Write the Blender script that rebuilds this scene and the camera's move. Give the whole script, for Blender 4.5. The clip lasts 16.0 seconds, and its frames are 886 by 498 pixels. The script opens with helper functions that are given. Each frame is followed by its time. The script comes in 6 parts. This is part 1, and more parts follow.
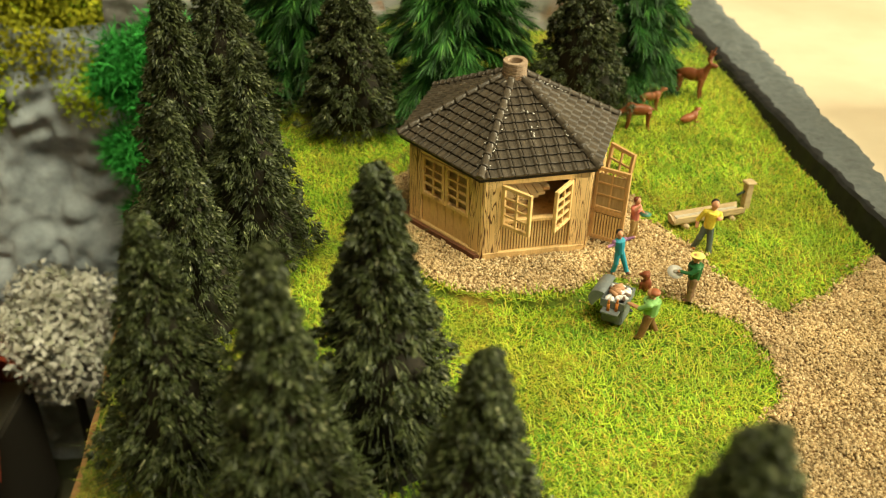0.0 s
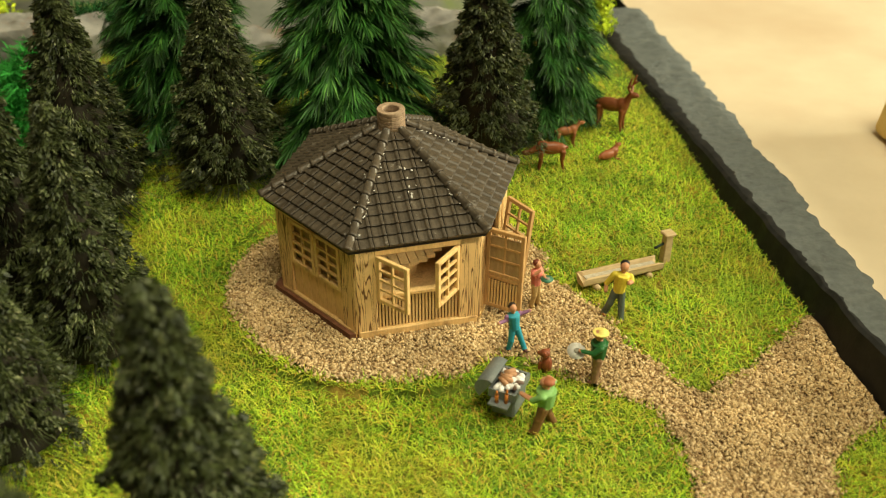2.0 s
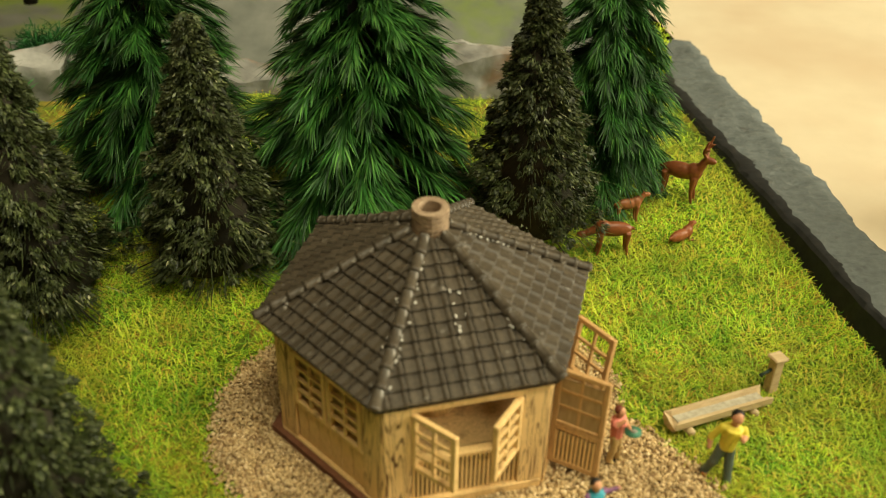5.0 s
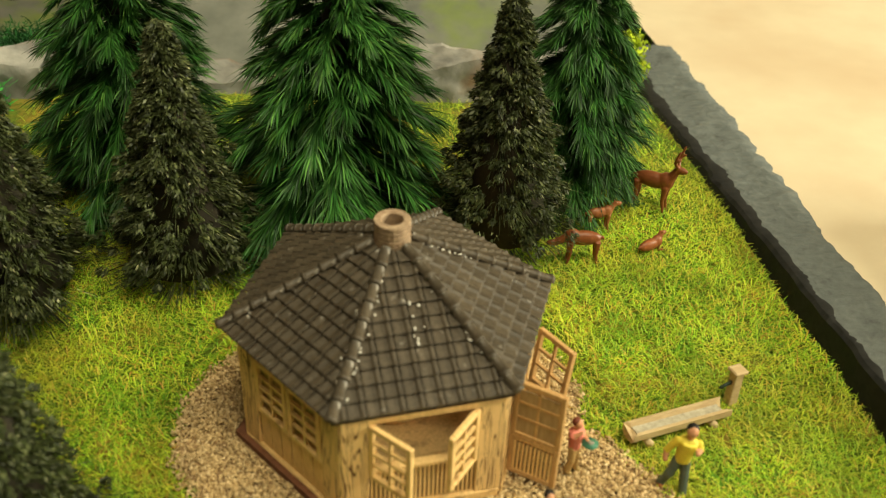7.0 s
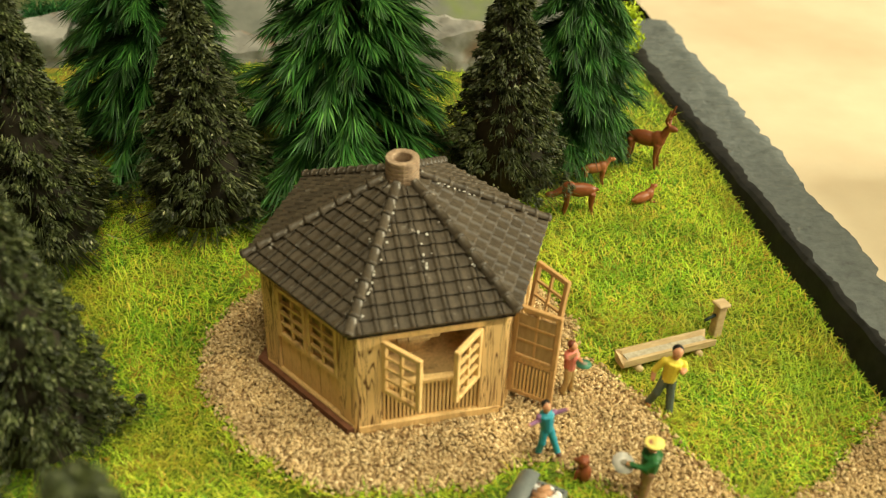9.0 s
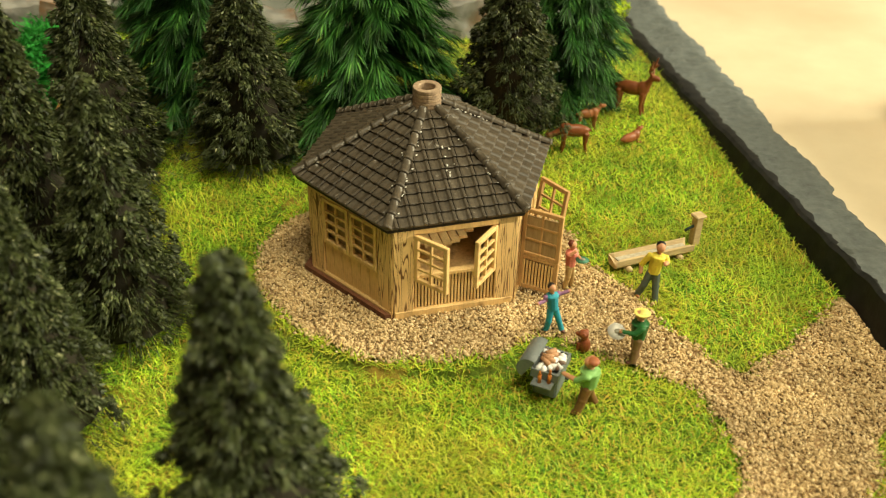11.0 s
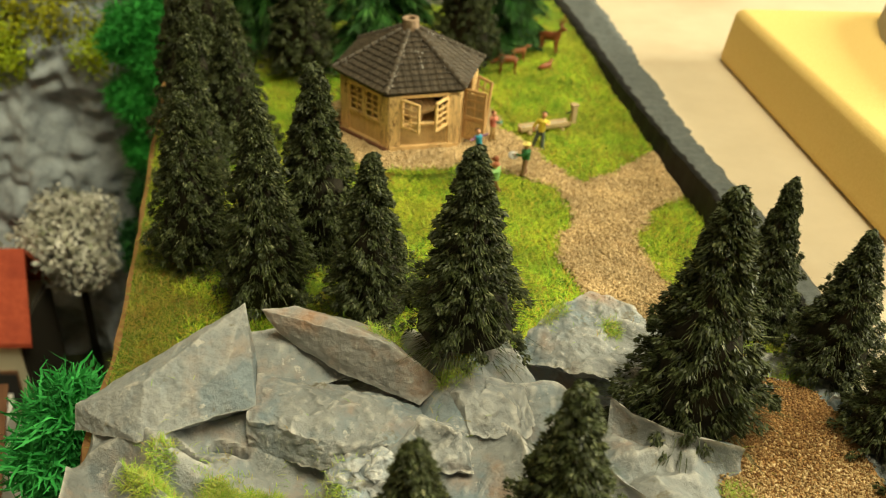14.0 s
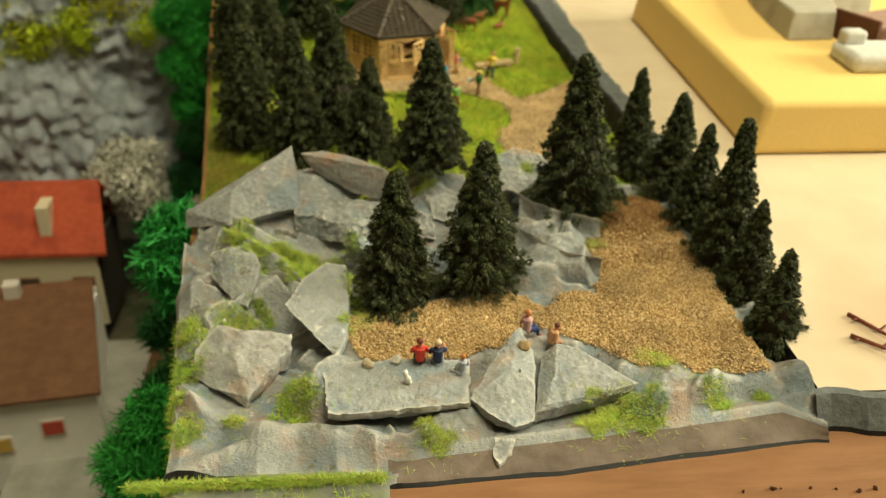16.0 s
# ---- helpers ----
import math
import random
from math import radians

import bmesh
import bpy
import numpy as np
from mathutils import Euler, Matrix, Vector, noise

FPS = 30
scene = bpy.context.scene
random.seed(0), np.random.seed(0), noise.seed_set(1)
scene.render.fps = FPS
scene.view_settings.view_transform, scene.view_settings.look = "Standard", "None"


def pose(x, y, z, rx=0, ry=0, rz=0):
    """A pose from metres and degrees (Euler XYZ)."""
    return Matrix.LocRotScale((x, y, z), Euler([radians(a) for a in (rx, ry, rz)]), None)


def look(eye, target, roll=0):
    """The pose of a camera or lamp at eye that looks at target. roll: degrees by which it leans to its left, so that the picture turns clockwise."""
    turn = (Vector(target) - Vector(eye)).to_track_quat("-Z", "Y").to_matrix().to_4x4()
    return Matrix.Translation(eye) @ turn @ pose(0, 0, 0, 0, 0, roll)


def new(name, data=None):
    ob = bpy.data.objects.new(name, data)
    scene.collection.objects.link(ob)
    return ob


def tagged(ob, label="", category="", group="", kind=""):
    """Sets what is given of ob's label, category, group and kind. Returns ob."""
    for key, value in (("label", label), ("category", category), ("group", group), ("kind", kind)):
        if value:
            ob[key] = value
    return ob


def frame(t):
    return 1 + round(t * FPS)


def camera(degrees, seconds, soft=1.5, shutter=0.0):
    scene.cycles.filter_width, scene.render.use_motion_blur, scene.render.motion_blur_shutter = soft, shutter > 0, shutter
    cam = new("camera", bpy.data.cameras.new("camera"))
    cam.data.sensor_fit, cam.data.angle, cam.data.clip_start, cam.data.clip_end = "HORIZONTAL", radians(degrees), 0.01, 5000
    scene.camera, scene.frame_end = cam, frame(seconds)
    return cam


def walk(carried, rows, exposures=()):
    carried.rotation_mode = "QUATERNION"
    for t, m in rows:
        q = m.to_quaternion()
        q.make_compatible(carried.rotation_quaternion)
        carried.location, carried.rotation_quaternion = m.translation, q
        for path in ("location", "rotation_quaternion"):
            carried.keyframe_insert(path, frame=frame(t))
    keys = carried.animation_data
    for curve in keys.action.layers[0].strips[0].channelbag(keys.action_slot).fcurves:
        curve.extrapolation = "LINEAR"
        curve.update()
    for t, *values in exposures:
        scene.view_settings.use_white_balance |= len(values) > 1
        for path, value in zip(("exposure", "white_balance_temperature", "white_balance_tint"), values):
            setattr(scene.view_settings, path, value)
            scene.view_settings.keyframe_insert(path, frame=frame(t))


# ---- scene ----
cam = camera(52.95, 16.0, soft=1.1)
cam.data.dof.use_dof, cam.data.dof.focus_distance, cam.data.dof.aperture_fstop = True, 0.245, 19.0
# seconds, eye in metres, Euler angles in degrees
PATH = [
    (0.0, 0.0021, 0.0035, 0.1408, 58.52, -1.08, -1.52),
    (0.5, 0.0051, 0.0215, 0.1364, 58.63, -0.76, -1.83),
    (1.0, 0.0169, 0.0338, 0.1373, 58.69, -0.29, -2.32),
    (1.5, 0.0215, 0.0371, 0.1367, 58.62, -0.09, -2.77),
    (2.0, 0.0309, 0.0418, 0.1398, 58.62, -0.22, -3.80),
    (2.5, 0.0295, 0.0476, 0.1373, 58.66, -0.20, -4.43),
    (3.0, 0.0296, 0.0582, 0.1385, 58.50, -0.68, -5.02),
    (3.5, 0.0227, 0.0737, 0.1381, 58.70, -0.99, -5.07),
    (4.0, 0.0188, 0.0964, 0.1303, 58.99, -0.92, -4.56),
    (4.2, 0.0209, 0.1036, 0.1302, 58.97, -0.93, -4.34),
    (6.3, 0.0220, 0.1072, 0.1414, 57.96, -1.56, -4.10),
    (6.5, 0.0208, 0.1065, 0.1414, 58.07, -1.63, -3.98),
    (7.0, 0.0281, 0.1063, 0.1386, 58.04, -2.05, -4.06),
    (7.5, 0.0292, 0.1094, 0.1381, 58.10, -2.12, -3.86),
    (8.0, 0.0263, 0.1098, 0.1412, 57.96, -2.27, -3.87),
    (8.5, 0.0251, 0.0998, 0.1393, 57.95, -1.97, -3.93),
    (8.7, 0.0260, 0.0939, 0.1363, 57.70, -1.94, -3.93),
    (10.8, 0.0187, 0.0477, 0.1370, 58.17, -1.18, -4.88),
    (11.0, 0.0158, 0.0435, 0.1360, 58.04, -1.26, -4.93),
    (11.5, 0.0160, 0.0341, 0.1391, 58.01, -1.33, -4.82),
    (12.0, 0.0180, 0.0153, 0.1451, 57.93, -1.62, -4.61),
    (12.5, 0.0122, -0.0104, 0.1472, 57.86, -1.86, -4.50),
    (13.0, 0.0122, -0.0568, 0.1590, 58.21, -2.10, -3.95),
    (13.5, 0.0166, -0.0950, 0.1636, 58.23, -2.26, -3.88),
    (14.0, 0.0129, -0.1309, 0.1718, 58.24, -2.39, -4.17),
    (14.5, 0.0091, -0.1674, 0.1788, 58.70, -2.40, -4.41),
    (15.0, 0.0083, -0.2074, 0.1868, 58.97, -1.99, -4.54),
    (15.5, 0.0074, -0.2404, 0.1933, 59.16, -1.88, -4.84),
    (16.0, 0.0098, -0.2927, 0.1897, 59.38, -1.37, -5.06),
]
walk(cam, [(t, pose(x, y, z, a, b, c)) for t, x, y, z, a, b, c in PATH], [(0.0, 0.71), (1.0, 0.63), (2.0, 0.36), (3.5, 0.29), (7.0, 0.39), (9.0, 0.5), (11.0, 0.56), (12.5, 0.54), (14.0, 0.5), (15.0, 0.45), (16.0, 0.28)])

# ---------------------------------------------------------------- light
from mathutils.bvhtree import BVHTree

world = bpy.data.worlds.new("room_air")
scene.world = world
world.use_nodes = True
world.node_tree.nodes["Background"].inputs[0].default_value = (1.0, 0.93, 0.72, 1)
world.node_tree.nodes["Background"].inputs[1].default_value = 0.024


def area_lamp(name, eye, target, sx, sy, power, color):
    lamp = bpy.data.lights.new(name, "AREA")
    lamp.shape, lamp.size, lamp.size_y, lamp.energy, lamp.color = "RECTANGLE", sx, sy, power, color
    ob = new(name, lamp)
    ob.matrix_world = look(eye, target)
    return ob


area_lamp("ceiling_lamp_light", (0.3, -0.2, 1.4), (0.06, 0.15, 0), 0.7, 0.7, 17, (1.0, 0.93, 0.63))
area_lamp("window_daylight", (1.6, 0.16, 0.54), (0.0, 0.15, 0.0), 0.75, 0.65, 35, (1.0, 0.95, 0.68))


# ---------------------------------------------------------------- materials
def node(nt, kind, **values):
    n = nt.nodes.new(kind)
    for key, value in values.items():
        n.inputs[key.replace("_", " ")].default_value = value
    return n


def surface(name, dark, light, scale=600.0, rough=0.8, bump=0.3, depth=0.0004, island=0.0, piece=0.0,
            patch=None, patch_scale=60.0, patch_amount=0.5, patch2=None, patch2_scale=90.0, patch2_amount=0.3, metal=0.0, stretch=(1, 1, 1), spread=(0.3, 0.7), detail=5.0, worn=None, worn_from=0.51, relief=0.0, relief_scale=800.0, flecks=()):
    """Two-colour grain with bump, large patches of a third colour, and shade that varies from piece to piece."""
    m = bpy.data.materials.new(name)
    m.use_nodes = True
    nt = m.node_tree
    bsdf = nt.nodes["Principled BSDF"]
    link = nt.links.new
    co = nt.nodes.new("ShaderNodeTexCoord")
    mapping = nt.nodes.new("ShaderNodeMapping")
    mapping.inputs["Scale"].default_value = stretch
    link(co.outputs["Object"], mapping.inputs["Vector"])
    n1 = node(nt, "ShaderNodeTexNoise", Scale=scale, Detail=detail, Roughness=0.65)
    link(mapping.outputs[0], n1.inputs["Vector"])
    ramp = nt.nodes.new("ShaderNodeValToRGB")
    ramp.color_ramp.elements[0].position, ramp.color_ramp.elements[1].position = spread
    ramp.color_ramp.elements[0].color, ramp.color_ramp.elements[1].color = (*dark, 1), (*light, 1)
    link(n1.outputs["Fac"], ramp.inputs["Fac"])
    color = ramp.outputs["Color"]
    for patch, patch_scale, patch_amount in ((patch, patch_scale, patch_amount), (patch2, patch2_scale, patch2_amount)):
        if not patch:
            continue
        n2 = node(nt, "ShaderNodeTexNoise", Scale=patch_scale, Detail=4.0, Roughness=0.6)
        link(co.outputs["Object"], n2.inputs["Vector"])
        r2 = nt.nodes.new("ShaderNodeValToRGB")
        r2.color_ramp.elements[0].position, r2.color_ramp.elements[1].position = 0.62 - 0.3 * patch_amount, 0.78 - 0.25 * patch_amount
        link(n2.outputs["Fac"], r2.inputs["Fac"])
        mix = nt.nodes.new("ShaderNodeMix")
        mix.data_type = "RGBA"
        link(r2.outputs["Color"], mix.inputs[0])
        link(color, mix.inputs[6])
        mix.inputs[7].default_value = (*patch, 1)
        color = mix.outputs[2]
    if worn:
        shape = nt.nodes.new("ShaderNodeNewGeometry")
        edge = nt.nodes.new("ShaderNodeMapRange")
        edge.inputs["From Min"].default_value, edge.inputs["From Max"].default_value, edge.inputs["To Max"].default_value = worn_from, worn_from + 0.07, 0.85
        link(shape.outputs["Pointiness"], edge.inputs["Value"])
        mix = nt.nodes.new("ShaderNodeMix")
        mix.data_type = "RGBA"
        link(edge.outputs[0], mix.inputs[0])
        link(color, mix.inputs[6])
        mix.inputs[7].default_value = (*worn, 1)
        color = mix.outputs[2]
    for fleck, fleck_scale, start in flecks:
        n3 = node(nt, "ShaderNodeTexNoise", Scale=fleck_scale, Detail=5.0, Roughness=0.7)
        link(co.outputs["Object"], n3.inputs["Vector"])
        r3 = nt.nodes.new("ShaderNodeMapRange")
        r3.inputs["From Min"].default_value, r3.inputs["From Max"].default_value, r3.inputs["To Max"].default_value = start, start + 0.05, 0.8
        link(n3.outputs["Fac"], r3.inputs["Value"])
        mix = nt.nodes.new("ShaderNodeMix")
        mix.data_type = "RGBA"
        link(r3.outputs[0], mix.inputs[0])
        link(color, mix.inputs[6])
        mix.inputs[7].default_value = (*fleck, 1)
        color = mix.outputs[2]
    for amount, source in ((island, "ShaderNodeNewGeometry"), (piece, "ShaderNodeObjectInfo")):
        if not amount:
            continue
        info = nt.nodes.new(source)
        spread_by = nt.nodes.new("ShaderNodeMapRange")
        spread_by.inputs["To Min"].default_value, spread_by.inputs["To Max"].default_value = 1 - amount, 1 + amount
        link(info.outputs["Random Per Island" if island and source.endswith("Geometry") else "Random"], spread_by.inputs["Value"])
        hsv = nt.nodes.new("ShaderNodeHueSaturation")
        link(spread_by.outputs[0], hsv.inputs["Value"])
        link(color, hsv.inputs["Color"])
        color = hsv.outputs["Color"]
    link(color, bsdf.inputs["Base Color"])
    bsdf.inputs["Roughness"].default_value, bsdf.inputs["Metallic"].default_value = rough, metal
    bsdf.inputs["Specular IOR Level"].default_value = 0.3
    if bump:
        b = node(nt, "ShaderNodeBump", Strength=bump, Distance=depth)
        link(n1.outputs["Fac"], b.inputs["Height"])
        if relief:
            fine = node(nt, "ShaderNodeTexNoise", Scale=relief_scale, Detail=6.0, Roughness=0.6)
            link(co.outputs["Object"], fine.inputs["Vector"])
            b2 = node(nt, "ShaderNodeBump", Strength=0.8, Distance=relief)
            link(fine.outputs["Fac"], b2.inputs["Height"])
            link(b2.outputs["Normal"], b.inputs["Normal"])
        link(b.outputs["Normal"], bsdf.inputs["Normal"])
    return m


def strands(name, colors, rough=0.6, gloss=0.3, tint=None, fleck=None, clump=45.0, low=0.72, high=1.25, tint2=None):
    """Flocked fibres: each island takes one of the colours at random."""
    m = bpy.data.materials.new(name)
    m.use_nodes = True
    nt = m.node_tree
    bsdf = nt.nodes["Principled BSDF"]
    info = nt.nodes.new("ShaderNodeNewGeometry")
    ramp = nt.nodes.new("ShaderNodeValToRGB")
    while len(ramp.color_ramp.elements) < len(colors):
        ramp.color_ramp.elements.new(0.5)
    for i, c in enumerate(colors):
        ramp.color_ramp.elements[i].position = i / (len(colors) - 1)
        ramp.color_ramp.elements[i].color = (*c, 1)
    if fleck:
        ramp.color_ramp.elements[len(colors) - 1].position = 0.97
        for position, c in ((0.99, colors[-1]), (0.994, fleck)):
            ramp.color_ramp.elements.new(position).color = (*c, 1)
    nt.links.new(info.outputs["Random Per Island"], ramp.inputs["Fac"])
    color = ramp.outputs["Color"]
    co = nt.nodes.new("ShaderNodeTexCoord")
    big = node(nt, "ShaderNodeTexNoise", Scale=clump, Detail=3.0)
    nt.links.new(co.outputs["Object"], big.inputs["Vector"])
    spread_by = nt.nodes.new("ShaderNodeMapRange")
    spread_by.inputs["From Min"].default_value, spread_by.inputs["From Max"].default_value = 0.3, 0.7
    spread_by.inputs["To Min"].default_value, spread_by.inputs["To Max"].default_value = low, high
    nt.links.new(big.outputs["Fac"], spread_by.inputs["Value"])
    hsv = nt.nodes.new("ShaderNodeHueSaturation")
    nt.links.new(spread_by.outputs[0], hsv.inputs["Value"])
    for shade, scale, start, most in ((tint, 30.0, 0.45, 0.65), (tint2, 52.0, 0.52, 0.7)):
        if not shade:
            continue
        wide = node(nt, "ShaderNodeTexNoise", Scale=scale, Detail=4.0, Roughness=0.6)
        nt.links.new(co.outputs["Object"], wide.inputs["Vector"])
        amount = nt.nodes.new("ShaderNodeMapRange")
        amount.inputs["From Min"].default_value, amount.inputs["From Max"].default_value, amount.inputs["To Max"].default_value = start, start + 0.25, most
        nt.links.new(wide.outputs["Fac"], amount.inputs["Value"])
        mix = nt.nodes.new("ShaderNodeMix")
        mix.data_type = "RGBA"
        nt.links.new(amount.outputs[0], mix.inputs[0])
        nt.links.new(color, mix.inputs[6])
        mix.inputs[7].default_value = (*shade, 1)
        color = mix.outputs[2]
    nt.links.new(color, hsv.inputs["Color"])
    nt.links.new(hsv.outputs["Color"], bsdf.inputs["Base Color"])
    bsdf.inputs["Roughness"].default_value = rough
    bsdf.inputs["Specular IOR Level"].default_value = gloss
    return m


def wood_material(name, light, dark, lines):
    """Moulded wood: warm base, fine streaks along z, dark wavy grain lines."""
    m = surface(name, tuple(c * 0.82 for c in light), light, scale=900, rough=0.55, bump=0.25, depth=0.0002,
                stretch=(1, 1, 0.12), patch=tuple(c * 0.6 for c in light), patch_scale=160, patch_amount=0.25)
    nt = m.node_tree
    bsdf = nt.nodes["Principled BSDF"]
    old = bsdf.inputs["Base Color"].links[0].from_socket
    co = nt.nodes.new("ShaderNodeTexCoord")
    mp = nt.nodes.new("ShaderNodeMapping")
    mp.inputs["Scale"].default_value = (1, 1, 0.055)
    nt.links.new(co.outputs["Object"], mp.inputs["Vector"])
    info = nt.nodes.new("ShaderNodeObjectInfo")
    shift = nt.nodes.new("ShaderNodeVectorMath")
    shift.operation = "ADD"
    nt.links.new(mp.outputs[0], shift.inputs[0])
    nt.links.new(info.outputs["Random"], shift.inputs[1])
    wave = node(nt, "ShaderNodeTexNoise", Scale=lines, Detail=1.5)
    nt.links.new(shift.outputs[0], wave.inputs["Vector"])
    # contour lines of the noise read as the moulded grain
    mul = nt.nodes.new("ShaderNodeMath")
    mul.operation = "MULTIPLY"
    mul.inputs[1].default_value = 11.0
    nt.links.new(wave.outputs["Fac"], mul.inputs[0])
    frac = nt.nodes.new("ShaderNodeMath")
    frac.operation = "PINGPONG"
    frac.inputs[1].default_value = 0.5
    nt.links.new(mul.outputs[0], frac.inputs[0])
    ramp = nt.nodes.new("ShaderNodeValToRGB")
    ramp.color_ramp.elements[0].position, ramp.color_ramp.elements[1].position = 0.06, 0.15
    nt.links.new(frac.outputs[0], ramp.inputs["Fac"])
    mix = nt.nodes.new("ShaderNodeMix")
    mix.data_type = "RGBA"
    mix.inputs[6].default_value = (*dark, 1)
    nt.links.new(ramp.outputs["Color"], mix.inputs[0])
    nt.links.new(old, mix.inputs[7])
    nt.links.new(mix.outputs[2], bsdf.inputs["Base Color"])
    return m


WOOD = wood_material("moulded_wood", (0.8, 0.53, 0.23), (0.13, 0.06, 0.02), 520.0)
WOOD_PLAIN = surface("plain_wood", (0.6, 0.385, 0.15), (0.82, 0.55, 0.24), scale=1500, rough=0.55, bump=0.25, depth=0.0002, stretch=(1, 1, 0.2), patch=(0.36, 0.21, 0.08), patch_scale=220, patch_amount=0.15)
# door wood, redder and darker: the open leaves' shade is in its colour
WOOD_DOOR_SHADED = surface("shaded_reddish_door_wood", (0.4, 0.22, 0.08), (0.6, 0.36, 0.15), scale=1500, rough=0.55, bump=0.25, depth=0.0002, stretch=(1, 1, 0.2))
# darker copy of the wood: the hut's dim inside is in its colour
WOOD_MID = surface("shaded_window_wood", (0.3, 0.19, 0.08), (0.46, 0.31, 0.15), scale=900, rough=0.6, stretch=(1, 1, 0.2))
# near-dark wood that paints the shade between slats
WOOD_GROOVE_SHADE = surface("groove_shade_wood", (0.07, 0.04, 0.015), (0.16, 0.09, 0.035), scale=1200, rough=0.8)
TILE = surface("roof_tile_plastic", (0.044, 0.034, 0.023), (0.088, 0.07, 0.048), scale=1100, rough=0.42, bump=0.35, depth=0.00025, piece=0.18, patch=(0.46, 0.43, 0.38), patch_scale=430, patch_amount=-0.08)
TILE_GAP = surface("roof_deck_dark", (0.012, 0.01, 0.008), (0.025, 0.02, 0.016), scale=600, rough=0.8)
CHIMNEY = surface("chimney_brick", (0.2, 0.13, 0.08), (0.4, 0.29, 0.19), scale=900, rough=0.8)
FLOOR_RED = surface("brown_base_plate", (0.13, 0.05, 0.025), (0.2, 0.085, 0.045), scale=700, rough=0.6)
TURF = surface("turf", (0.045, 0.08, 0.007), (0.14, 0.2, 0.013), scale=700, rough=0.9, bump=0.6, depth=0.0008, patch=(0.3, 0.2, 0.03), patch_scale=55, patch_amount=0.35)
GRASS = strands("grass_fibres", [(0.045, 0.17, 0.01), (0.29, 0.51, 0.02), (0.62, 0.76, 0.042), (0.41, 0.66, 0.025), (0.09, 0.31, 0.012), (0.68, 0.64, 0.07), (0.56, 0.26, 0.05)], tint=(0.46, 0.41, 0.035), tint2=(0.1, 0.35, 0.012))
# browner rim grass, also darkened to hold the spruces' shade in its colour
GRASS_OLIVE_SHADED = strands("shaded_olive_fibres", [(0.04, 0.1, 0.008), (0.15, 0.24, 0.018), (0.34, 0.36, 0.035), (0.2, 0.29, 0.02), (0.08, 0.16, 0.01), (0.4, 0.32, 0.05), (0.36, 0.17, 0.04)], tint=(0.3, 0.2, 0.035), tint2=(0.1, 0.2, 0.015))
EARTH = surface("brown_earth", (0.2, 0.12, 0.055), (0.32, 0.205, 0.1), scale=500, rough=0.95, bump=0.6)
CUT_FOAM = surface("brown_cut_side", (0.22, 0.11, 0.04), (0.36, 0.2, 0.08), scale=300, rough=0.95, bump=0.4)
GRAIN_BROWN = strands("path_grains", [(0.27, 0.175, 0.075), (0.51, 0.36, 0.175), (0.66, 0.49, 0.26), (0.41, 0.28, 0.125), (0.8, 0.62, 0.37)], rough=0.85)
GRAIN_GOLD = strands("plateau_grains", [(0.24, 0.145, 0.055), (0.48, 0.33, 0.14), (0.62, 0.45, 0.22), (0.4, 0.25, 0.1), (0.76, 0.58, 0.32)], rough=0.8)
GRAIN_RUST = strands("rusty_grains", [(0.13, 0.058, 0.02), (0.23, 0.12, 0.042), (0.33, 0.19, 0.07), (0.18, 0.085, 0.03), (0.42, 0.27, 0.11)], rough=0.9)
ROCK = surface("painted_rock", (0.19, 0.205, 0.205), (0.35, 0.36, 0.345), scale=130, rough=0.55, bump=0.5, depth=0.0008, patch=(0.38, 0.27, 0.2), patch_scale=50, patch_amount=0.36, patch2=(0.2, 0.25, 0.275), patch2_scale=55, patch2_amount=0.5, detail=7, spread=(0.22, 0.78), worn=(0.6, 0.58, 0.53), worn_from=0.505, relief=0.0009, relief_scale=520, flecks=(((0.56, 0.54, 0.49), 230.0, 0.625), ((0.05, 0.05, 0.045), 520.0, 0.665), ((0.17, 0.15, 0.09), 75.0, 0.62)))
SLATE = surface("grey_slate", (0.238, 0.256, 0.258), (0.415, 0.425, 0.412), scale=190, rough=0.55, bump=0.5, depth=0.0006, patch=(0.42, 0.32, 0.24), patch_scale=42, patch_amount=0.26, patch2=(0.235, 0.285, 0.31), patch2_scale=45, patch2_amount=0.45, detail=8, spread=(0.22, 0.78), worn=(0.58, 0.57, 0.53), worn_from=0.506, relief=0.001, relief_scale=560, flecks=(((0.56, 0.54, 0.49), 230.0, 0.625), ((0.05, 0.05, 0.045), 520.0, 0.665), ((0.17, 0.15, 0.09), 75.0, 0.62)))
SLATE_BROWN = surface("brown_stained_slate", (0.27, 0.265, 0.25), (0.38, 0.375, 0.355), scale=190, rough=0.6, bump=0.4, depth=0.0005, patch=(0.42, 0.27, 0.18), patch_scale=48, patch_amount=0.4, patch2=(0.4, 0.42, 0.41), patch2_scale=60, patch2_amount=0.25, detail=8, spread=(0.2, 0.8), relief=0.0008, relief_scale=520, worn=(0.58, 0.57, 0.53), worn_from=0.506, flecks=(((0.56, 0.54, 0.49), 230.0, 0.625), ((0.05, 0.05, 0.045), 520.0, 0.665), ((0.17, 0.15, 0.09), 75.0, 0.62)))
BANK = surface("brown_grey_bank", (0.1, 0.074, 0.056), (0.2, 0.155, 0.125), scale=90, rough=0.8, bump=0.6, depth=0.001, detail=8)
FAR_ROCK = surface("far_rock", (0.1, 0.1, 0.095), (0.36, 0.35, 0.32), scale=45, rough=0.85, bump=0.5, depth=0.002, patch=(0.22, 0.12, 0.06), patch_scale=40, patch_amount=0.3)
BLACK_SIDE = surface("black_painted_side", (0.008, 0.008, 0.008), (0.02, 0.02, 0.019), scale=300, rough=0.7)
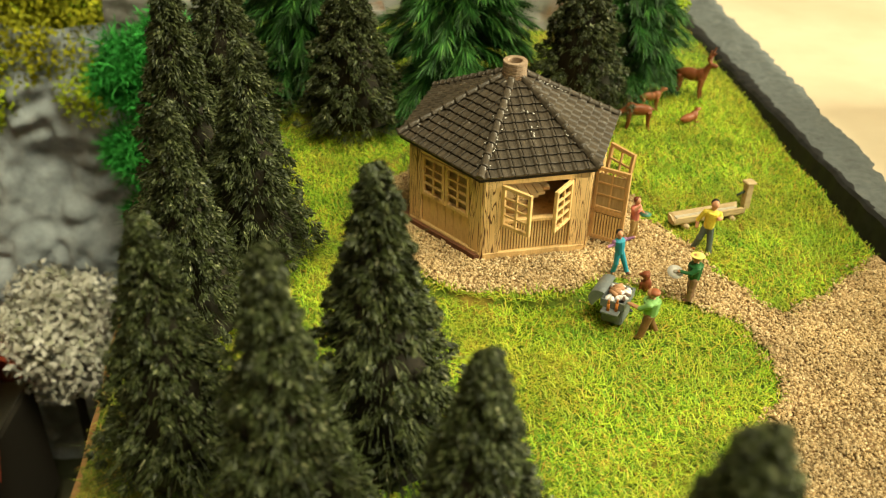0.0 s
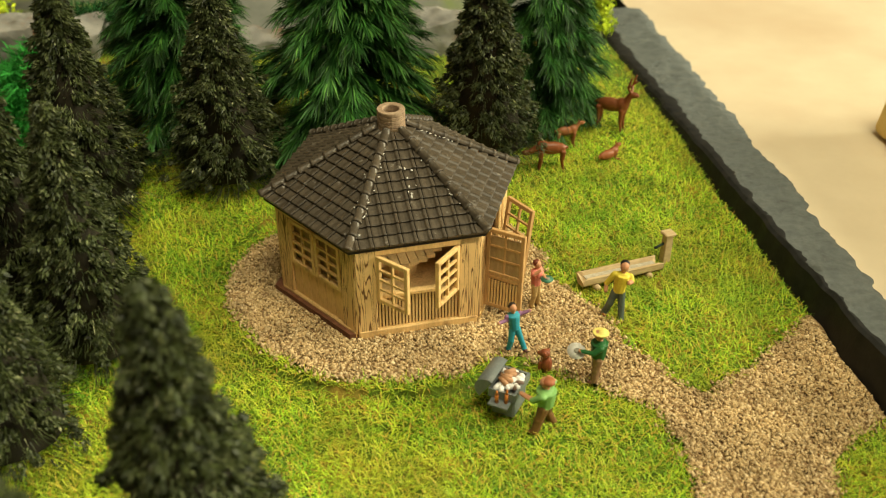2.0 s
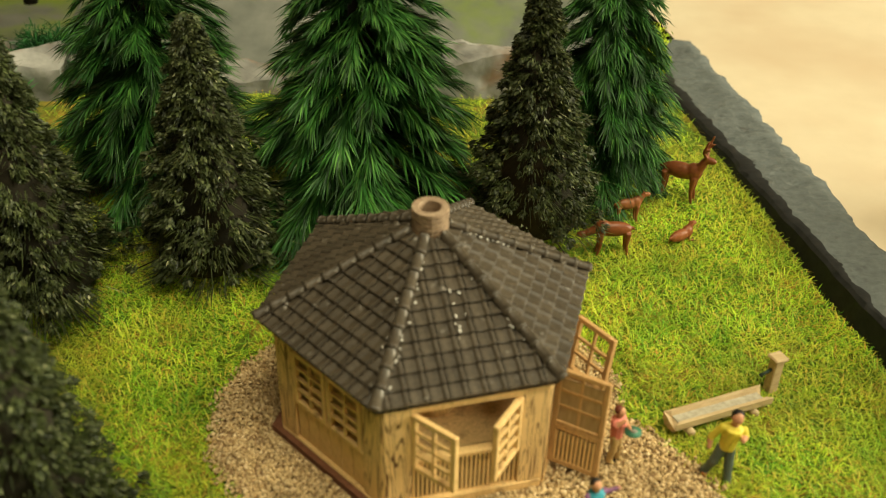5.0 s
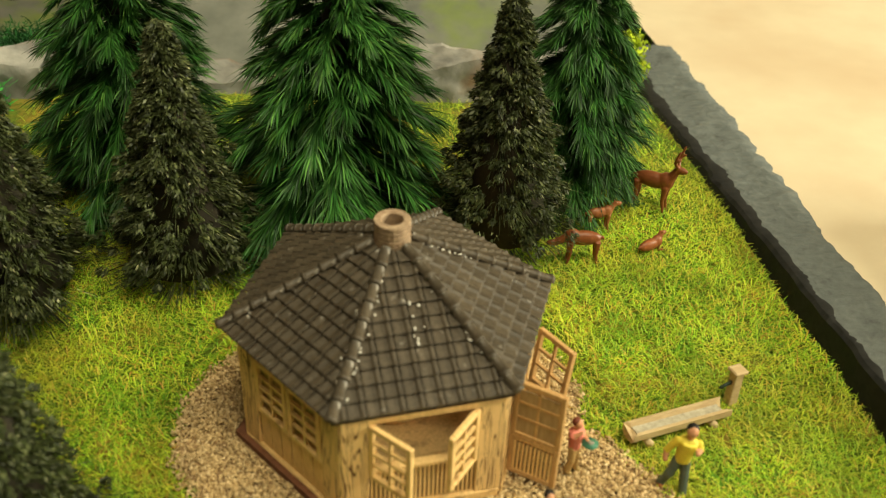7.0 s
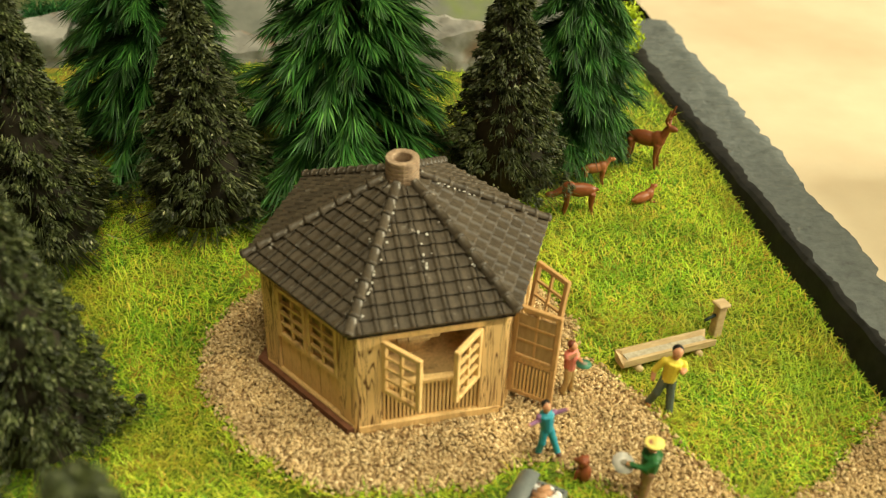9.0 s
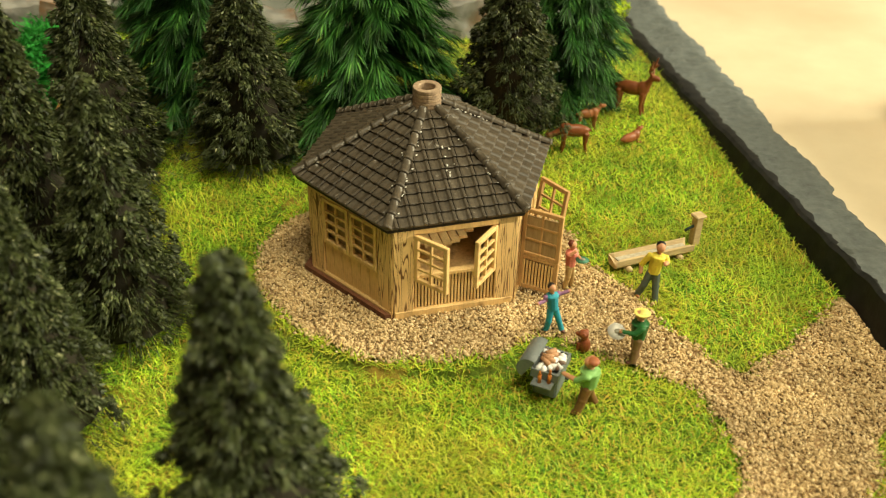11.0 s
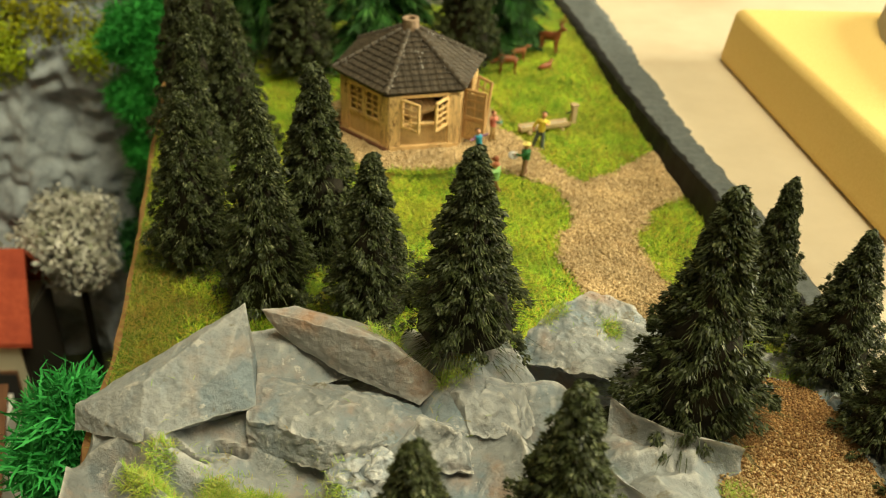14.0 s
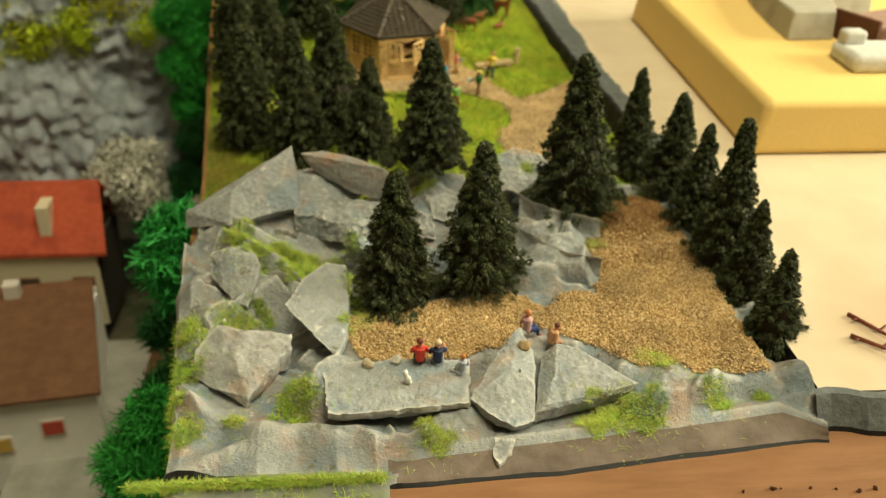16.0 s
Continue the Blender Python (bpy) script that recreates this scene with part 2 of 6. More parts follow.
GREY_PAINT = surface("grey_paint", (0.078, 0.09, 0.089), (0.135, 0.148, 0.143), scale=380, rough=0.65, bump=0.7, depth=0.001, patch=(0.03, 0.034, 0.034), patch_scale=120, patch_amount=0.05)
CREAM = surface("cream_board", (0.6, 0.5, 0.35), (0.66, 0.56, 0.4), scale=40, rough=0.65, bump=0.1, patch=(0.55, 0.42, 0.28), patch_scale=7, patch_amount=0.3)
YELLOW = surface("yellow_foam", (0.76, 0.53, 0.17), (0.83, 0.6, 0.22), scale=900, rough=0.8, bump=0.35, depth=0.0005)
TUFT = strands("tuft_fibres", [(0.09, 0.22, 0.015), (0.27, 0.44, 0.04), (0.52, 0.62, 0.08), (0.34, 0.54, 0.05), (0.15, 0.34, 0.025), (0.6, 0.57, 0.14), (0.4, 0.25, 0.08)], tint=(0.36, 0.38, 0.07), tint2=(0.16, 0.32, 0.05))
BROWN_TABLE = surface("brown_tabletop", (0.2, 0.095, 0.042), (0.29, 0.145, 0.07), scale=30, rough=0.45, bump=0.15, depth=0.001, stretch=(1, 6, 1), patch=(0.22, 0.1, 0.04), patch_scale=20, patch_amount=0.2)
SPRUCE = strands("dark_spruce_flock", [(0.014, 0.02, 0.005), (0.031, 0.042, 0.01), (0.062, 0.078, 0.023), (0.022, 0.031, 0.007), (0.12, 0.135, 0.055)], rough=0.52, gloss=0.3, fleck=(0.3, 0.3, 0.16), clump=420.0, low=0.45, high=1.45)
BARK = surface("bark", (0.016, 0.014, 0.008), (0.035, 0.028, 0.016), scale=900, rough=0.9)
NEEDLES = strands("green_needle_fibres", [(0.007, 0.033, 0.005), (0.016, 0.074, 0.01), (0.042, 0.15, 0.021), (0.01, 0.05, 0.007), (0.095, 0.24, 0.04)], rough=0.5, gloss=0.25, clump=130.0, low=0.4, high=1.4)
ROOM = surface("room_plaster", (0.42, 0.37, 0.29), (0.48, 0.42, 0.33), scale=8, rough=0.9, bump=0.0)


# ---------------------------------------------------------------- mesh helpers
def as_mesh(verts, faces, name="mesh", smooth=False):
    me = bpy.data.meshes.new(name)
    me.from_pydata([tuple(v) for v in np.asarray(verts, float)], [], [tuple(int(i) for i in f) for f in faces])
    if smooth:
        me.polygons.foreach_set("use_smooth", [True] * len(me.polygons))
    me.update()
    return me


def baked(bm, smooth=False):
    me = bpy.data.meshes.new("mesh")
    bmesh.ops.recalc_face_normals(bm, faces=bm.faces)
    bm.to_mesh(me)
    bm.free()
    if smooth:
        me.polygons.foreach_set("use_smooth", [True] * len(me.polygons))
    return me


def put(name, shape, material, parent=None, label="", m=None, smooth=False, materials=()):
    """Links a bmesh or mesh as one object, under its thing where one is given."""
    me = baked(shape, smooth) if isinstance(shape, bmesh.types.BMesh) else shape
    for mat in (material, *materials):
        if mat and mat.name not in me.materials:
            me.materials.append(mat)
    ob = new(name, me)
    if parent:
        ob.parent = parent
    if m is not None:
        ob.matrix_basis = m
    if label:
        ob["label"] = label
    return ob


def thing(name, m, label, category, group=""):
    ob = new(name)
    ob.empty_display_size = 0.005
    ob.matrix_basis = m
    return tagged(ob, label, category, group)


def box(bm, x0, x1, y0, y1, z0, z1, m=Matrix(), bevel=0.0, index=0):
    made = bmesh.ops.create_cube(bm, size=1.0)["verts"]
    for v in made:
        v.co = m @ Vector((x0 + (v.co.x + 0.5) * (x1 - x0), y0 + (v.co.y + 0.5) * (y1 - y0), z0 + (v.co.z + 0.5) * (z1 - z0)))
    faces = {f for v in made for f in v.link_faces}
    for f in faces:
        f.material_index = index
    if bevel:
        edges = {e for f in faces for e in f.edges}
        bmesh.ops.bevel(bm, geom=list(edges), offset=bevel, segments=1, affect="EDGES")
    return bm


def boxed(x0, x1, y0, y1, z0, z1, bevel=0.0, m=Matrix()):
    return box(bmesh.new(), x0, x1, y0, y1, z0, z1, m, bevel)


def tube(bm, a, b, r0, r1, sides=8, index=0):
    a, b = Vector(a), Vector(b)
    turn = (b - a).to_track_quat("Z", "Y").to_matrix().to_4x4()
    made = bmesh.ops.create_cone(bm, cap_ends=True, segments=sides, radius1=r0, radius2=r1, depth=(b - a).length, matrix=Matrix.Translation((a + b) / 2) @ turn)["verts"]
    for f in {f for v in made for f in v.link_faces}:
        f.material_index, f.smooth = index, True
    return bm


def ball(bm, c, rx, ry, rz, index=0, turn=Matrix(), seg=10):
    made = bmesh.ops.create_uvsphere(bm, u_segments=seg, v_segments=max(5, seg - 3), radius=1.0)["verts"]
    for v in made:
        v.co = Vector(c) + (turn @ Vector((v.co.x * rx, v.co.y * ry, v.co.z * rz)))
    for f in {f for v in made for f in v.link_faces}:
        f.material_index, f.smooth = index, True
    return bm


def inside(poly, x, y):
    x, y = np.asarray(x, float), np.asarray(y, float)
    hit = np.zeros(x.shape, bool)
    for (ax, ay), (bx, by) in zip(poly, poly[1:] + poly[:1]):
        crosses = (ay > y) != (by > y)
        hit ^= crosses & (x < (bx - ax) * (y - ay) / ((by - ay) or 1e-12) + ax)
    return hit


def wobble(x, y, scale, seed=0.0):
    """Smooth noise of numpy arrays, about -1 to 1."""
    x, y = np.asarray(x, float) / scale + seed * 7.3, np.asarray(y, float) / scale + seed * 3.1
    i, j = np.floor(x), np.floor(y)
    u, v = x - i, y - j
    u, v = u * u * (3 - 2 * u), v * v * (3 - 2 * v)

    def rnd(a, b):
        s = np.sin(a * 127.1 + b * 311.7 + seed * 17.7) * 43758.5453
        return 2 * (s - np.floor(s)) - 1
    return (rnd(i, j) * (1 - u) + rnd(i + 1, j) * u) * (1 - v) + (rnd(i, j + 1) * (1 - u) + rnd(i + 1, j + 1) * u) * v


rng = np.random.default_rng(7)


def fibres(x, y, z, length, width, lean=(0.3, 1.1), seed=0):
    """Flock fibres as thin bent blades standing on points."""
    r = np.random.default_rng(seed)
    n = len(x)
    az, tilt = r.uniform(0, 2 * np.pi, n), r.uniform(*lean, n)
    ln = r.uniform(0.55, 1.15, n) * length
    d = np.c_[np.cos(az) * np.sin(tilt), np.sin(az) * np.sin(tilt), np.cos(tilt)]
    side = np.c_[-np.sin(az), np.cos(az), np.zeros(n)] * (width / 2)
    base = np.c_[x, y, z]
    mid = base + d * (ln * 0.55)[:, None]
    tip = base + d * ln[:, None] + np.c_[np.cos(az), np.sin(az), -0.7 * np.ones(n)] * (ln * 0.25)[:, None]
    v = np.stack([base - side, base + side, mid + side * 0.9, mid - side * 0.9, tip], 1).reshape(-1, 3)
    k = np.arange(n)[:, None] * 5
    quads, tris = (k + [[0, 1, 2, 3]]), (k + [[3, 2, 4]])
    return big_mesh(v, quads, tris)


def big_mesh(v, quads, tris):
    me = bpy.data.meshes.new("mesh")
    me.vertices.add(len(v))
    me.vertices.foreach_set("co", np.asarray(v, np.float32).ravel())
    loops = np.r_[np.asarray(quads).ravel(), np.asarray(tris).ravel()].astype(np.int32)
    starts = np.r_[np.arange(len(quads)) * 4, len(quads) * 4 + np.arange(len(tris)) * 3].astype(np.int32)
    me.loops.add(len(loops))
    me.loops.foreach_set("vertex_index", loops)
    me.polygons.add(len(starts))
    me.polygons.foreach_set("loop_start", starts)
    me.update(calc_edges=True)
    me.validate()
    return me


def grains(x, y, z, size, seed=0):
    """Crushed grains: one small uneven double pyramid for each point."""
    r = np.random.default_rng(seed)
    n = len(x)
    ring = np.array([[1, 0, 0], [0, 1, 0], [-1, 0, 0], [0, -1, 0], [0, 0, 1], [0, 0, -1]], float)
    v = ring[None] * r.uniform(0.5, 1.25, (n, 6, 1)) * r.uniform(0.6, 1.35, (n, 1, 3)) * (size * r.uniform(0.45, 1.5, (n, 1, 1)) / 2)
    v += r.normal(0, 0.12, (n, 6, 3)) * size
    q = r.normal(size=(n, 4))
    q /= np.linalg.norm(q, axis=1, keepdims=True)
    w, a, b, c = q.T
    rot = np.stack([1 - 2 * (b * b + c * c), 2 * (a * b - c * w), 2 * (a * c + b * w), 2 * (a * b + c * w), 1 - 2 * (a * a + c * c), 2 * (b * c - a * w),
                    2 * (a * c - b * w), 2 * (b * c + a * w), 1 - 2 * (a * a + b * b)], 1).reshape(n, 3, 3)
    v = np.einsum("nij,nkj->nki", rot, v) + np.c_[x, y, z][:, None]
    f = np.array([[0, 1, 4], [1, 2, 4], [2, 3, 4], [3, 0, 4], [1, 0, 5], [2, 1, 5], [3, 2, 5], [0, 3, 5]])
    tris = (np.arange(n)[:, None, None] * 6 + f[None]).reshape(-1, 3)
    return big_mesh(v.reshape(-1, 3), np.zeros((0, 4), int), tris)


# ---------------------------------------------------------------- lie of the land
GROUND_Y = [-0.12, 0.05, 0.10, 0.15, 0.20, 0.23, 0.25, 0.28, 0.31, 0.34, 0.42]
GROUND_Z = [-0.0065, -0.006, -0.0065, -0.0075, -0.004, -0.001, 0.0, 0.0018, 0.0045, 0.0075, 0.012]


def ground_z(x, y):
    flat = np.hypot(np.asarray(x) - 0.0324, np.asarray(y) - 0.2565) > 0.05
    sink = np.clip((np.interp(x, [-0.035, -0.012], [0.058, 0.086]) - np.asarray(y)) / 0.012, 0, 2) * 0.02
    return np.interp(y, GROUND_Y, GROUND_Z) * np.where(flat, 1, 0.25) + 0.0006 * wobble(x, y, 0.03, 1) * flat - sink


def board_z(y):
    return 0.003 + 0.02 * np.asarray(y)


def edge_in(y):
    return np.interp(y, [0.09, 0.17, 0.25, 0.32, 0.42], [0.1555, 0.1492, 0.1417, 0.1367, 0.130])


def block_left(y):
    return np.interp(y, [0.05, 0.10, 0.15, 0.25, 0.42], [-0.064, -0.0655, -0.0715, -0.082, -0.1])


HUT = (0.0324, 0.2568)
PATH_OUTLINE = [(0.055, 0.218), (0.063, 0.219), (0.072, 0.2135), (0.084, 0.2045), (0.0932, 0.1976), (0.0963, 0.1883), (0.0912, 0.1689), (0.0845, 0.1455), (0.0892, 0.128),
                (0.092, 0.108), (0.1195, 0.103), (0.121, 0.1344), (0.1191, 0.1615), (0.1294, 0.1833), (0.149, 0.195), (0.147, 0.232), (0.1384, 0.2274), (0.1243, 0.2153),
                (0.1064, 0.2023), (0.0935, 0.2166), (0.0847, 0.2364), (0.079, 0.247), (0.07, 0.251), (0.055, 0.24)]
PLATEAU = [(0.0031, -0.0361), (0.0041, -0.0235), (0.0205, -0.0185), (0.0627, -0.0077), (0.0766, -0.0215), (0.0866, -0.0114), (0.0991, -0.0125), (0.1055, 0.01), (0.103, 0.026), (0.1145, 0.068), (0.1333, 0.0702), (0.1459, 0.0623),
           (0.1475, 0.0396), (0.1487, 0.0199), (0.1497, 0.0018), (0.1472, -0.0224), (0.1487, -0.0408), (0.1467, -0.0605), (0.1228, -0.062), (0.1162, -0.0552), (0.104, -0.0588), (0.0971, -0.049), (0.0703, -0.031), (0.0608, -0.0365), (0.045, -0.0495), (0.0234, -0.0502), (0.008, -0.0475)]


def on_gravel(x, y):
    x, y = np.asarray(x), np.asarray(y)
    wx, wy = x + 0.0022 * wobble(x, y, 0.007, 4), y + 0.0022 * wobble(x, y, 0.007, 5)
    return inside(PATH_OUTLINE, wx, wy) | (np.hypot(wx - 0.0315, wy - 0.2545) < 0.0445)


# ---------------------------------------------------------------- structure
def sheet(xs, ys, height, left_drop=None):
    """A grid over rows of y; xs gives the x values of a row."""
    rows = [np.c_[xs(y), np.full(len(xs(y)), y), height(xs(y), y)] for y in ys]
    n = len(rows[0])
    v = np.concatenate(rows)
    f = [(j * n + i, j * n + i + 1, (j + 1) * n + i + 1, (j + 1) * n + i) for j in range(len(ys) - 1) for i in range(n - 1)]
    return v, f


def meadow():
    ys = np.linspace(0.03, 0.43, 110)
    xs = lambda y: np.linspace(block_left(y), edge_in(y) + 0.004, 70)
    v, f = sheet(xs, ys, lambda x, y: ground_z(x, np.full(len(x), y)))
    v[:, 2] += 0.0003 * wobble(v[:, 0], v[:, 1], 0.004, 2)
    me = as_mesh(v, f, smooth=True)
    ob = put("ground", me, TURF)
    tagged(ob, "yellow-green flocked meadow of the model landscape", "meadow", kind="structure")
    # the cut side of the block
    bm = bmesh.new()
    for a, b in zip(np.linspace(0.03, 0.43, 60)[:-1], np.linspace(0.03, 0.43, 60)[1:]):
        rim = []
        for y in (a, b):
            x, z = float(block_left(y)), float(ground_z(block_left(y), y)) - 0.0003
            wide = 0.0022 + 0.0007 * float(wobble(y, 0, 0.012, 51))
            rim.append([bm.verts.new(p) for p in ((x + 0.0004, y, z), (x - wide, y, z - 0.0014), (x - wide - 0.0012, y, z - 0.006), (x - 0.006, y, -0.235))])
        for i in range(3):
            bm.faces.new((rim[0][i], rim[1][i], rim[1][i + 1], rim[0][i + 1]))
    bmesh.ops.remove_doubles(bm, verts=bm.verts, dist=1e-5)
    side = put("block_side", bm, CUT_FOAM)
    tagged(side, "brown cut side of the model base", "base side", kind="structure")


meadow()


def gravel_sheet():
    xs = np.arange(-0.02, 0.155, 0.0012)
    v, f, key = [], [], {}
    gx, gy = np.meshgrid(xs, np.arange(0.1, 0.305, 0.0012))
    ok = on_gravel(gx, gy)
    for j in range(gx.shape[0] - 1):
        for i in range(gx.shape[1] - 1):
            if ok[j, i]:
                quad = []
                for b, a in ((j, i), (j, i + 1), (j + 1, i + 1), (j + 1, i)):
                    if (b, a) not in key:
                        key[b, a] = len(v)
                        v.append((gx[b, a], gy[b, a], float(ground_z(gx[b, a], gy[b, a])) + 0.0008))
                    quad.append(key[b, a])
                f.append(quad)
    ob = put("path", as_mesh(v, f, smooth=True), EARTH)
    tagged(ob, "brown earth bed of the gravel path round the hut", "path", kind="structure")


gravel_sheet()


def edging():
    ys = np.linspace(0.09, 0.47, 420)
    rough = 0.0012 * wobble(ys, ys * 0 + 3, 0.016, 3) + 0.0011 * wobble(ys, ys * 0 + 3, 0.0045, 6) + 0.0009 * np.abs(wobble(ys, ys * 0 + 3, 0.0019, 7))
    xi = edge_in(ys) + 0.0007 * wobble(ys, ys * 0, 0.006, 8)
    xo = np.interp(ys, [0.09, 0.146, 0.22, 0.25, 0.33, 0.45], [0.167, 0.165, 0.160, 0.1585, 0.1583, 0.157]) + rough
    zt = board_z(ys) + 0.0012
    bm = bmesh.new()
    rings = []
    for y, a, o, z in zip(ys, xi, xo, zt):
        g = float(ground_z(a, y)) - 0.002
        stroke = float(np.interp(y, [0.17, 0.25, 0.30, 0.35, 0.42], [0.0028, 0.0031, 0.0045, 0.0062, 0.0068])) + 0.0009 * float(wobble(y, 0, 0.006, 10)) + 0.0012 * abs(float(wobble(y, 0, 0.0022, 11)))
        pts = [(a, y, g), (a + 0.0016, y, z - 0.0008), (a + 0.0026, y, z + 0.0004 * float(wobble(y, 0, 0.002, 15))), (a + stroke, y, z + 0.0004 * float(wobble(y, 0, 0.003, 12)))]
        pts += [(a + (o - a) * k, y, z + 0.0005 * float(wobble(a + (o - a) * k, y, 0.004, 9)) + 0.00035 * float(wobble(a + (o - a) * k, y * 2, 0.0017, 16))) for k in (0.5, 0.6, 0.72, 0.84)]
        pts += [(o, y, z - 0.0004), (o + 0.0004, y, z - 0.0014)]
        rings.append([bm.verts.new(q) for q in pts])
    for r0, r1 in zip(rings, rings[1:]):
        for k in range(len(r0) - 1):
            f = bm.faces.new((r0[k], r1[k], r1[k + 1], r0[k + 1]))
            f.material_index, f.smooth = (0 if k < 3 else 1), k > 1
    for k in (0, -1):
        bm.faces.new(rings[k])
    ob = put("edging", bm, BLACK_SIDE, materials=(GREY_PAINT,))
    tagged(ob, "dark grey painted edging beside the meadow, black inner side", "edging", kind="structure")


edging()


def boards():
    bm = bmesh.new()
    x0, x1, y0, y1 = 0.1535, 1.3, -0.075, 1.6
    top = [(x0 + 0.006, y0), (x1, y0 - 0.02), (x1, y1), (x0 - 0.03, y1), (x0 - 0.001, 0.45)]
    a = [bm.verts.new((x, y, float(board_z(y)))) for x, y in top]
    b = [bm.verts.new((x, y, float(board_z(y)) - 0.014)) for x, y in top]
    bm.faces.new(a)
    bm.faces.new(b[::-1])
    for i in range(len(a)):
        f = bm.faces.new((a[i], b[i], b[(i + 1) % len(a)], a[(i + 1) % len(a)]))
        f.material_index = 1
    ob = put("board", bm, CREAM, materials=(BLACK_SIDE,))
    tagged(ob, "plain cream coloured board with a dark edge", "board", kind="structure")
    ob = put("tabletop", boxed(-0.05, 1.6, -1.4, -0.05, -0.04, -0.009, 0.001), BROWN_TABLE)
    tagged(ob, "orange-brown wooden tabletop with a few crumbs", "tabletop", kind="structure")
    ob = put("lower_floor", boxed(-1.6, 0.15, -1.4, 1.6, -0.26, -0.235), surface("valley_floor", (0.02, 0.03, 0.012), (0.06, 0.06, 0.03), scale=60, rough=0.95, patch=(0.1, 0.08, 0.05), patch_scale=14, patch_amount=0.4))
    tagged(ob, "dark green and brown low ground of the layout", "low ground", kind="structure")
    for name, b in (("wall_north", (-2, 1.7, 1.9, 2.0, -0.8, 1.6)), ("wall_south", (-2, 1.7, -1.9, -1.8, -0.8, 1.6)), ("wall_west", (-2.1, -2, -1.9, 2.0, -0.8, 1.6)),
                    ("wall_east", (1.7, 1.8, -1.9, 2.0, -0.8, 1.6)), ("ceiling", (-2.1, 1.8, -1.9, 2.0, 1.6, 1.7)), ("floor", (-2.1, 1.8, -1.9, 2.0, -0.9, -0.8))):
        tagged(put(name, boxed(*b), ROOM), "plain warm white room surface", "wall", kind="structure")


boards()


# ---------------------------------------------------------------- rocks
BUMPS = [(-0.032, 0.041, 0.018, 0.009, 0.005), (-0.036, 0.058, 0.02, 0.02, 0.005), (0.008, 0.062, 0.026, 0.013, 0.001), (0.042, 0.07, 0.016, 0.016, 0.007), (0.086, 0.085, 0.016, 0.014, 0.011),
         (0.103, 0.05, 0.02, 0.02, 0.005), (0.083, 0.006, 0.015, 0.014, 0.0065), (0.055, 0.04, 0.018, 0.016, 0.006), (0.02, -0.066, 0.03, 0.012, -0.005), (0.075, -0.068, 0.025, 0.012, -0.005), (-0.045, 0.0, 0.014, 0.03, 0.004), (-0.03, -0.045, 0.02, 0.018, 0.0)]


def edge_gap(poly, x, y):
    """Distance to a polygon's outline."""
    best = np.full(np.shape(x), 1e9)
    for (ax, ay), (bx, by) in zip(poly, poly[1:] + poly[:1]):
        dx, dy = bx - ax, by - ay
        t = np.clip(((x - ax) * dx + (y - ay) * dy) / (dx * dx + dy * dy), 0, 1)
        best = np.minimum(best, np.hypot(x - ax - t * dx, y - ay - t * dy))
    return best


def rock_z(x, y):
    x, y = np.asarray(x, float), np.asarray(y, float)
    z = np.zeros(x.shape)
    for bx, by, sx, sy, h in BUMPS:
        z = z + h * np.exp(-((x - bx) / sx) ** 2 - ((y - by) / sy) ** 2)
    wx, wy = x + 0.007 * wobble(x, y, 0.02, 18), y + 0.007 * wobble(x, y, 0.02, 19)
    left = np.clip((0.035 - x) / 0.04, 0, 1)
    high = 0.0135 - 0.004 * left
    z = z + high * facet(wx, wy, 0.021, 3.0) + 0.4 * high * facet(wy + 0.6 * wx, wx - 0.6 * wy, 0.0105, 5.0) - 0.0026
    z = z + 0.0005 * wobble(x, y, 0.0045, 12) + 0.0003 * wobble(x, y, 0.0018, 13)
    for hx, hy, r in ((-0.0335, 0.0475, 0.0055), (-0.0235, 0.0515, 0.0035), (-0.009, 0.068, 0.007), (0.005, 0.063, 0.006), (-0.0505, 0.0005, 0.005), (-0.0272, 0.0, 0.0045), (-0.0465, -0.03, 0.003), (0.012, 0.006, 0.005), (0.09, -0.002, 0.005), (-0.012, -0.045, 0.006)):
        z = z - 0.018 * np.exp(-(((wx - hx) / r) ** 4 + ((wy - hy + 0.5 * (x - hx)) / (r * 0.5)) ** 4))
    z = np.where(y < -0.042, np.maximum(z, -0.0066 + 0.0006 * wobble(x, y, 0.004, 39)), z)
    near = np.clip(edge_gap(PLATEAU, x, y) / 0.007, 0, 1)
    z = np.where(inside(PLATEAU, x, y), 0.0006, 0.0006 + (z - 0.0006) * near)
    back = np.clip((y - np.interp(x, [-0.03, -0.005], [0.062, 0.088])) / 0.025, 0, 1)
    return z - 0.02 * back


def facet(x, y, size, seed):
    """Crumpled sheet: random heights joined by flat triangles, about -1 to 1."""
    x, y = np.asarray(x) / size, np.asarray(y) / size
    i, j = np.floor(x), np.floor(y)
    u, v = x - i, y - j

    def rnd(a, b, k=0.0):
        q = np.sin(a * 127.1 + b * 311.7 + seed * 31.3 + k) * 43758.5453
        return 2 * (q - np.floor(q)) - 1
    a, b, c, d = rnd(i, j), rnd(i + 1, j), rnd(i, j + 1), rnd(i + 1, j + 1)
    rising = np.where(u > v, a + (b - a) * u + (d - b) * v, a + (d - c) * u + (c - a) * v)
    falling = np.where(u + v < 1, a + (b - a) * u + (c - a) * v, d + (c - d) * (1 - u) + (b - d) * (1 - v))
    return np.where(rnd(i, j, 9.1) > 0, rising, falling)


def rock_left(y):
    return np.interp(y, [-0.09, -0.07, -0.01, 0.05, 0.13], [-0.05, -0.053, -0.061, -0.068, -0.072])


def rock_front(x):
    return np.interp(x, [-0.06, -0.02, 0.024, 0.05, 0.117, 0.147, 0.16], [-0.069, -0.074, -0.088, -0.084, -0.0775, -0.073, -0.085])


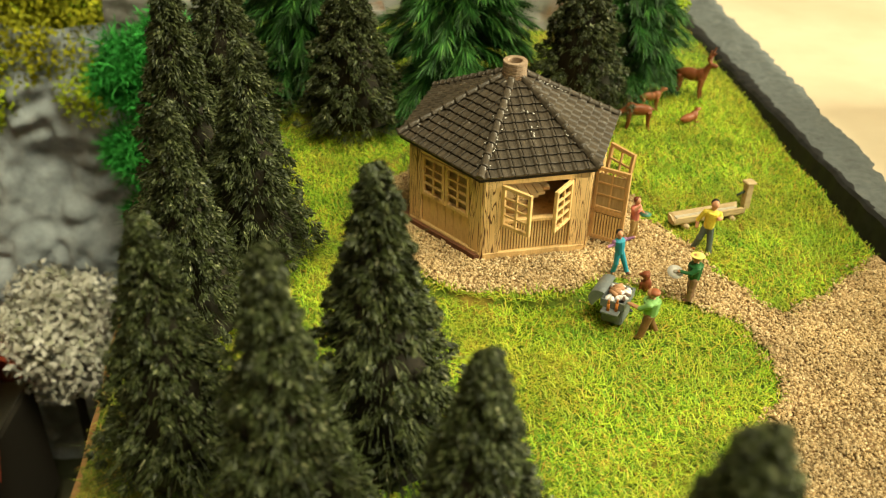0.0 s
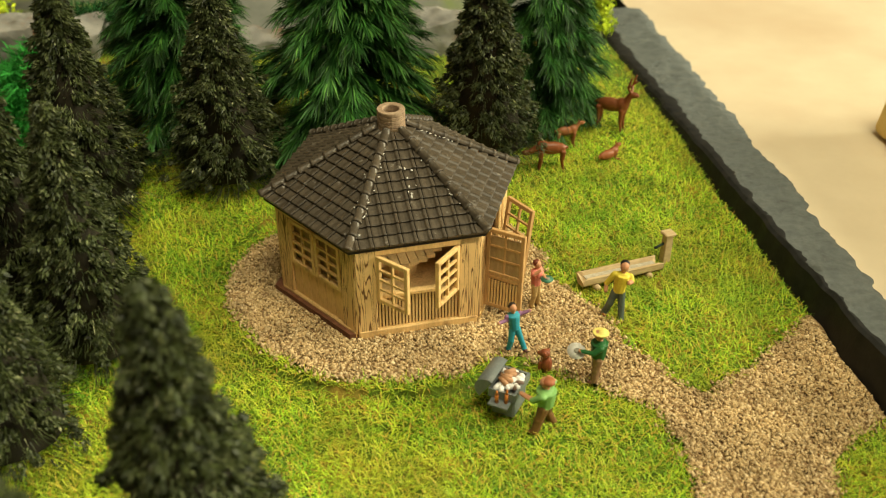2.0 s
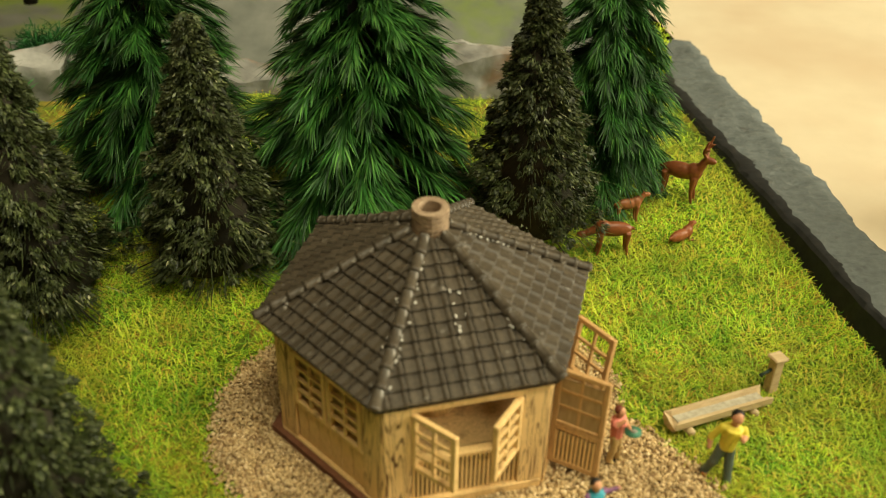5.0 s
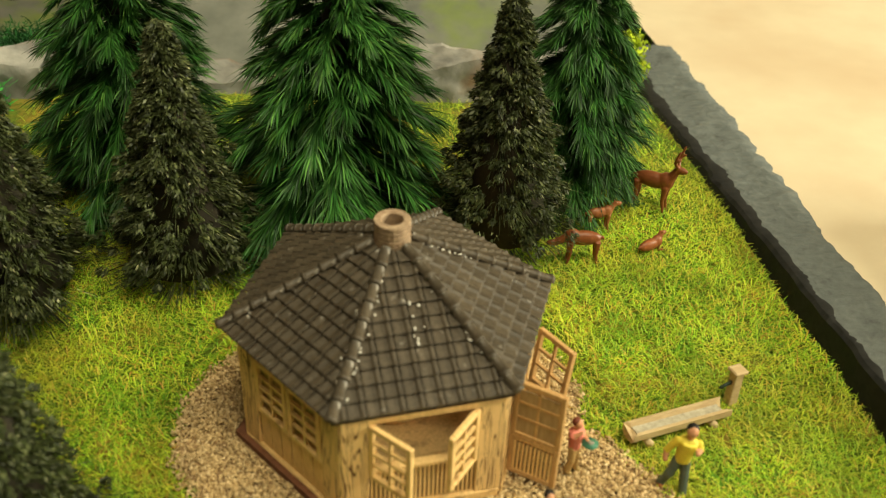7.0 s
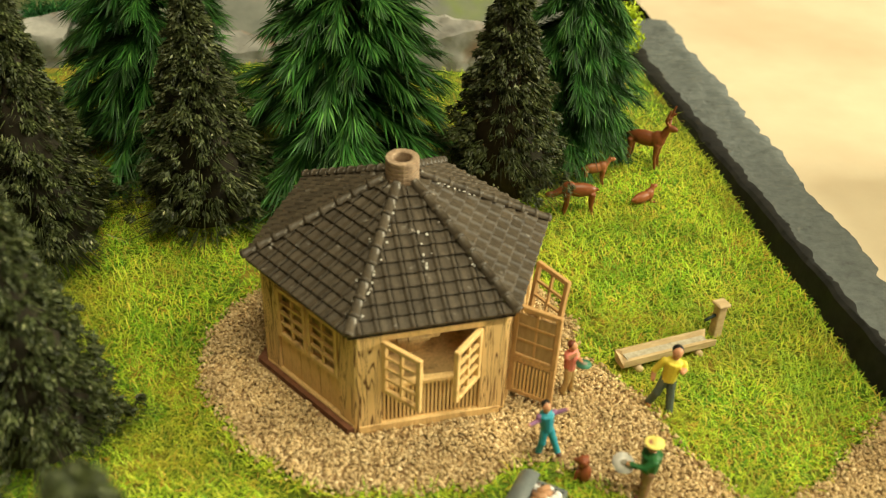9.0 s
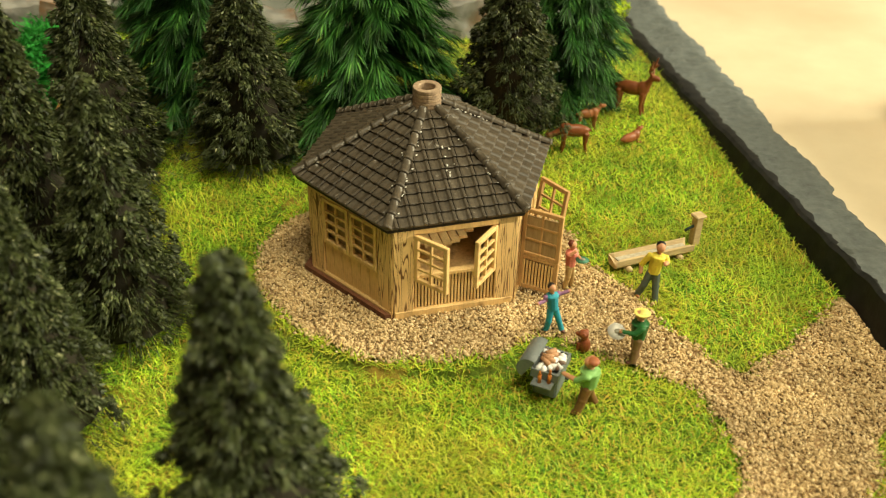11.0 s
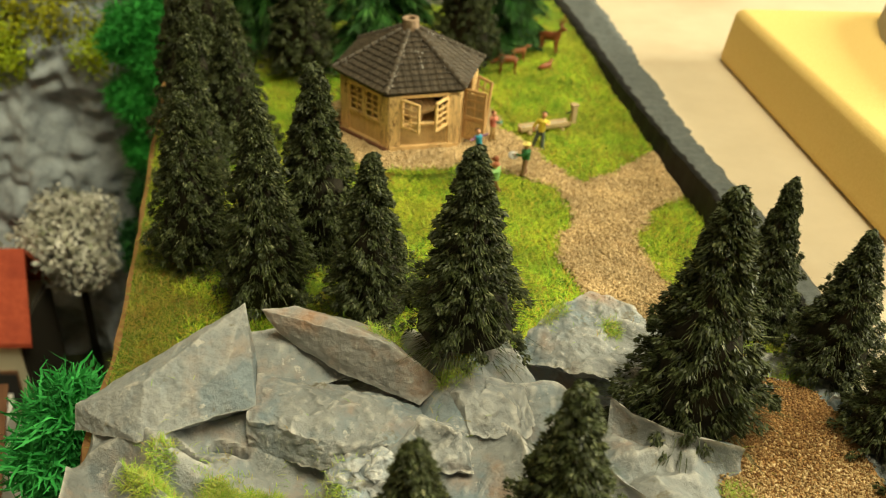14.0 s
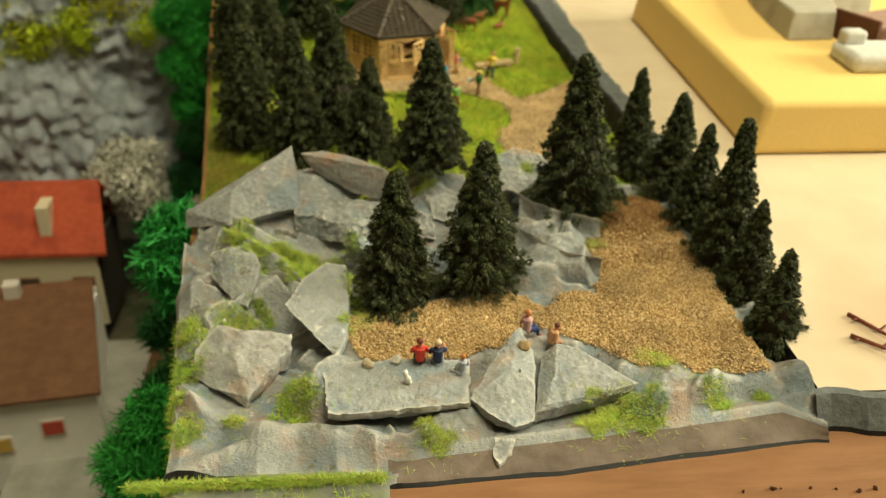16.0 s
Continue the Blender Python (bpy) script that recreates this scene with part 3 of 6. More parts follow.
def rock_base():
    nx, ny = 350, 310
    grid = []
    for j in range(-8, ny):
        row = []
        for i in range(-9, nx):
            u, w = max(i, 0) / (nx - 1), max(j, 0) / (ny - 1)
            y = 0.135 * w + (1 - w) * -0.08
            x = float(rock_left(y)) + u * (0.159 - float(rock_left(y)))
            y = 0.135 * w + (1 - w) * float(rock_front(x))
            row.append((x, y, max(-i, 0), max(-j, 0)))
        grid.append(row)
    g = np.array(grid)
    x, y, li, fj = g[..., 0], g[..., 1], g[..., 2], g[..., 3]
    z = rock_z(x, y)
    rim = np.clip(np.minimum((x - rock_left(y)) / 0.006, (y - rock_front(x)) / 0.006), 0, 1)
    z = z * rim + (1 - rim) * (-0.004 - 0.03 * np.clip((y - 0.045) / 0.02, 0, 1))
    bulge = wobble(x * 2 + li, y * 2 + fj, 0.02, 14)
    z = z - li ** 1.5 * 0.005 - np.minimum(fj, 7) * 0.0006 - (fj > 7) * 0.0012
    x = x - li * 0.0012 + 0.0016 * bulge * (li > 0)
    y = y - fj * (np.interp(x, [-0.05, 0.017, 0.069, 0.114, 0.155], [0.0931, 0.0998, 0.0974, 0.0922, 0.0879]) + rock_front(x)) / 8 + 0.0005 * bulge * (fj > 0)
    z = z + np.clip((0.03 - x) / 0.02, 0, 1) * np.clip((-0.07 - y) / 0.006, 0, 1) * (fj < 8) * (0.0042 * facet(x, y * 1.4, 0.012, 8.0) + 0.0016 * facet(y, x, 0.006, 4.0))
    v = np.stack([x, y, z], -1).reshape(-1, 3)
    n, rows = g.shape[1], g.shape[0]
    f = [(j * n + i, j * n + i + 1, (j + 1) * n + i + 1, (j + 1) * n + i) for j in range(rows - 1) for i in range(n - 1)]
    me = as_mesh(v, f, smooth=True)
    me.set_sharp_from_angle(angle=radians(40))
    bank = (fj[:-1, :-1] >= 3).ravel()
    me.materials.append(ROCK)
    me.materials.append(BANK)
    me.materials.append(BLACK_SIDE)
    bank &= (x[:-1, :-1] + 0.01 * wobble(x[:-1, :-1], y[:-1, :-1], 0.01, 37) > 0.014).ravel() | (fj[:-1, :-1] >= 8).ravel()
    me.polygons.foreach_set("material_index", bank.astype(np.int32) + (fj[:-1, :-1] >= 8).ravel().astype(np.int32))
    ob = put("rock_base", me, None)
    tagged(ob, "grey and brown painted plaster rock of the hill", "rock face", kind="structure")
    return BVHTree.FromPolygons([tuple(p) for p in v], f)


SUPPORTS = [rock_base()]


def drop(x, y, above=0.2):
    """Height of the highest rock surface at a place."""
    best = -1.0
    for tree in SUPPORTS:
        hit = tree.ray_cast(Vector((x, y, above)), Vector((0, 0, -1)))
        if hit[0] is not None:
            best = max(best, hit[0].z)
    return best


def jagged(outline, step, amount, seed):
    r = random.Random(seed)
    out = []
    for (ax, ay), (bx, by) in zip(outline, outline[1:] + outline[:1]):
        n = max(2, int(math.hypot(bx - ax, by - ay) / step))
        for i in range(n):
            t = i / n
            k = amount if i else 0.0
            out.append((ax + (bx - ax) * t + r.uniform(-k, k), ay + (by - ay) * t + r.uniform(-k, k)))
    return out


def slab(outline, top, thick, label, seed, undercut=0.8, material=None):
    """A broken slab: outline in plan, a sloping top z = top[0] + top[1]*x + top[2]*y about its middle, thickness downwards."""
    pts = jagged(outline, 0.0016, 0.0004, seed)
    cx, cy = sum(p[0] for p in pts) / len(pts), sum(p[1] for p in pts) / len(pts)
    bm = bmesh.new()

    def height(x, y):
        return top[0] + top[1] * (x - cx) + top[2] * (y - cy)
    rings = []
    for shrink, down in ((0.0, 0.0), (0.0, 0.5), (1 - undercut, 1.3)):
        rings.append([bm.verts.new((x + (cx - x) * shrink, y + (cy - y) * shrink, height(x, y) - thick * down)) for x, y in pts])
    n = len(pts)
    for a, b in zip(rings[1:], rings):
        for i in range(n):
            bm.faces.new((a[i], a[(i + 1) % n], b[(i + 1) % n], b[i]))
    bm.faces.new(rings[0])
    bm.faces.new(rings[-1][::-1])
    bmesh.ops.triangulate(bm, faces=bm.faces)
    split_long(bm, 0.0014)
    roughen(bm, seed, 0.0005)
    me = baked(bm, True)
    me.set_sharp_from_angle(angle=radians(38))
    SUPPORTS.append(BVHTree.FromPolygons([v.co.copy() for v in me.vertices], [tuple(p.vertices) for p in me.polygons]))
    return tagged(put("rock_slab", me, material or SLATE), label, "rock", "rock slabs on the hill")


def split_long(bm, limit):
    for _ in range(7):
        long = [e for e in bm.edges if e.calc_length() > limit]
        if not long:
            break
        bmesh.ops.subdivide_edges(bm, edges=long, cuts=1)
        bmesh.ops.triangulate(bm, faces=bm.faces)


def roughen(bm, seed, rough):
    """Broken faces: a slow bend, small breaks and a fine grain."""
    for v in bm.verts:
        v.co += noise.noise_vector(v.co * 160 + Vector((seed, 0, 0))) * rough + noise.noise_vector(v.co * 450) * rough * 0.55 + noise.noise_vector(v.co * 1100) * rough * 0.22


def boulder(points, label, seed, rough=0.0012, cuts=3, material=None):
    """A chunk: the hull of a few corners, broken up."""
    bm = bmesh.new()
    for p in points:
        bm.verts.new(p)
    bmesh.ops.convex_hull(bm, input=bm.verts)
    bmesh.ops.delete(bm, geom=[v for v in bm.verts if not v.link_faces], context="VERTS")
    bmesh.ops.triangulate(bm, faces=bm.faces)
    split_long(bm, 0.0042 / cuts if material is not FAR_ROCK else 0.004)
    roughen(bm, seed, rough)
    me = baked(bm, True)
    me.set_sharp_from_angle(angle=radians(38))
    SUPPORTS.append(BVHTree.FromPolygons([v.co.copy() for v in me.vertices], [tuple(p.vertices) for p in me.polygons]))
    return tagged(put("rock", me, material or SLATE), label, "rock", "rocks on the hill")


def fold(ridge, foot, label, seed):
    """A draped sheet: falls steeply from a curved ridge to its foot and gently away behind."""
    ridge, foot = np.array(ridge), np.array(foot)
    t, k = np.linspace(0, len(ridge) - 1, 48), np.arange(len(ridge))
    r = np.stack([np.interp(t, k, ridge[:, a]) for a in range(3)], 1)
    f = np.stack([np.interp(t, k, foot[:, a]) for a in range(3)], 1)
    away = np.array([-0.001, 0.016, -0.011])
    rows = [r + away * u for u in (1, 0.8, 0.6, 0.42, 0.27, 0.15, 0.06)]
    for u in np.linspace(0, 1, 22):
        bowl = math.sin(u * math.pi) * 0.0032 * (0.3 + np.abs(np.sin(t * math.pi / 2 + seed)))
        rows.append(r + (f - r) * [u ** 1.35, u ** 1.35, 1 - (1 - u) ** 1.9] + np.c_[bowl * 0, bowl, -bowl * 0.6])
    v = np.concatenate(rows)
    v += np.array([noise.noise_vector(Vector(p) * 130 + Vector((seed, 0, 0))) * 0.0007 + noise.noise_vector(Vector(p) * 420) * 0.0004 + noise.noise_vector(Vector(p) * 1100) * 0.0002 for p in v])
    n = len(t)
    quads = [(j * n + i, (j + 1) * n + i, (j + 1) * n + i + 1, j * n + i + 1) for j in range(len(rows) - 1) for i in range(n - 1)]
    me = as_mesh(v, quads, smooth=True)
    me.set_sharp_from_angle(angle=radians(32))
    SUPPORTS.append(BVHTree.FromPolygons([Vector(p) for p in v], quads))
    return tagged(put("rock", me, ROCK), label, "rock", "rocks on the hill")


# peaked block with its long slope
boulder([(-0.0215, 0.0752, 0.0262), (-0.0181, 0.0658, 0.013), (-0.0178, 0.0554, 0.006), (-0.0258, 0.059, 0.0165), (-0.0471, 0.0581, 0.013), (-0.0471, 0.0446, 0.004), (-0.068, 0.0628, 0.001), (-0.069, 0.06, -0.006), (-0.022, 0.084, 0.006), (-0.052, 0.077, 0.003), (-0.019, 0.063, -0.002), (-0.047, 0.057, -0.002)],
        "pale grey peaked rock with a darker lower face", 1, 0.00045, 5)
boulder([(-0.049, 0.0335, 0.0085), (-0.0335, 0.0195, 0.0098), (-0.0135, -0.0045, 0.0055), (-0.0215, 0.0075, 0.0085), (-0.0225, 0.0035, 0.001), (-0.036, 0.0135, 0.001), (-0.052, 0.029, 0.001), (-0.042, 0.034, 0.001), (-0.0245, 0.015, 0.002)],
        "thin grey ridge with a worn crest beside the moss", 16, 0.0005, 4)
boulder([(-0.0255, 0.082, 0.0105), (-0.009, 0.086, 0.0105), (-0.02, 0.0615, 0.0035), (-0.003, 0.0655, 0.002), (-0.012, 0.0755, 0.0105), (-0.03, 0.085, 0.002), (0.008, 0.0835, 0.0075), (0.016, 0.08, 0.001), (-0.004, 0.09, 0.0), (-0.02, 0.06, -0.004)],
        "blue-grey sloping rock between the two peaks", 17, 0.0006, 3, ROCK)
# folded sheets between the gravel tongues
fold([(0.0703, 0.0236, 0.014), (0.0748, 0.0183, 0.0128), (0.0818, 0.0097, 0.0115), (0.0893, 0.0037, 0.0105), (0.1037, 0.001, 0.009)],
     [(0.0617, 0.0003, -0.001), (0.0657, -0.0114, -0.001), (0.0776, -0.0223, -0.001), (0.0885, -0.0095, -0.001), (0.1, -0.0124, -0.001)],
     "blue-grey folded rock sheet at the gravel's edge", 18)
fold([(0.0776, 0.0462, 0.0145), (0.0845, 0.039, 0.0138), (0.0913, 0.0357, 0.0128), (0.1002, 0.0334, 0.0115), (0.1105, 0.0317, 0.0095)],
     [(0.0745, 0.0337, 0.004), (0.0829, 0.0246, 0.003), (0.0927, 0.0161, 0.002), (0.1024, 0.0116, 0.001), (0.1126, 0.0262, -0.001)],
     "brown-edged folded rock sheet under the tall spruce", 19)
boulder([(0.036, 0.058, 0.0125), (0.05, 0.05, 0.0125), (0.056, 0.06, 0.008), (0.04, 0.044, 0.006), (0.056, 0.043, 0.003), (0.034, 0.05, 0.0), (0.06, 0.055, 0.0)], "crumbly pale rock lump in the hill's middle", 20, 0.0015, 4)
boulder([(0.026, 0.046, 0.0095), (0.035, 0.04, 0.01), (0.04, 0.045, 0.006), (0.028, 0.034, 0.003), (0.04, 0.033, 0.0), (0.024, 0.04, 0.0)], "small crumbly grey rock lump", 21, 0.0016, 4, ROCK)
# leaning brownish slab
boulder([(-0.0179, 0.0804, 0.02), (-0.0082, 0.081, 0.021), (0.0025, 0.0746, 0.0215), (0.0184, 0.0646, 0.0195), (0.0236, 0.0627, 0.017), (0.0285, 0.0605, 0.0115), (0.0192, 0.0633, 0.005), (0.0041, 0.0688, 0.0065), (-0.0091, 0.0762, 0.0105), (-0.0148, 0.0791, 0.0155), (0.0, 0.086, 0.014), (0.014, 0.079, 0.015), (0.03, 0.069, 0.006), (0.034, 0.0605, 0.0085), (0.027, 0.0575, 0.0035)],
        "leaning slab with a brown stained face", 2, 0.00045, 5, SLATE_BROWN)
boulder([(-0.0185, 0.066, 0.0078), (-0.004, 0.0615, 0.0068), (0.018, 0.0575, 0.0056), (0.03, 0.05, 0.004), (-0.0195, 0.0515, 0.0045), (-0.002, 0.0435, 0.0042), (0.018, 0.041, 0.0035), (0.012, 0.052, 0.0072), (-0.012, 0.055, 0.0072), (-0.018, 0.08, -0.002), (0.028, 0.066, -0.002), (-0.02, 0.05, -0.004), (0.03, 0.045, -0.004), (0.0, 0.04, -0.004)],
        "blue-grey sloping rock with a brown stain under the slab", 22, 0.0012, 4, ROCK)
boulder([(-0.0499, 0.0141, 0.0085), (-0.0428, 0.0113, 0.0115), (-0.0361, 0.0133, 0.0125), (-0.0297, -0.0003, 0.0105), (-0.0307, -0.0067, 0.007), (-0.0335, -0.0176, 0.003), (-0.0402, -0.0109, 0.003), (-0.0498, 0.0058, 0.003), (-0.031, 0.006, 0.0), (-0.034, -0.015, -0.002), (-0.046, 0.008, -0.002)], "grey broken rock with a hole beside it", 4, 0.0008, 4)
boulder([p for x, y, z in ((-0.0189, -0.0264, 0.01), (-0.0131, -0.0119, 0.0115), (-0.0053, -0.0019, 0.012), (0.0026, -0.001, 0.01), (0.0034, -0.0206, 0.008), (0.0026, -0.0401, 0.004), (-0.0001, -0.0483, 0.003), (-0.0075, -0.0409, 0.0055)) for p in ((x, y, z), (x * 0.9 + 0.001, y * 0.93 + 0.001, z - 0.0042))],
        "flat pointed slate slab leaning on the hill", 5, 0.0004, 4)
boulder([(-0.0416, -0.037, 0.0095), (-0.0301, -0.0416, 0.0105), (-0.0155, -0.0426, 0.0085), (-0.0178, -0.047, 0.004), (-0.0241, -0.0542, 0.0015), (-0.0292, -0.0624, -0.003), (-0.0397, -0.0579, -0.002), (-0.0491, -0.0524, 0.0), (-0.0472, -0.0451, 0.005), (-0.0345, -0.051, 0.0072), (-0.024, -0.048, 0.0062), (-0.03, -0.038, -0.003), (-0.048, -0.045, -0.006), (-0.017, -0.044, -0.003), (-0.03, -0.0622, -0.006)],
        "broad grey block with a brown stain", 6, 0.0007, 4, SLATE_BROWN)
slab([(-0.005, -0.0525), (0.02, -0.0515), (0.0445, -0.0535), (0.042, -0.0745), (0.02, -0.0765), (-0.0029, -0.0775)], (0.0028, 0.0, 0.03), 0.004, "long flat bench of grey slate", 7)
boulder([p for x, y, z in ((0.0634, -0.0402, 0.007), (0.0665, -0.0535, 0.006), (0.0645, -0.0684, 0.004), (0.0622, -0.0804, -0.001), (0.056, -0.0835, -0.0005), (0.0502, -0.0812, 0.001), (0.0425, -0.073, 0.003), (0.0507, -0.0598, 0.006), (0.0572, -0.063, 0.0072)) for p in ((x, y, z), (x * 0.94 + 0.0033, y * 0.96 - 0.001, z - 0.0045))],
        "pointed slate slab with a raised middle", 8, 0.0006, 5)
boulder([p for x, y, z in ((0.0698, -0.0504, 0.002), (0.0754, -0.0488, 0.0055), (0.0821, -0.0518, 0.0052), (0.0992, -0.0687, 0.003), (0.0973, -0.0696, 0.001), (0.0632, -0.0782, 0.0), (0.0672, -0.066, 0.0012), (0.0725, -0.062, 0.0056), (0.0665, -0.0765, 0.0018)) for p in ((x, y, z), (x * 0.96 + 0.003, y * 0.97 - 0.001, z - 0.005))],
        "wide grey slate slab with a dark folded side", 9, 0.0005, 5)
boulder([(0.0021, 0.0229, 0.014), (0.009, 0.0246, 0.016), (0.0164, 0.0292, 0.0165), (0.0197, 0.0239, 0.013), (0.0179, 0.0194, 0.009), (0.0087, 0.0156, 0.007), (0.0024, 0.0201, 0.009), (0.004, 0.03, 0.004), (0.019, 0.033, 0.004), (0.018, 0.018, 0.001), (0.003, 0.019, 0.001)], "crumbly pale grey rock on the hill", 10, 0.0022, 5)
boulder([(0.072, 0.094, 0.0115), (0.084, 0.099, 0.0125), (0.0965, 0.093, 0.0115), (0.1, 0.083, 0.008), (0.075, 0.066, 0.007), (0.106, 0.086, 0.0), (0.056, 0.08, 0.0005), (0.063, 0.087, 0.007), (0.085, 0.104, 0.004), (0.09, 0.065, 0.002)], "rounded white-edged rock beside the path", 12, 0.0012, 4, ROCK)
slab([(0.0495, -0.0845), (0.0562, -0.0855), (0.0538, -0.0903), (0.0495, -0.095), (0.048, -0.0905)], (-0.0045, 0.0, 0.18), 0.002, "small splinter of slate at the front", 14, material=ROCK)
boulder([(-0.0585, -0.022, 0.001), (-0.04, -0.0255, 0.004), (-0.05, -0.036, 0.001), (-0.058, -0.034, -0.006), (-0.04, -0.03, -0.006)], "low brownish rock on the outer slope", 15, 0.0008)


chunk = random.Random(12)
for cx, cy, cz, w in ((0.07, 0.036, 0.002, 0.009), (0.112, 0.074, 0.001, 0.008), (0.152, 0.06, -0.001, 0.006), (0.153, 0.09, -0.001, 0.006), (0.12, 0.098, -0.003, 0.007)):
    turn, tip = chunk.uniform(0, 6.28), chunk.uniform(0.35, 0.7)
    pts = []
    for i in range(6):
        a = turn + i * 1.047 + chunk.uniform(-0.25, 0.25)
        r = w * chunk.uniform(0.75, 1.15)
        pts.append((cx + r * math.cos(a), cy + r * math.sin(a), cz - 0.006))
        pts.append((cx + r * tip * math.cos(a + 0.2), cy + r * tip * math.sin(a + 0.2), cz + w * chunk.uniform(0.15, 0.62)))
    boulder(pts, "angular grey rock chunk bedded in the hill", int(cx * 9000), 0.0011, 3, ROCK)


# ---------------------------------------------------------------- trees
def spruce_mesh(seed, height=0.06, radius=0.0155, branches=250, each=200):
    """Clumped flock on short drooping branches: leaf flakes lie round small nodules like scales, with loose bristles low down."""
    r = np.random.default_rng(seed)
    h = (np.arange(branches) / branches) ** 0.86
    az = np.arange(branches) * 2.39996 + r.normal(0, 0.45, branches)
    shape = np.interp(h, [0, 0.06, 0.3, 0.6, 0.85, 0.95, 1], [1.0, 1.06, 0.8, 0.48, 0.22, 0.14, 0.07])
    lobes = 1 + 0.1 * np.sin(az * 2 + seed) + 0.08 * np.sin(az * 3 + h * 9 + 2 * seed)
    reach = np.minimum(radius * shape * lobes * r.uniform(0.66, 1.16, branches) * (1 + 0.1 * np.sin(h * 42 + az * 0.5 + seed)), radius * shape * 1.13)
    z0 = height * (0.13 + 0.86 * h)
    b = np.repeat(np.arange(branches), each)
    n = len(b)
    # nodules along each branch
    tuft = r.integers(0, 4, n)
    s = np.array([0.42, 0.66, 0.86, 1.0])[tuft]
    swing = r.normal(0, 0.22, (branches, 4))[b, tuft]
    d = np.c_[np.cos(az[b] + swing), np.sin(az[b] + swing)]
    out = reach[b] * s
    core = np.c_[d * out[:, None], z0[b] - out * 0.42 * s * np.clip(0.45 + 3 * h[b], 0, 1)]
    core[:, 2] += (r.normal(0, 0.0008, (branches, 4)))[b, tuft]
    away = r.normal(size=(n, 3)) + np.c_[d * 0.6, np.full(n, 0.1)]
    away /= np.linalg.norm(away, axis=1, keepdims=True)
    fat = r.uniform(0.0009, 0.002, (branches, 4))[b, tuft] * np.interp(h[b], [0, 0.8, 1], [1.1, 0.85, 0.6])
    c = core + away * (fat * r.uniform(0.55, 1.0, n))[:, None]
    c[:, 2] = np.maximum(c[:, 2], 0.0012)
    # scales: they run outwards and down, and face away from their nodule
    along = np.c_[d * 0.8, -0.7 * np.ones(n)] + away * 0.55 + r.normal(0, 0.4, (n, 3))
    along /= np.linalg.norm(along, axis=1, keepdims=True)
    side = np.cross(along, away + r.normal(0, 0.55, (n, 3)))
    side /= np.linalg.norm(side, axis=1, keepdims=True)
    ln, wd = (r.uniform(0.0009, 0.0019, n) / 2)[:, None], (r.uniform(0.00035, 0.00065, n) / 2)[:, None]
    v = np.stack([c - along * ln, c - side * wd, c + along * ln, c + side * wd], 1).reshape(-1, 3)
    quads = np.arange(n)[:, None] * 4 + [[0, 1, 2, 3]]
    m = 4200
    k = (branches * 0.97 * r.uniform(0, 1, m) ** 1.5).astype(int)
    dd = np.c_[np.cos(az[k]), np.sin(az[k]), r.uniform(-0.35, 0.12, m)] + r.normal(0, 0.17, (m, 3))
    start = np.c_[dd[:, :2] * (reach[k] * 0.75)[:, None], np.maximum(z0[k] - reach[k] * 0.36, 0.0025)] + r.normal(0, 0.0006, (m, 3))
    end = start + dd * (r.uniform(0.002, 0.006, m) * np.interp(h[k], [0, 0.4, 1], [1, 0.7, 0.3]))[:, None]
    end[:, 2] = np.maximum(end[:, 2], 0.0003)
    sw = np.cross(dd, [0, 0, 1.0])
    sw = sw / np.linalg.norm(sw, axis=1, keepdims=True) * 0.00012
    bv = np.stack([start - sw, start + sw, end], 1).reshape(-1, 3)
    tris = n * 4 + np.arange(m)[:, None] * 3 + [[0, 1, 2]]
    me = big_mesh(np.r_[v, bv], quads, tris)
    me.materials.append(SPRUCE)
    return me


def trunk_mesh(height, thick, core):
    bm = bmesh.new()
    tube(bm, (0, 0, 0), (0, 0, height * 0.97), thick, thick * 0.25, 7)
    tube(bm, (0, 0, height * 0.09), (0, 0, height * 0.9), core, core * 0.12, 12)
    for i in range(14):
        a, z = i * 2.4, height * (0.1 + 0.05 * i)
        tube(bm, (0, 0, z), (math.cos(a) * core * 1.5 * (1 - i / 16), math.sin(a) * core * 1.5 * (1 - i / 16), z - core * 0.5), thick * 0.35, thick * 0.1, 5)
    me = baked(bm)
    me.materials.append(BARK)
    return me


SPRUCES = [spruce_mesh(s) for s in (1, 2, 3, 4)]
SPRUCE_TRUNK = trunk_mesh(0.06, 0.0011, 0.0115)


def spruce(i, x, y, z, tip, radius, label="dark green flocked model spruce"):
    k = (tip - z) / 0.06
    t = thing("spruce_tree", Matrix.LocRotScale((x, y, z), Euler((0, 0, i * 1.7)), (radius / 0.0134, radius / 0.0134, k)), label, "tree", "dark spruces")
    put("crown", SPRUCES[i % 4], None, t)
    put("trunk", SPRUCE_TRUNK, None, t)


for i, (x, y, tip, radius) in enumerate([(-0.0495, 0.150, 0.0565, 0.0155), (-0.0215, 0.1213, 0.0675, 0.0162), (-0.0051, 0.1523, 0.0657, 0.0186), (0.0139, 0.1162, 0.0508, 0.0153),
                                         (-0.0433, 0.2271, 0.0648, 0.0152), (-0.055, 0.1968, 0.060, 0.0146), (-0.064, 0.24, 0.077, 0.0165), (-0.063, 0.300, 0.0745, 0.018),
                                         (-0.021, 0.311, 0.0709, 0.0185), (0.064, 0.323, 0.0755, 0.0175)]):
    spruce(i, x, y, float(ground_z(x, y)) - 0.0005, tip + 0.0018, radius * 0.94, "dark green flocked model spruce on the meadow")
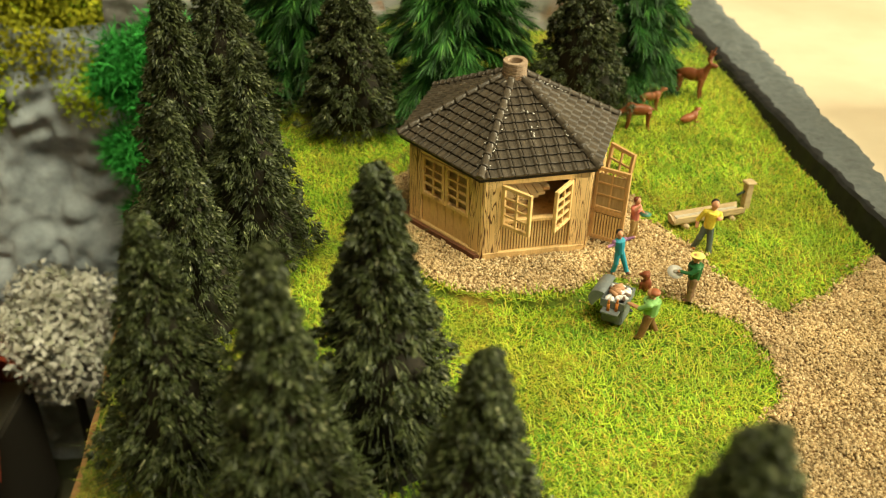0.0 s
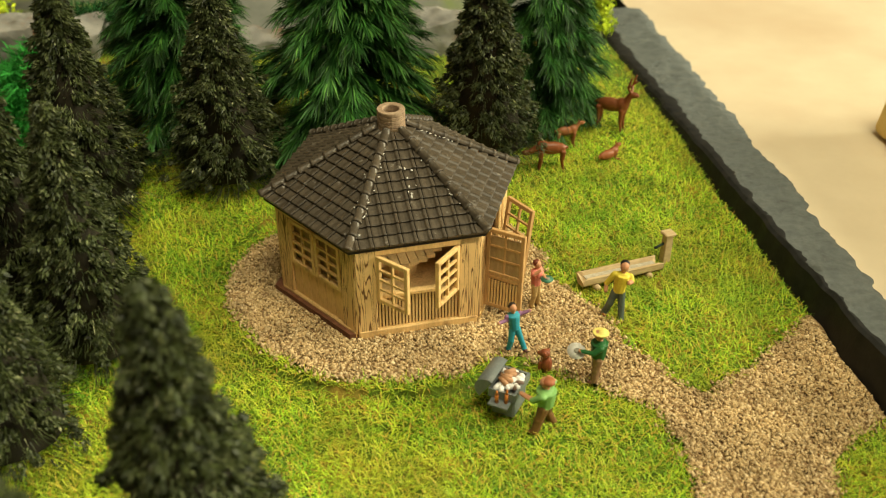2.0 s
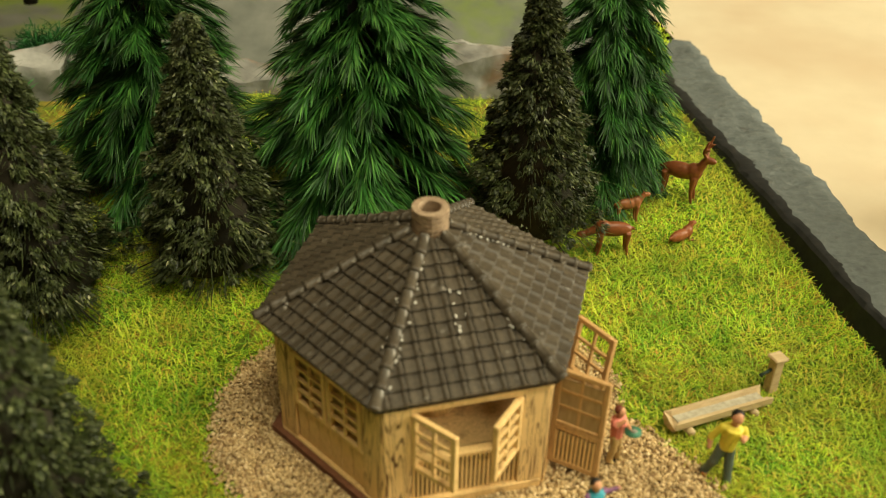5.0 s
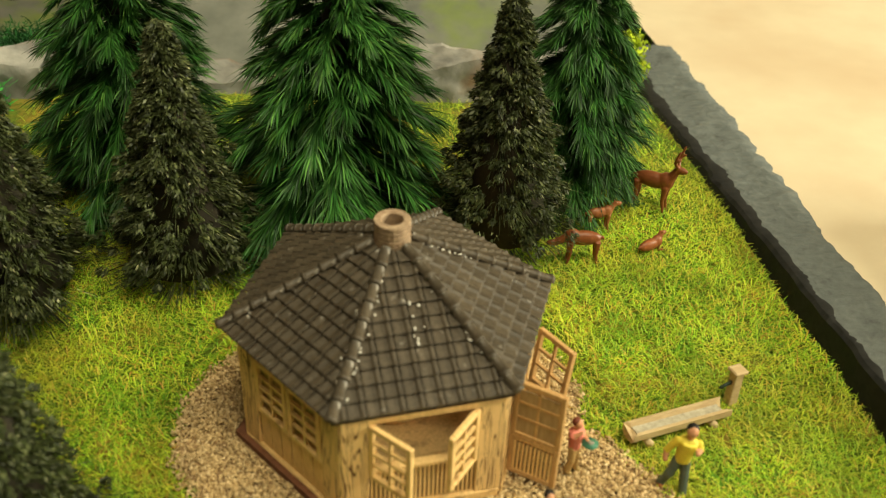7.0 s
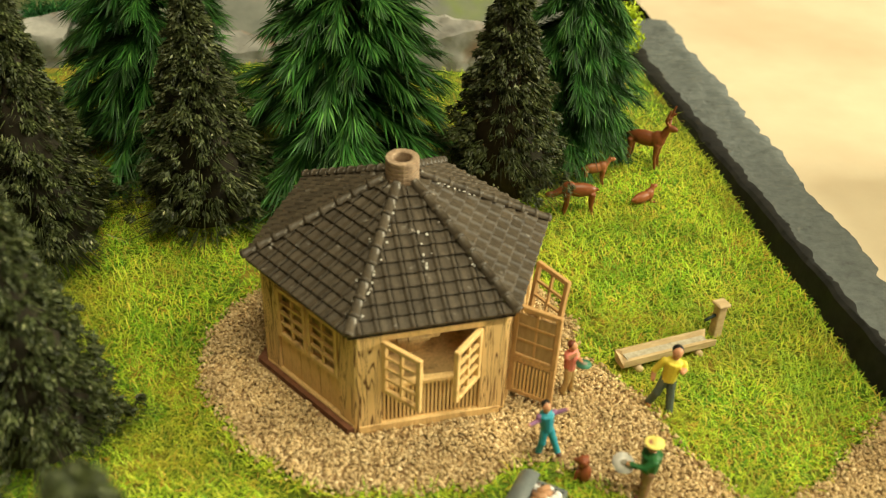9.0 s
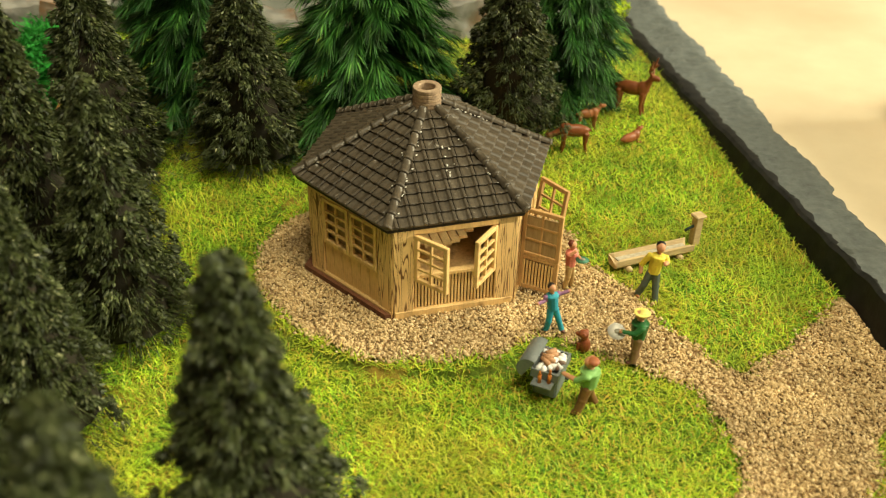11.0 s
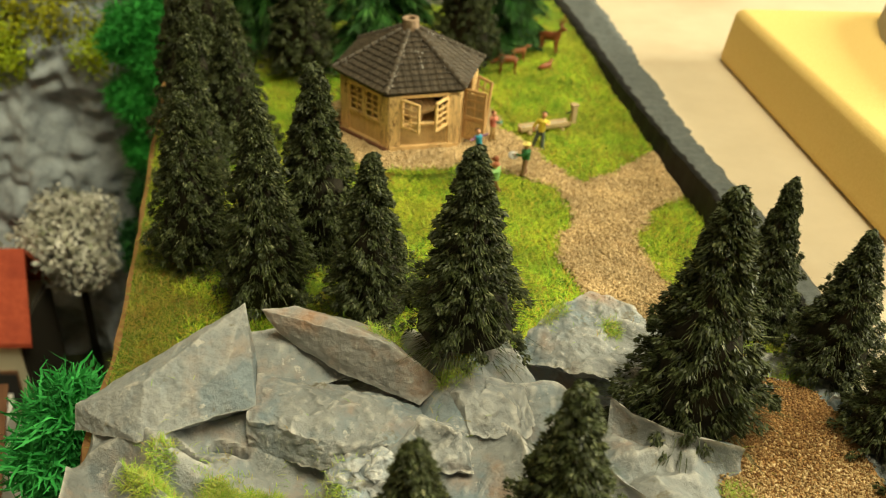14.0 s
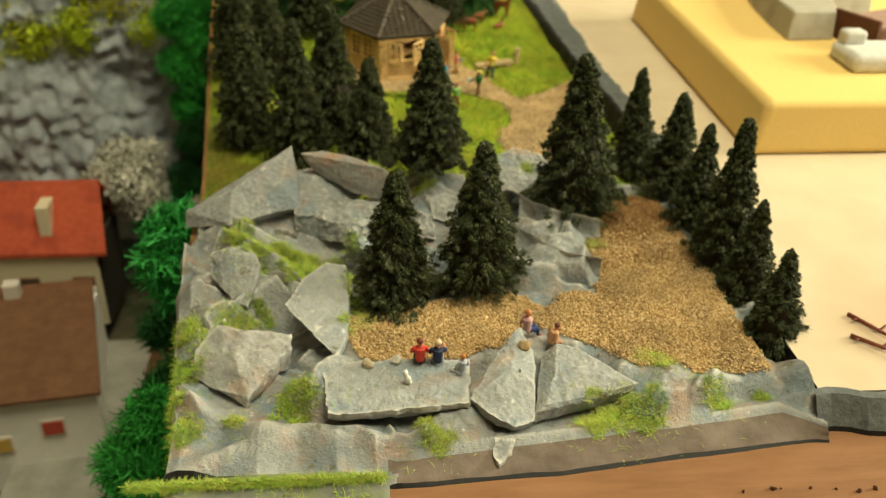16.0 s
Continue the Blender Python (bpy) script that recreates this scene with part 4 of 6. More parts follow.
for i, (x, y, tip, radius) in enumerate([(0.0405, 0.0737, 0.0735, 0.0175), (0.1023, 0.0525, 0.0725, 0.019), (0.0213, -0.009, 0.0516, 0.0155), (0.0539, -0.0026, 0.0593, 0.0165),
                                         (0.1445, 0.1051, 0.0485, 0.013), (0.1551, 0.0749, 0.0472, 0.0135), (0.156, 0.0432, 0.0456, 0.012), (0.157, 0.0112, 0.0613, 0.0148),
                                         (0.1585, -0.0114, 0.0379, 0.0106), (0.1578, -0.0395, 0.0331, 0.0118)]):
    spruce(i + 1, x, y, drop(x, y) - 0.0012, tip + 0.0018, radius * 0.94, "dark green flocked model spruce on the rocks")


def fir_mesh(seed, height=0.1, radius=0.028, branches=190, each=220):
    """Bristle fir: long fibres fan out of drooping branches in sprays, with dark gaps between them."""
    r = np.random.default_rng(seed)
    h = np.arange(branches) / branches
    az = np.arange(branches) * 2.39996 + r.normal(0, 0.35, branches)
    reach = radius * ((1 - h) ** 0.8 * r.uniform(0.78, 1.1, branches) + 0.08)
    z0 = height * (0.085 + 0.9 * h)
    droop = r.uniform(0.3, 0.75, branches)
    b = np.repeat(np.arange(branches), each)
    n = len(b)
    s = r.uniform(0.04, 0.82, n) ** 0.8
    d = np.c_[np.cos(az[b]), np.sin(az[b])]
    base = np.c_[d * (reach[b] * s)[:, None], z0[b] - reach[b] * droop[b] * (0.2 * s + 0.8 * s * s)]
    across = np.c_[-d[:, 1], d[:, 0], np.zeros(n)]
    way = np.c_[d, -droop[b] * (0.2 + 1.3 * s)] + across * r.normal(0, 0.42, n)[:, None] + np.c_[np.zeros((n, 2)), r.normal(0.05, 0.2, n)]
    way /= np.linalg.norm(way, axis=1, keepdims=True)
    ln = (r.uniform(0.16, 0.36, n) * reach[b] + 0.0015)[:, None]
    side = np.cross(way, r.normal(size=(n, 3)) * 0.5 + [0, 0, 1])
    side = side / np.linalg.norm(side, axis=1, keepdims=True) * 0.00017
    mid, tip = base + way * ln * 0.6, base + way * ln + np.c_[np.zeros((n, 2)), -0.16 * ln]
    for p in (mid, tip):
        p[:, 2] = np.maximum(p[:, 2], 0.0004)
    v = np.stack([base - side, base + side, mid + side, mid - side, tip], 1).reshape(-1, 3)
    k = np.arange(n)[:, None] * 5
    me = big_mesh(v, k + [[0, 1, 2, 3]], k + [[3, 2, 4]])
    me.materials.append(NEEDLES)
    return me


FIRS = [fir_mesh(s) for s in (21, 22)]
FIR_TRUNK = trunk_mesh(0.1, 0.0016, 0.0055)
for i, (x, y, radius, k) in enumerate([(0.0185, 0.3365, 0.037, 1.0), (0.0885, 0.347, 0.0255, 0.95), (-0.041, 0.352, 0.033, 0.98)]):
    t = thing("fir_tree", Matrix.LocRotScale((x, y, float(ground_z(x, y)) - 0.0005), Euler((0, 0, i * 2.1)), (radius / 0.028, radius / 0.028, k)), "bright green bristle model fir with drooping fibres", "tree", "green firs")
    put("crown", FIRS[i % 2], None, t)
    put("trunk", FIR_TRUNK, None, t)


# ---------------------------------------------------------------- grill hut
hut = thing("grill_hut", pose(HUT[0], HUT[1], 0.0004, 0, 0, 10.8), "six-sided wooden model hut with dark tiled roof and chimney", "hut")
RW, RE, ZE, ZT, RT = 0.0320, 0.0351, 0.0294, 0.0457, 0.0034
ROOF_TILT = Matrix.Translation((0, 0.0018, ZE)) @ Matrix.Rotation(radians(3.9), 4, "X") @ Matrix.Rotation(radians(-0.8), 4, "Y") @ Matrix.Translation((0, 0, -ZE))


def hexagon(bm, radius, z0, z1, turn=0.0):
    ring = [[bm.verts.new((radius * math.cos(radians(60 * k + turn)), radius * math.sin(radians(60 * k + turn)), z)) for k in range(6)] for z in (z0, z1)]
    bm.faces.new(ring[0][::-1])
    bm.faces.new(ring[1])
    for k in range(6):
        bm.faces.new((ring[0][k], ring[0][(k + 1) % 6], ring[1][(k + 1) % 6], ring[1][k]))
    return bm


def side_pose(k):
    phi = 270 + 60 * k
    a = RW * math.cos(radians(30))
    return pose(a * math.cos(radians(phi)), a * math.sin(radians(phi)), 0, 0, 0, phi + 90)


put("base_plate", hexagon(bmesh.new(), RW + 0.0006, -0.0006, 0.0017), FLOOR_RED, hut, "reddish brown base plate", pose(-0.0018, 0.0006, 0))
put("hut_floor", hexagon(bmesh.new(), RW - 0.002, 0.0009, 0.0022), WOOD_PLAIN, hut)


def casement(width, height, cols, rows, frame_w=0.0011, bar=0.00055, deep=0.0011):
    """Lattice window leaf; hinge edge at x = 0, foot at z = 0."""
    bm = bmesh.new()
    box(bm, 0, frame_w, -deep / 2, deep / 2, 0, height, bevel=0.00012)
    box(bm, width - frame_w, width, -deep / 2, deep / 2, 0, height, bevel=0.00012)
    box(bm, frame_w, width - frame_w, -deep / 2, deep / 2, 0, frame_w, bevel=0.00012)
    box(bm, frame_w, width - frame_w, -deep / 2, deep / 2, height - frame_w, height, bevel=0.00012)
    for i in range(1, cols):
        x = frame_w + (width - 2 * frame_w) * i / cols
        box(bm, x - bar / 2, x + bar / 2, -deep * 0.3, deep * 0.3, frame_w, height - frame_w)
    for i in range(1, rows):
        z = frame_w + (height - 2 * frame_w) * i / rows
        box(bm, frame_w, width - frame_w, -deep * 0.32, deep * 0.32, z - bar / 2, z + bar / 2)
    return bm


def slatted(name, wall, x0, x1, z0, z1, n, y=0.0, m=Matrix()):
    """A recessed panel, coloured dark as the shade in the grooves, with its narrow upright slats."""
    panel = put(name, boxed(x0, x1, y + 0.0003, y + 0.0009, z0, z1), WOOD_GROOVE_SHADE, wall, m=m)
    w = (x1 - x0) / n
    me = baked(boxed(w * 0.2 if n > 9 else w * 0.03, w * 0.8 if n > 9 else w * 0.97, -0.0002, 0.0004, z0 + 0.0001, z1 - 0.0001))
    me.materials.append(WOOD_PLAIN)
    for i in range(n):
        put("slat", me, None, wall, m=m @ pose(x0 + w * i, y, 0))
    return panel


LEAF = baked(casement(0.0102, 0.0133, 2, 4))
PLANK = baked(boxed(-0.0027, 0.0027, -0.0004, 0.0011, 0.0022, 0.0286, 0.0002))
for k in range(6):
    m = side_pose(k)
    low_by = (0.0016, 0.0008, 0, 0, 0, 0.0008)[k]
    wall = put("wall", boxed(-0.0158, 0.0158, -0.0006, 0.0014, 0.0, 0.0024, 0.0003), WOOD_PLAIN, hut, m=m)
    put("top_plate", boxed(-0.0158, 0.0158, -0.0004, 0.0014, 0.0262, 0.0288, 0.0002), WOOD_PLAIN, wall, m=pose(0, 0, -low_by))
    for sx in (-1, 1):
        put("plank", PLANK, WOOD, wall, m=pose(sx * 0.01335, 0, -low_by))
    if k != 1:
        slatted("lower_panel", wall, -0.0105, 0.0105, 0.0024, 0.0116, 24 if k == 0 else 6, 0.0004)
        put("sill", boxed(-0.0107, 0.0107, -0.0004, 0.0014, 0.0116, 0.0128, 0.0002), WOOD_PLAIN, wall)
        turns = (-53, 44) if k == 0 else (0, 0)
        put("window_leaf", LEAF, WOOD_PLAIN, wall, m=pose(-0.0104, 0.0, 0.0128 - low_by, 0, 0, turns[0]))
        put("window_leaf", LEAF, WOOD_PLAIN, wall, m=pose(0.0104, 0.0, 0.0128 - low_by, 0, 0, 180 + turns[1]))
        if k != 0:
            put("back_panel", boxed(-0.0105, 0.0105, 0.0014, 0.002, 0.0128, 0.0262), WOOD_MID, wall)
    else:
        for hinge, turn, lean in ((-0.0104, -104, -2), (0.0066, 180 + 50, -7)):
            at = pose(hinge, -0.0004, 0.0022, 0, 0, turn) @ Matrix.Rotation(radians(lean), 4, "X")
            leaf = put("door_leaf", casement(0.0108, 0.0135, 2, 3), WOOD_DOOR_SHADED, wall, m=at @ pose(0, 0, 0.0098))
            put("lower_door_leaf", casement(0.0108, 0.0098, 1, 1), WOOD_DOOR_SHADED, wall, m=at)
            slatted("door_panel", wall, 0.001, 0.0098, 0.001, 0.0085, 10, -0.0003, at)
            if lean == -2:
                put("plank", boxed(0.0067, 0.0105, 0, 0.0009, 0.0022, 0.0275), WOOD, wall)
                put("door_backing", boxed(0.001, 0.0098, -0.0002, 0.0002, 0.001, 0.0115), WOOD_MID, leaf)
# benches and the hood over the hearth
for k in (0, 2, 3, 4, 5):
    m = side_pose(k)
    bench = bmesh.new()
    for j in range(3):
        box(bench, -0.0125 + 0.0008 * j, 0.0125 - 0.0008 * j, 0.0022 + 0.0018 * j, 0.0039 + 0.0018 * j, 0.0078, 0.0087, bevel=0.0001)
    put("bench", bench, WOOD_PLAIN, hut, m=m)
leg = bmesh.new()
tube(leg, (0, 0, 0.0014), (0, 0, 0.0102), 0.006, 0.0058, 12)
table = put("table", leg, WOOD_PLAIN, hut, "round planked table about the hearth")
for i in range(9):
    x = -0.0117 + 0.0026 * i
    half = math.sqrt(max(0.0125 ** 2 - (x + 0.0013) ** 2, 1e-5))
    put("board", boxed(x, x + 0.0024, -half, half, 0.0102, 0.0112, 0.0001), WOOD_PLAIN, table)
hood = bmesh.new()
for i in range(20):
    m = pose(0, 0, 0, 0, 0, 18 * i) @ pose(0.0118, 0, 0.0178) @ Matrix.Rotation(radians(-32), 4, "Y")
    box(hood, -0.0002, 0.0004, -0.0017, 0.0017, 0, 0.0006, m)
    lo, hi = 0.00175, 0.0007
    vs = [hood.verts.new(m @ Vector(p)) for p in ((0, -lo, 0), (0, lo, 0), (0, hi, 0.0135), (0, -hi, 0.0135), (-0.0006, -lo, 0), (-0.0006, lo, 0), (-0.0006, hi, 0.0135), (-0.0006, -hi, 0.0135))]
    for q in ((0, 1, 2, 3), (7, 6, 5, 4), (0, 4, 5, 1), (2, 6, 7, 3), (1, 5, 6, 2), (3, 7, 4, 0)):
        hood.faces.new([vs[j] for j in q])
put("hearth_hood", hood, WOOD_PLAIN, hut, "wooden planked hearth hood")

# roof: deck, tiles, ridge tiles, chimney
deck = bmesh.new()
low = [deck.verts.new((RE * math.cos(radians(60 * k)), RE * math.sin(radians(60 * k)), ZE - 0.0003)) for k in range(6)]
lip = [deck.verts.new(((RE - 0.0003) * math.cos(radians(60 * k)), (RE - 0.0003) * math.sin(radians(60 * k)), ZE - 0.0012)) for k in range(6)]
top = [deck.verts.new((RT * math.cos(radians(60 * k)), RT * math.sin(radians(60 * k)), ZT - 0.0003)) for k in range(6)]
inn = [deck.verts.new((RT * math.cos(radians(60 * k)), RT * math.sin(radians(60 * k)), ZT - 0.0012)) for k in range(6)]
for k in range(6):
    j = (k + 1) % 6
    deck.faces.new((low[k], low[j], top[j], top[k]))
    deck.faces.new((lip[k], lip[j], low[j], low[k]))
    deck.faces.new((inn[k], inn[j], lip[j], lip[k]))
deck.faces.new(top)
roof = put("roof", deck, TILE_GAP, hut, "dark brown-grey tiled pyramid roof", ROOF_TILT)
AP0, AP1 = RE * math.cos(radians(30)), RT * math.cos(radians(30))
SLOPE = math.atan2(ZT - ZE, AP0 - AP1)
RUN = math.hypot(ZT - ZE, AP0 - AP1)
ROWS_N, COL_W = 11, 0.00365
for k in range(6):
    phi = radians(270 + 60 * k)
    face = Matrix.Translation((AP0 * math.cos(phi), AP0 * math.sin(phi), ZE)) @ Matrix.Rotation(phi + math.pi / 2, 4, "Z") @ Matrix.Rotation(SLOPE, 4, "X")
    hips = [(Vector((0, 0, 0)), Matrix.Rotation(phi + radians(30 * s), 4, "Z") @ Vector((0, s, 0))) for s in (-1, 1)]
    for row in range(ROWS_N):
        t0, t1 = RUN * row / ROWS_N, RUN * (row + 1.18) / ROWS_N
        half = (RE / 2) * (1 - t0 / (RUN * AP0 / (AP0 - AP1)))
        n = int(math.ceil(half / COL_W))
        for c in range(-n, n):
            bm = bmesh.new()
            rows = []
            for t, lift, sink in ((t0 - 0.00025, 0.0, 0), (t0 - 0.00025, 0.0008, 1), (t0, 0.00088, 1), (t1, 0.0, 1)):
                line = []
                for u, wave in ((0, 0.00004), (0.12, 0.0001), (0.42, -0.0001), (0.66, 0.0), (0.8, 0.00034), (0.92, 0.00034), (1, 0.00002)):
                    line.append(bm.verts.new((c * COL_W + u * COL_W * 0.945, t, lift + wave * sink + 0.0001)))
                rows.append(line)
            for a, b in zip(rows, rows[1:]):
                for i in range(6):
                    f = bm.faces.new((a[i], a[i + 1], b[i + 1], b[i]))
                    f.smooth = False
            bm.transform(face)
            for co, no in hips:
                bmesh.ops.bisect_plane(bm, geom=bm.verts[:] + bm.edges[:] + bm.faces[:], plane_co=co, plane_no=no, clear_outer=True)
            if len(bm.faces) < 3:
                bm.free()
                continue
            me = bpy.data.meshes.new("tile")
            bm.to_mesh(me)
            bm.free()
            put("roof_tile", me, TILE, roof)
cap = bmesh.new()
for i in range(7):
    a = math.pi * i / 6
    for x, s in ((0, 1.16), (0.0008, 1.16), (0.0009, 1.0), (0.0042, 0.92)):
        cap.verts.new((x, 0.00112 * s * math.cos(a), 0.0011 * s * math.sin(a)))
cap.verts.ensure_lookup_table()
for i in range(6):
    for j in range(3):
        cap.faces.new((cap.verts[4 * i + j], cap.verts[4 * i + 4 + j], cap.verts[4 * i + 5 + j], cap.verts[4 * i + 1 + j])).smooth = j != 1
cap.faces.new([cap.verts[4 * i] for i in range(7)])
CAP = baked(cap)
HIP = math.hypot(RE - RT, ZT - ZE)
for k in range(6):
    for i in range(9):
        s = -0.0006 + i * (HIP / 9)
        up = math.atan2(ZT - ZE, RE - RT)
        r, z = RE - s * math.cos(up), ZE + s * math.sin(up) + 0.0009
        put("ridge_tile", CAP, TILE, roof, m=Matrix.Rotation(radians(60 * k), 4, "Z") @ pose(r, 0, z, 0, 0, 180) @ Matrix.Rotation(-up, 4, "Y"))
ch = bmesh.new()
prof = [(0.0037, 0.0436)]
for i in range(6):
    z = 0.0444 + 0.00105 * i
    prof += [(0.0037, z), (0.00352, z + 0.0001), (0.00352, z + 0.00025), (0.0037, z + 0.00035)]
prof += [(0.0037, 0.0507), (0.0036, 0.0509), (0.0023, 0.0509), (0.0021, 0.0507), (0.0021, 0.047)]
rings = [[ch.verts.new((r * math.cos(2 * math.pi * i / 22), r * math.sin(2 * math.pi * i / 22), z)) for i in range(22)] for r, z in prof]
for a, b in zip(rings, rings[1:]):
    for i in range(22):
        ch.faces.new((a[i], a[(i + 1) % 22], b[(i + 1) % 22], b[i]))
ch.faces.new(rings[-1])
put("chimney", ch, CHIMNEY, hut, "round brown chimney", ROOF_TILT)
# dried glue along the front hip, on the front face and by the chimney
GLUE = surface("dried_glue", (0.5, 0.48, 0.43), (0.72, 0.7, 0.64), scale=900, rough=0.35)
spots = random.Random(23)
up = math.atan2(ZT - ZE, RE - RT)
for corner, side, low_end, high_end, count in ((240, 1, 0.03, 0.85, 15), (240, -1, 0.1, 0.6, 5), (360, -1, 0.55, 0.9, 12), (300, -1, 0.1, 0.7, 5)):
    for i in range(count):
        s = HIP * spots.uniform(low_end, high_end)
        r, z = RE - s * math.cos(up), ZE + s * math.sin(up)
        fleck = bmesh.new()
        ball(fleck, (0, 0, 0), spots.uniform(0.00012, 0.00028), spots.uniform(0.00015, 0.0005), 0.00012, seg=6)
        put("glue_fleck", fleck, GLUE, roof, m=Matrix.Rotation(radians(corner), 4, "Z") @ pose(r, side * spots.uniform(0.0011, 0.0019), z + 0.0009, 0, 0, spots.uniform(60, 120)))
for i in range(9):
    x, t = spots.gauss(0.0008, 0.0007), RUN * spots.gauss(0.5, 0.1)
    fleck = bmesh.new()
    ball(fleck, (0, 0, 0), spots.uniform(0.00012, 0.0003), spots.uniform(0.0002, 0.0006), 0.00012, seg=6)
    put("glue_fleck", fleck, GLUE, roof, m=Matrix.Translation((0, -AP0, ZE)) @ Matrix.Rotation(SLOPE, 4, "X") @ pose(x, t, 0.0012))


# ---------------------------------------------------------------- small props: paints and figures
PAINTS = {}


def paint(color, rough=0.5):
    key = (*color, rough)
    if key not in PAINTS:
        PAINTS[key] = surface("paint", tuple(c * 0.78 for c in color), color, scale=1600, rough=rough, bump=0.15, depth=0.0001)
    return PAINTS[key]


SKIN = (0.62, 0.3, 0.16)


def moulded(me, voxel):
    """Melts overlapping shapes into one skin and keeps the paint of the nearest shape."""
    tree = BVHTree.FromPolygons([v.co.copy() for v in me.vertices], [tuple(p.vertices) for p in me.polygons])
    kinds = [p.material_index for p in me.polygons]
    ob = new("melting", me)
    melt = ob.modifiers.new("melt", "REMESH")
    melt.mode, melt.voxel_size, melt.use_smooth_shade = "VOXEL", voxel, True
    soft = ob.modifiers.new("soft", "SMOOTH")
    soft.factor, soft.iterations = 0.5, 2
    bpy.context.view_layer.update()
    skin = bpy.data.meshes.new_from_object(ob.evaluated_get(bpy.context.evaluated_depsgraph_get()))
    bpy.data.objects.remove(ob)
    for p in skin.polygons:
        p.material_index = kinds[tree.find_nearest(p.center)[2]]
    return skin


def figurine(label, x, y, z, heading, top, legs, hair, shoes, left_hand, right_hand, height=0.0195, seated=False, hat=None, lean=0.0, stride=0.0013, brim=False, sleeve=None, tilt=0.0, build=1.0):
    """A small painted plastic figure, one plain mesh. The arms end at the given points (right, ahead, up)."""
    k = height / 0.0195
    bm = bmesh.new()
    hip = 0.0026 if seated else 0.0092
    up = hip + 0.0064
    if seated:
        for sx in (-1, 1):
            tube(bm, (sx * 0.0011, 0, hip), (sx * 0.0013, 0.0046, hip + 0.0002), 0.0012, 0.001, 8, 1)
            tube(bm, (sx * 0.0013, 0.0046, hip), (sx * 0.0013, 0.005, hip - 0.0034), 0.0009, 0.0007, 8, 1)
            ball(bm, (sx * 0.0013, 0.0056, hip - 0.0036), 0.0007, 0.0012, 0.0005, 3)
    else:
        for sx in (-1, 1):
            foot = (sx * stride, -sx * stride * 0.5, 0.0005)
            knee = (sx * (0.0008 + stride) / 2, -sx * stride * 0.1 + 0.0003, 0.005)
            tube(bm, (sx * 0.0008, 0, hip), knee, 0.0013, 0.001, 8, 1)
            ball(bm, knee, 0.00115, 0.00115, 0.0014, 1, seg=8)
            tube(bm, knee, foot, 0.001, 0.00095, 8, 1)
            ball(bm, (foot[0], foot[1] + 0.0005, 0.0005), 0.0007, 0.0013, 0.0006, 3)
    turn = Matrix.Rotation(-lean, 3, "X")

    def bent(p):
        return Vector((0, 0, hip)) + turn @ (Vector(p) - Vector((0, 0, hip)))
    ball(bm, bent((0, 0, hip + 0.0003)), 0.0019, 0.0014, 0.0012, 1)
    tube(bm, bent((0, 0, hip)), bent((0, 0, up - 0.0007)), 0.0017, 0.0022, 10, 0)
    ball(bm, bent((0, 0, up - 0.001)), 0.0024, 0.0015, 0.0012, 0)
    tube(bm, bent((0, 0, up - 0.0004)), bent((0, 0.0001, up + 0.0008)), 0.0007, 0.0007, 8, 2)
    ball(bm, bent((0, 0.0002, up + 0.002)), 0.0013, 0.0014, 0.0016, 2)
    ball(bm, bent((0, -0.0003, up + 0.0025)), 0.0014, 0.0014, 0.0013, 4)
    if brim:
        tube(bm, bent((0, 0, up + 0.0027)), bent((0, 0, up + 0.0031)), 0.0021, 0.002, 12, 4)
    for sx, hand in ((-1, left_hand), (1, right_hand)):
        shoulder, hand = bent((sx * 0.0023, 0, up - 0.001)), Vector(hand)
        elbow = (shoulder + hand) / 2 + Vector((sx * 0.0008, -0.0006, -0.0008))
        ball(bm, shoulder, 0.0009, 0.0009, 0.0009, 5, seg=8)
        tube(bm, shoulder, elbow, 0.0009, 0.0008, 8, 5)
        ball(bm, elbow, 0.0008, 0.0008, 0.0008, 5, seg=8)
        tube(bm, elbow, hand, 0.0007, 0.0006, 8, 5 if sleeve else 2)
        ball(bm, hand, 0.0006, 0.0006, 0.0006, 2, seg=8)
    me = moulded(baked(bm), 0.00021)
    for c in (top, legs, SKIN, shoes, hat or hair, sleeve or top):
        me.materials.append(paint(c))
    ob = new("figurine", me)
    ob.matrix_basis = Matrix.LocRotScale((x, y, z), Euler((0, 0, radians(heading - 90))), (k * build, k * build, k))
    if tilt:
        ob.matrix_basis = Matrix.Translation((x, y, z)) @ Matrix.Rotation(radians(tilt), 4, "Y") @ Matrix.Translation((-x, -y, -z)) @ ob.matrix_basis
    return tagged(ob, label, "figurine", "painted figures")


def gz(x, y):
    return float(ground_z(x, y)) + (0.0012 if bool(on_gravel(x, y)) else 0.0004)


def stand(label, x, y, heading, *args, **kw):
    figurine(label, x, y, gz(x, y), heading, *args, **kw)


stand("painted figure in coral top and tan trousers holding a green tray", 0.0693, 0.2378, -40, (0.8, 0.25, 0.19), (0.55, 0.36, 0.14), (0.16, 0.04, 0.02), (0.65, 0.47, 0.2), (0.0002, 0.0035, 0.0135), (0.0014, 0.0022, 0.0165), height=0.0148)
stand("painted figure in turquoise dungarees with arms stretched out", 0.0619, 0.2191, -75, (0.03, 0.3, 0.4), (0.03, 0.3, 0.4), (0.02, 0.015, 0.012), (0.12, 0.05, 0.04), (0.0056, 0.001, 0.0138), (-0.0056, 0.001, 0.0152), height=0.0148, stride=0.0024, sleeve=(0.3, 0.14, 0.27), tilt=-7)
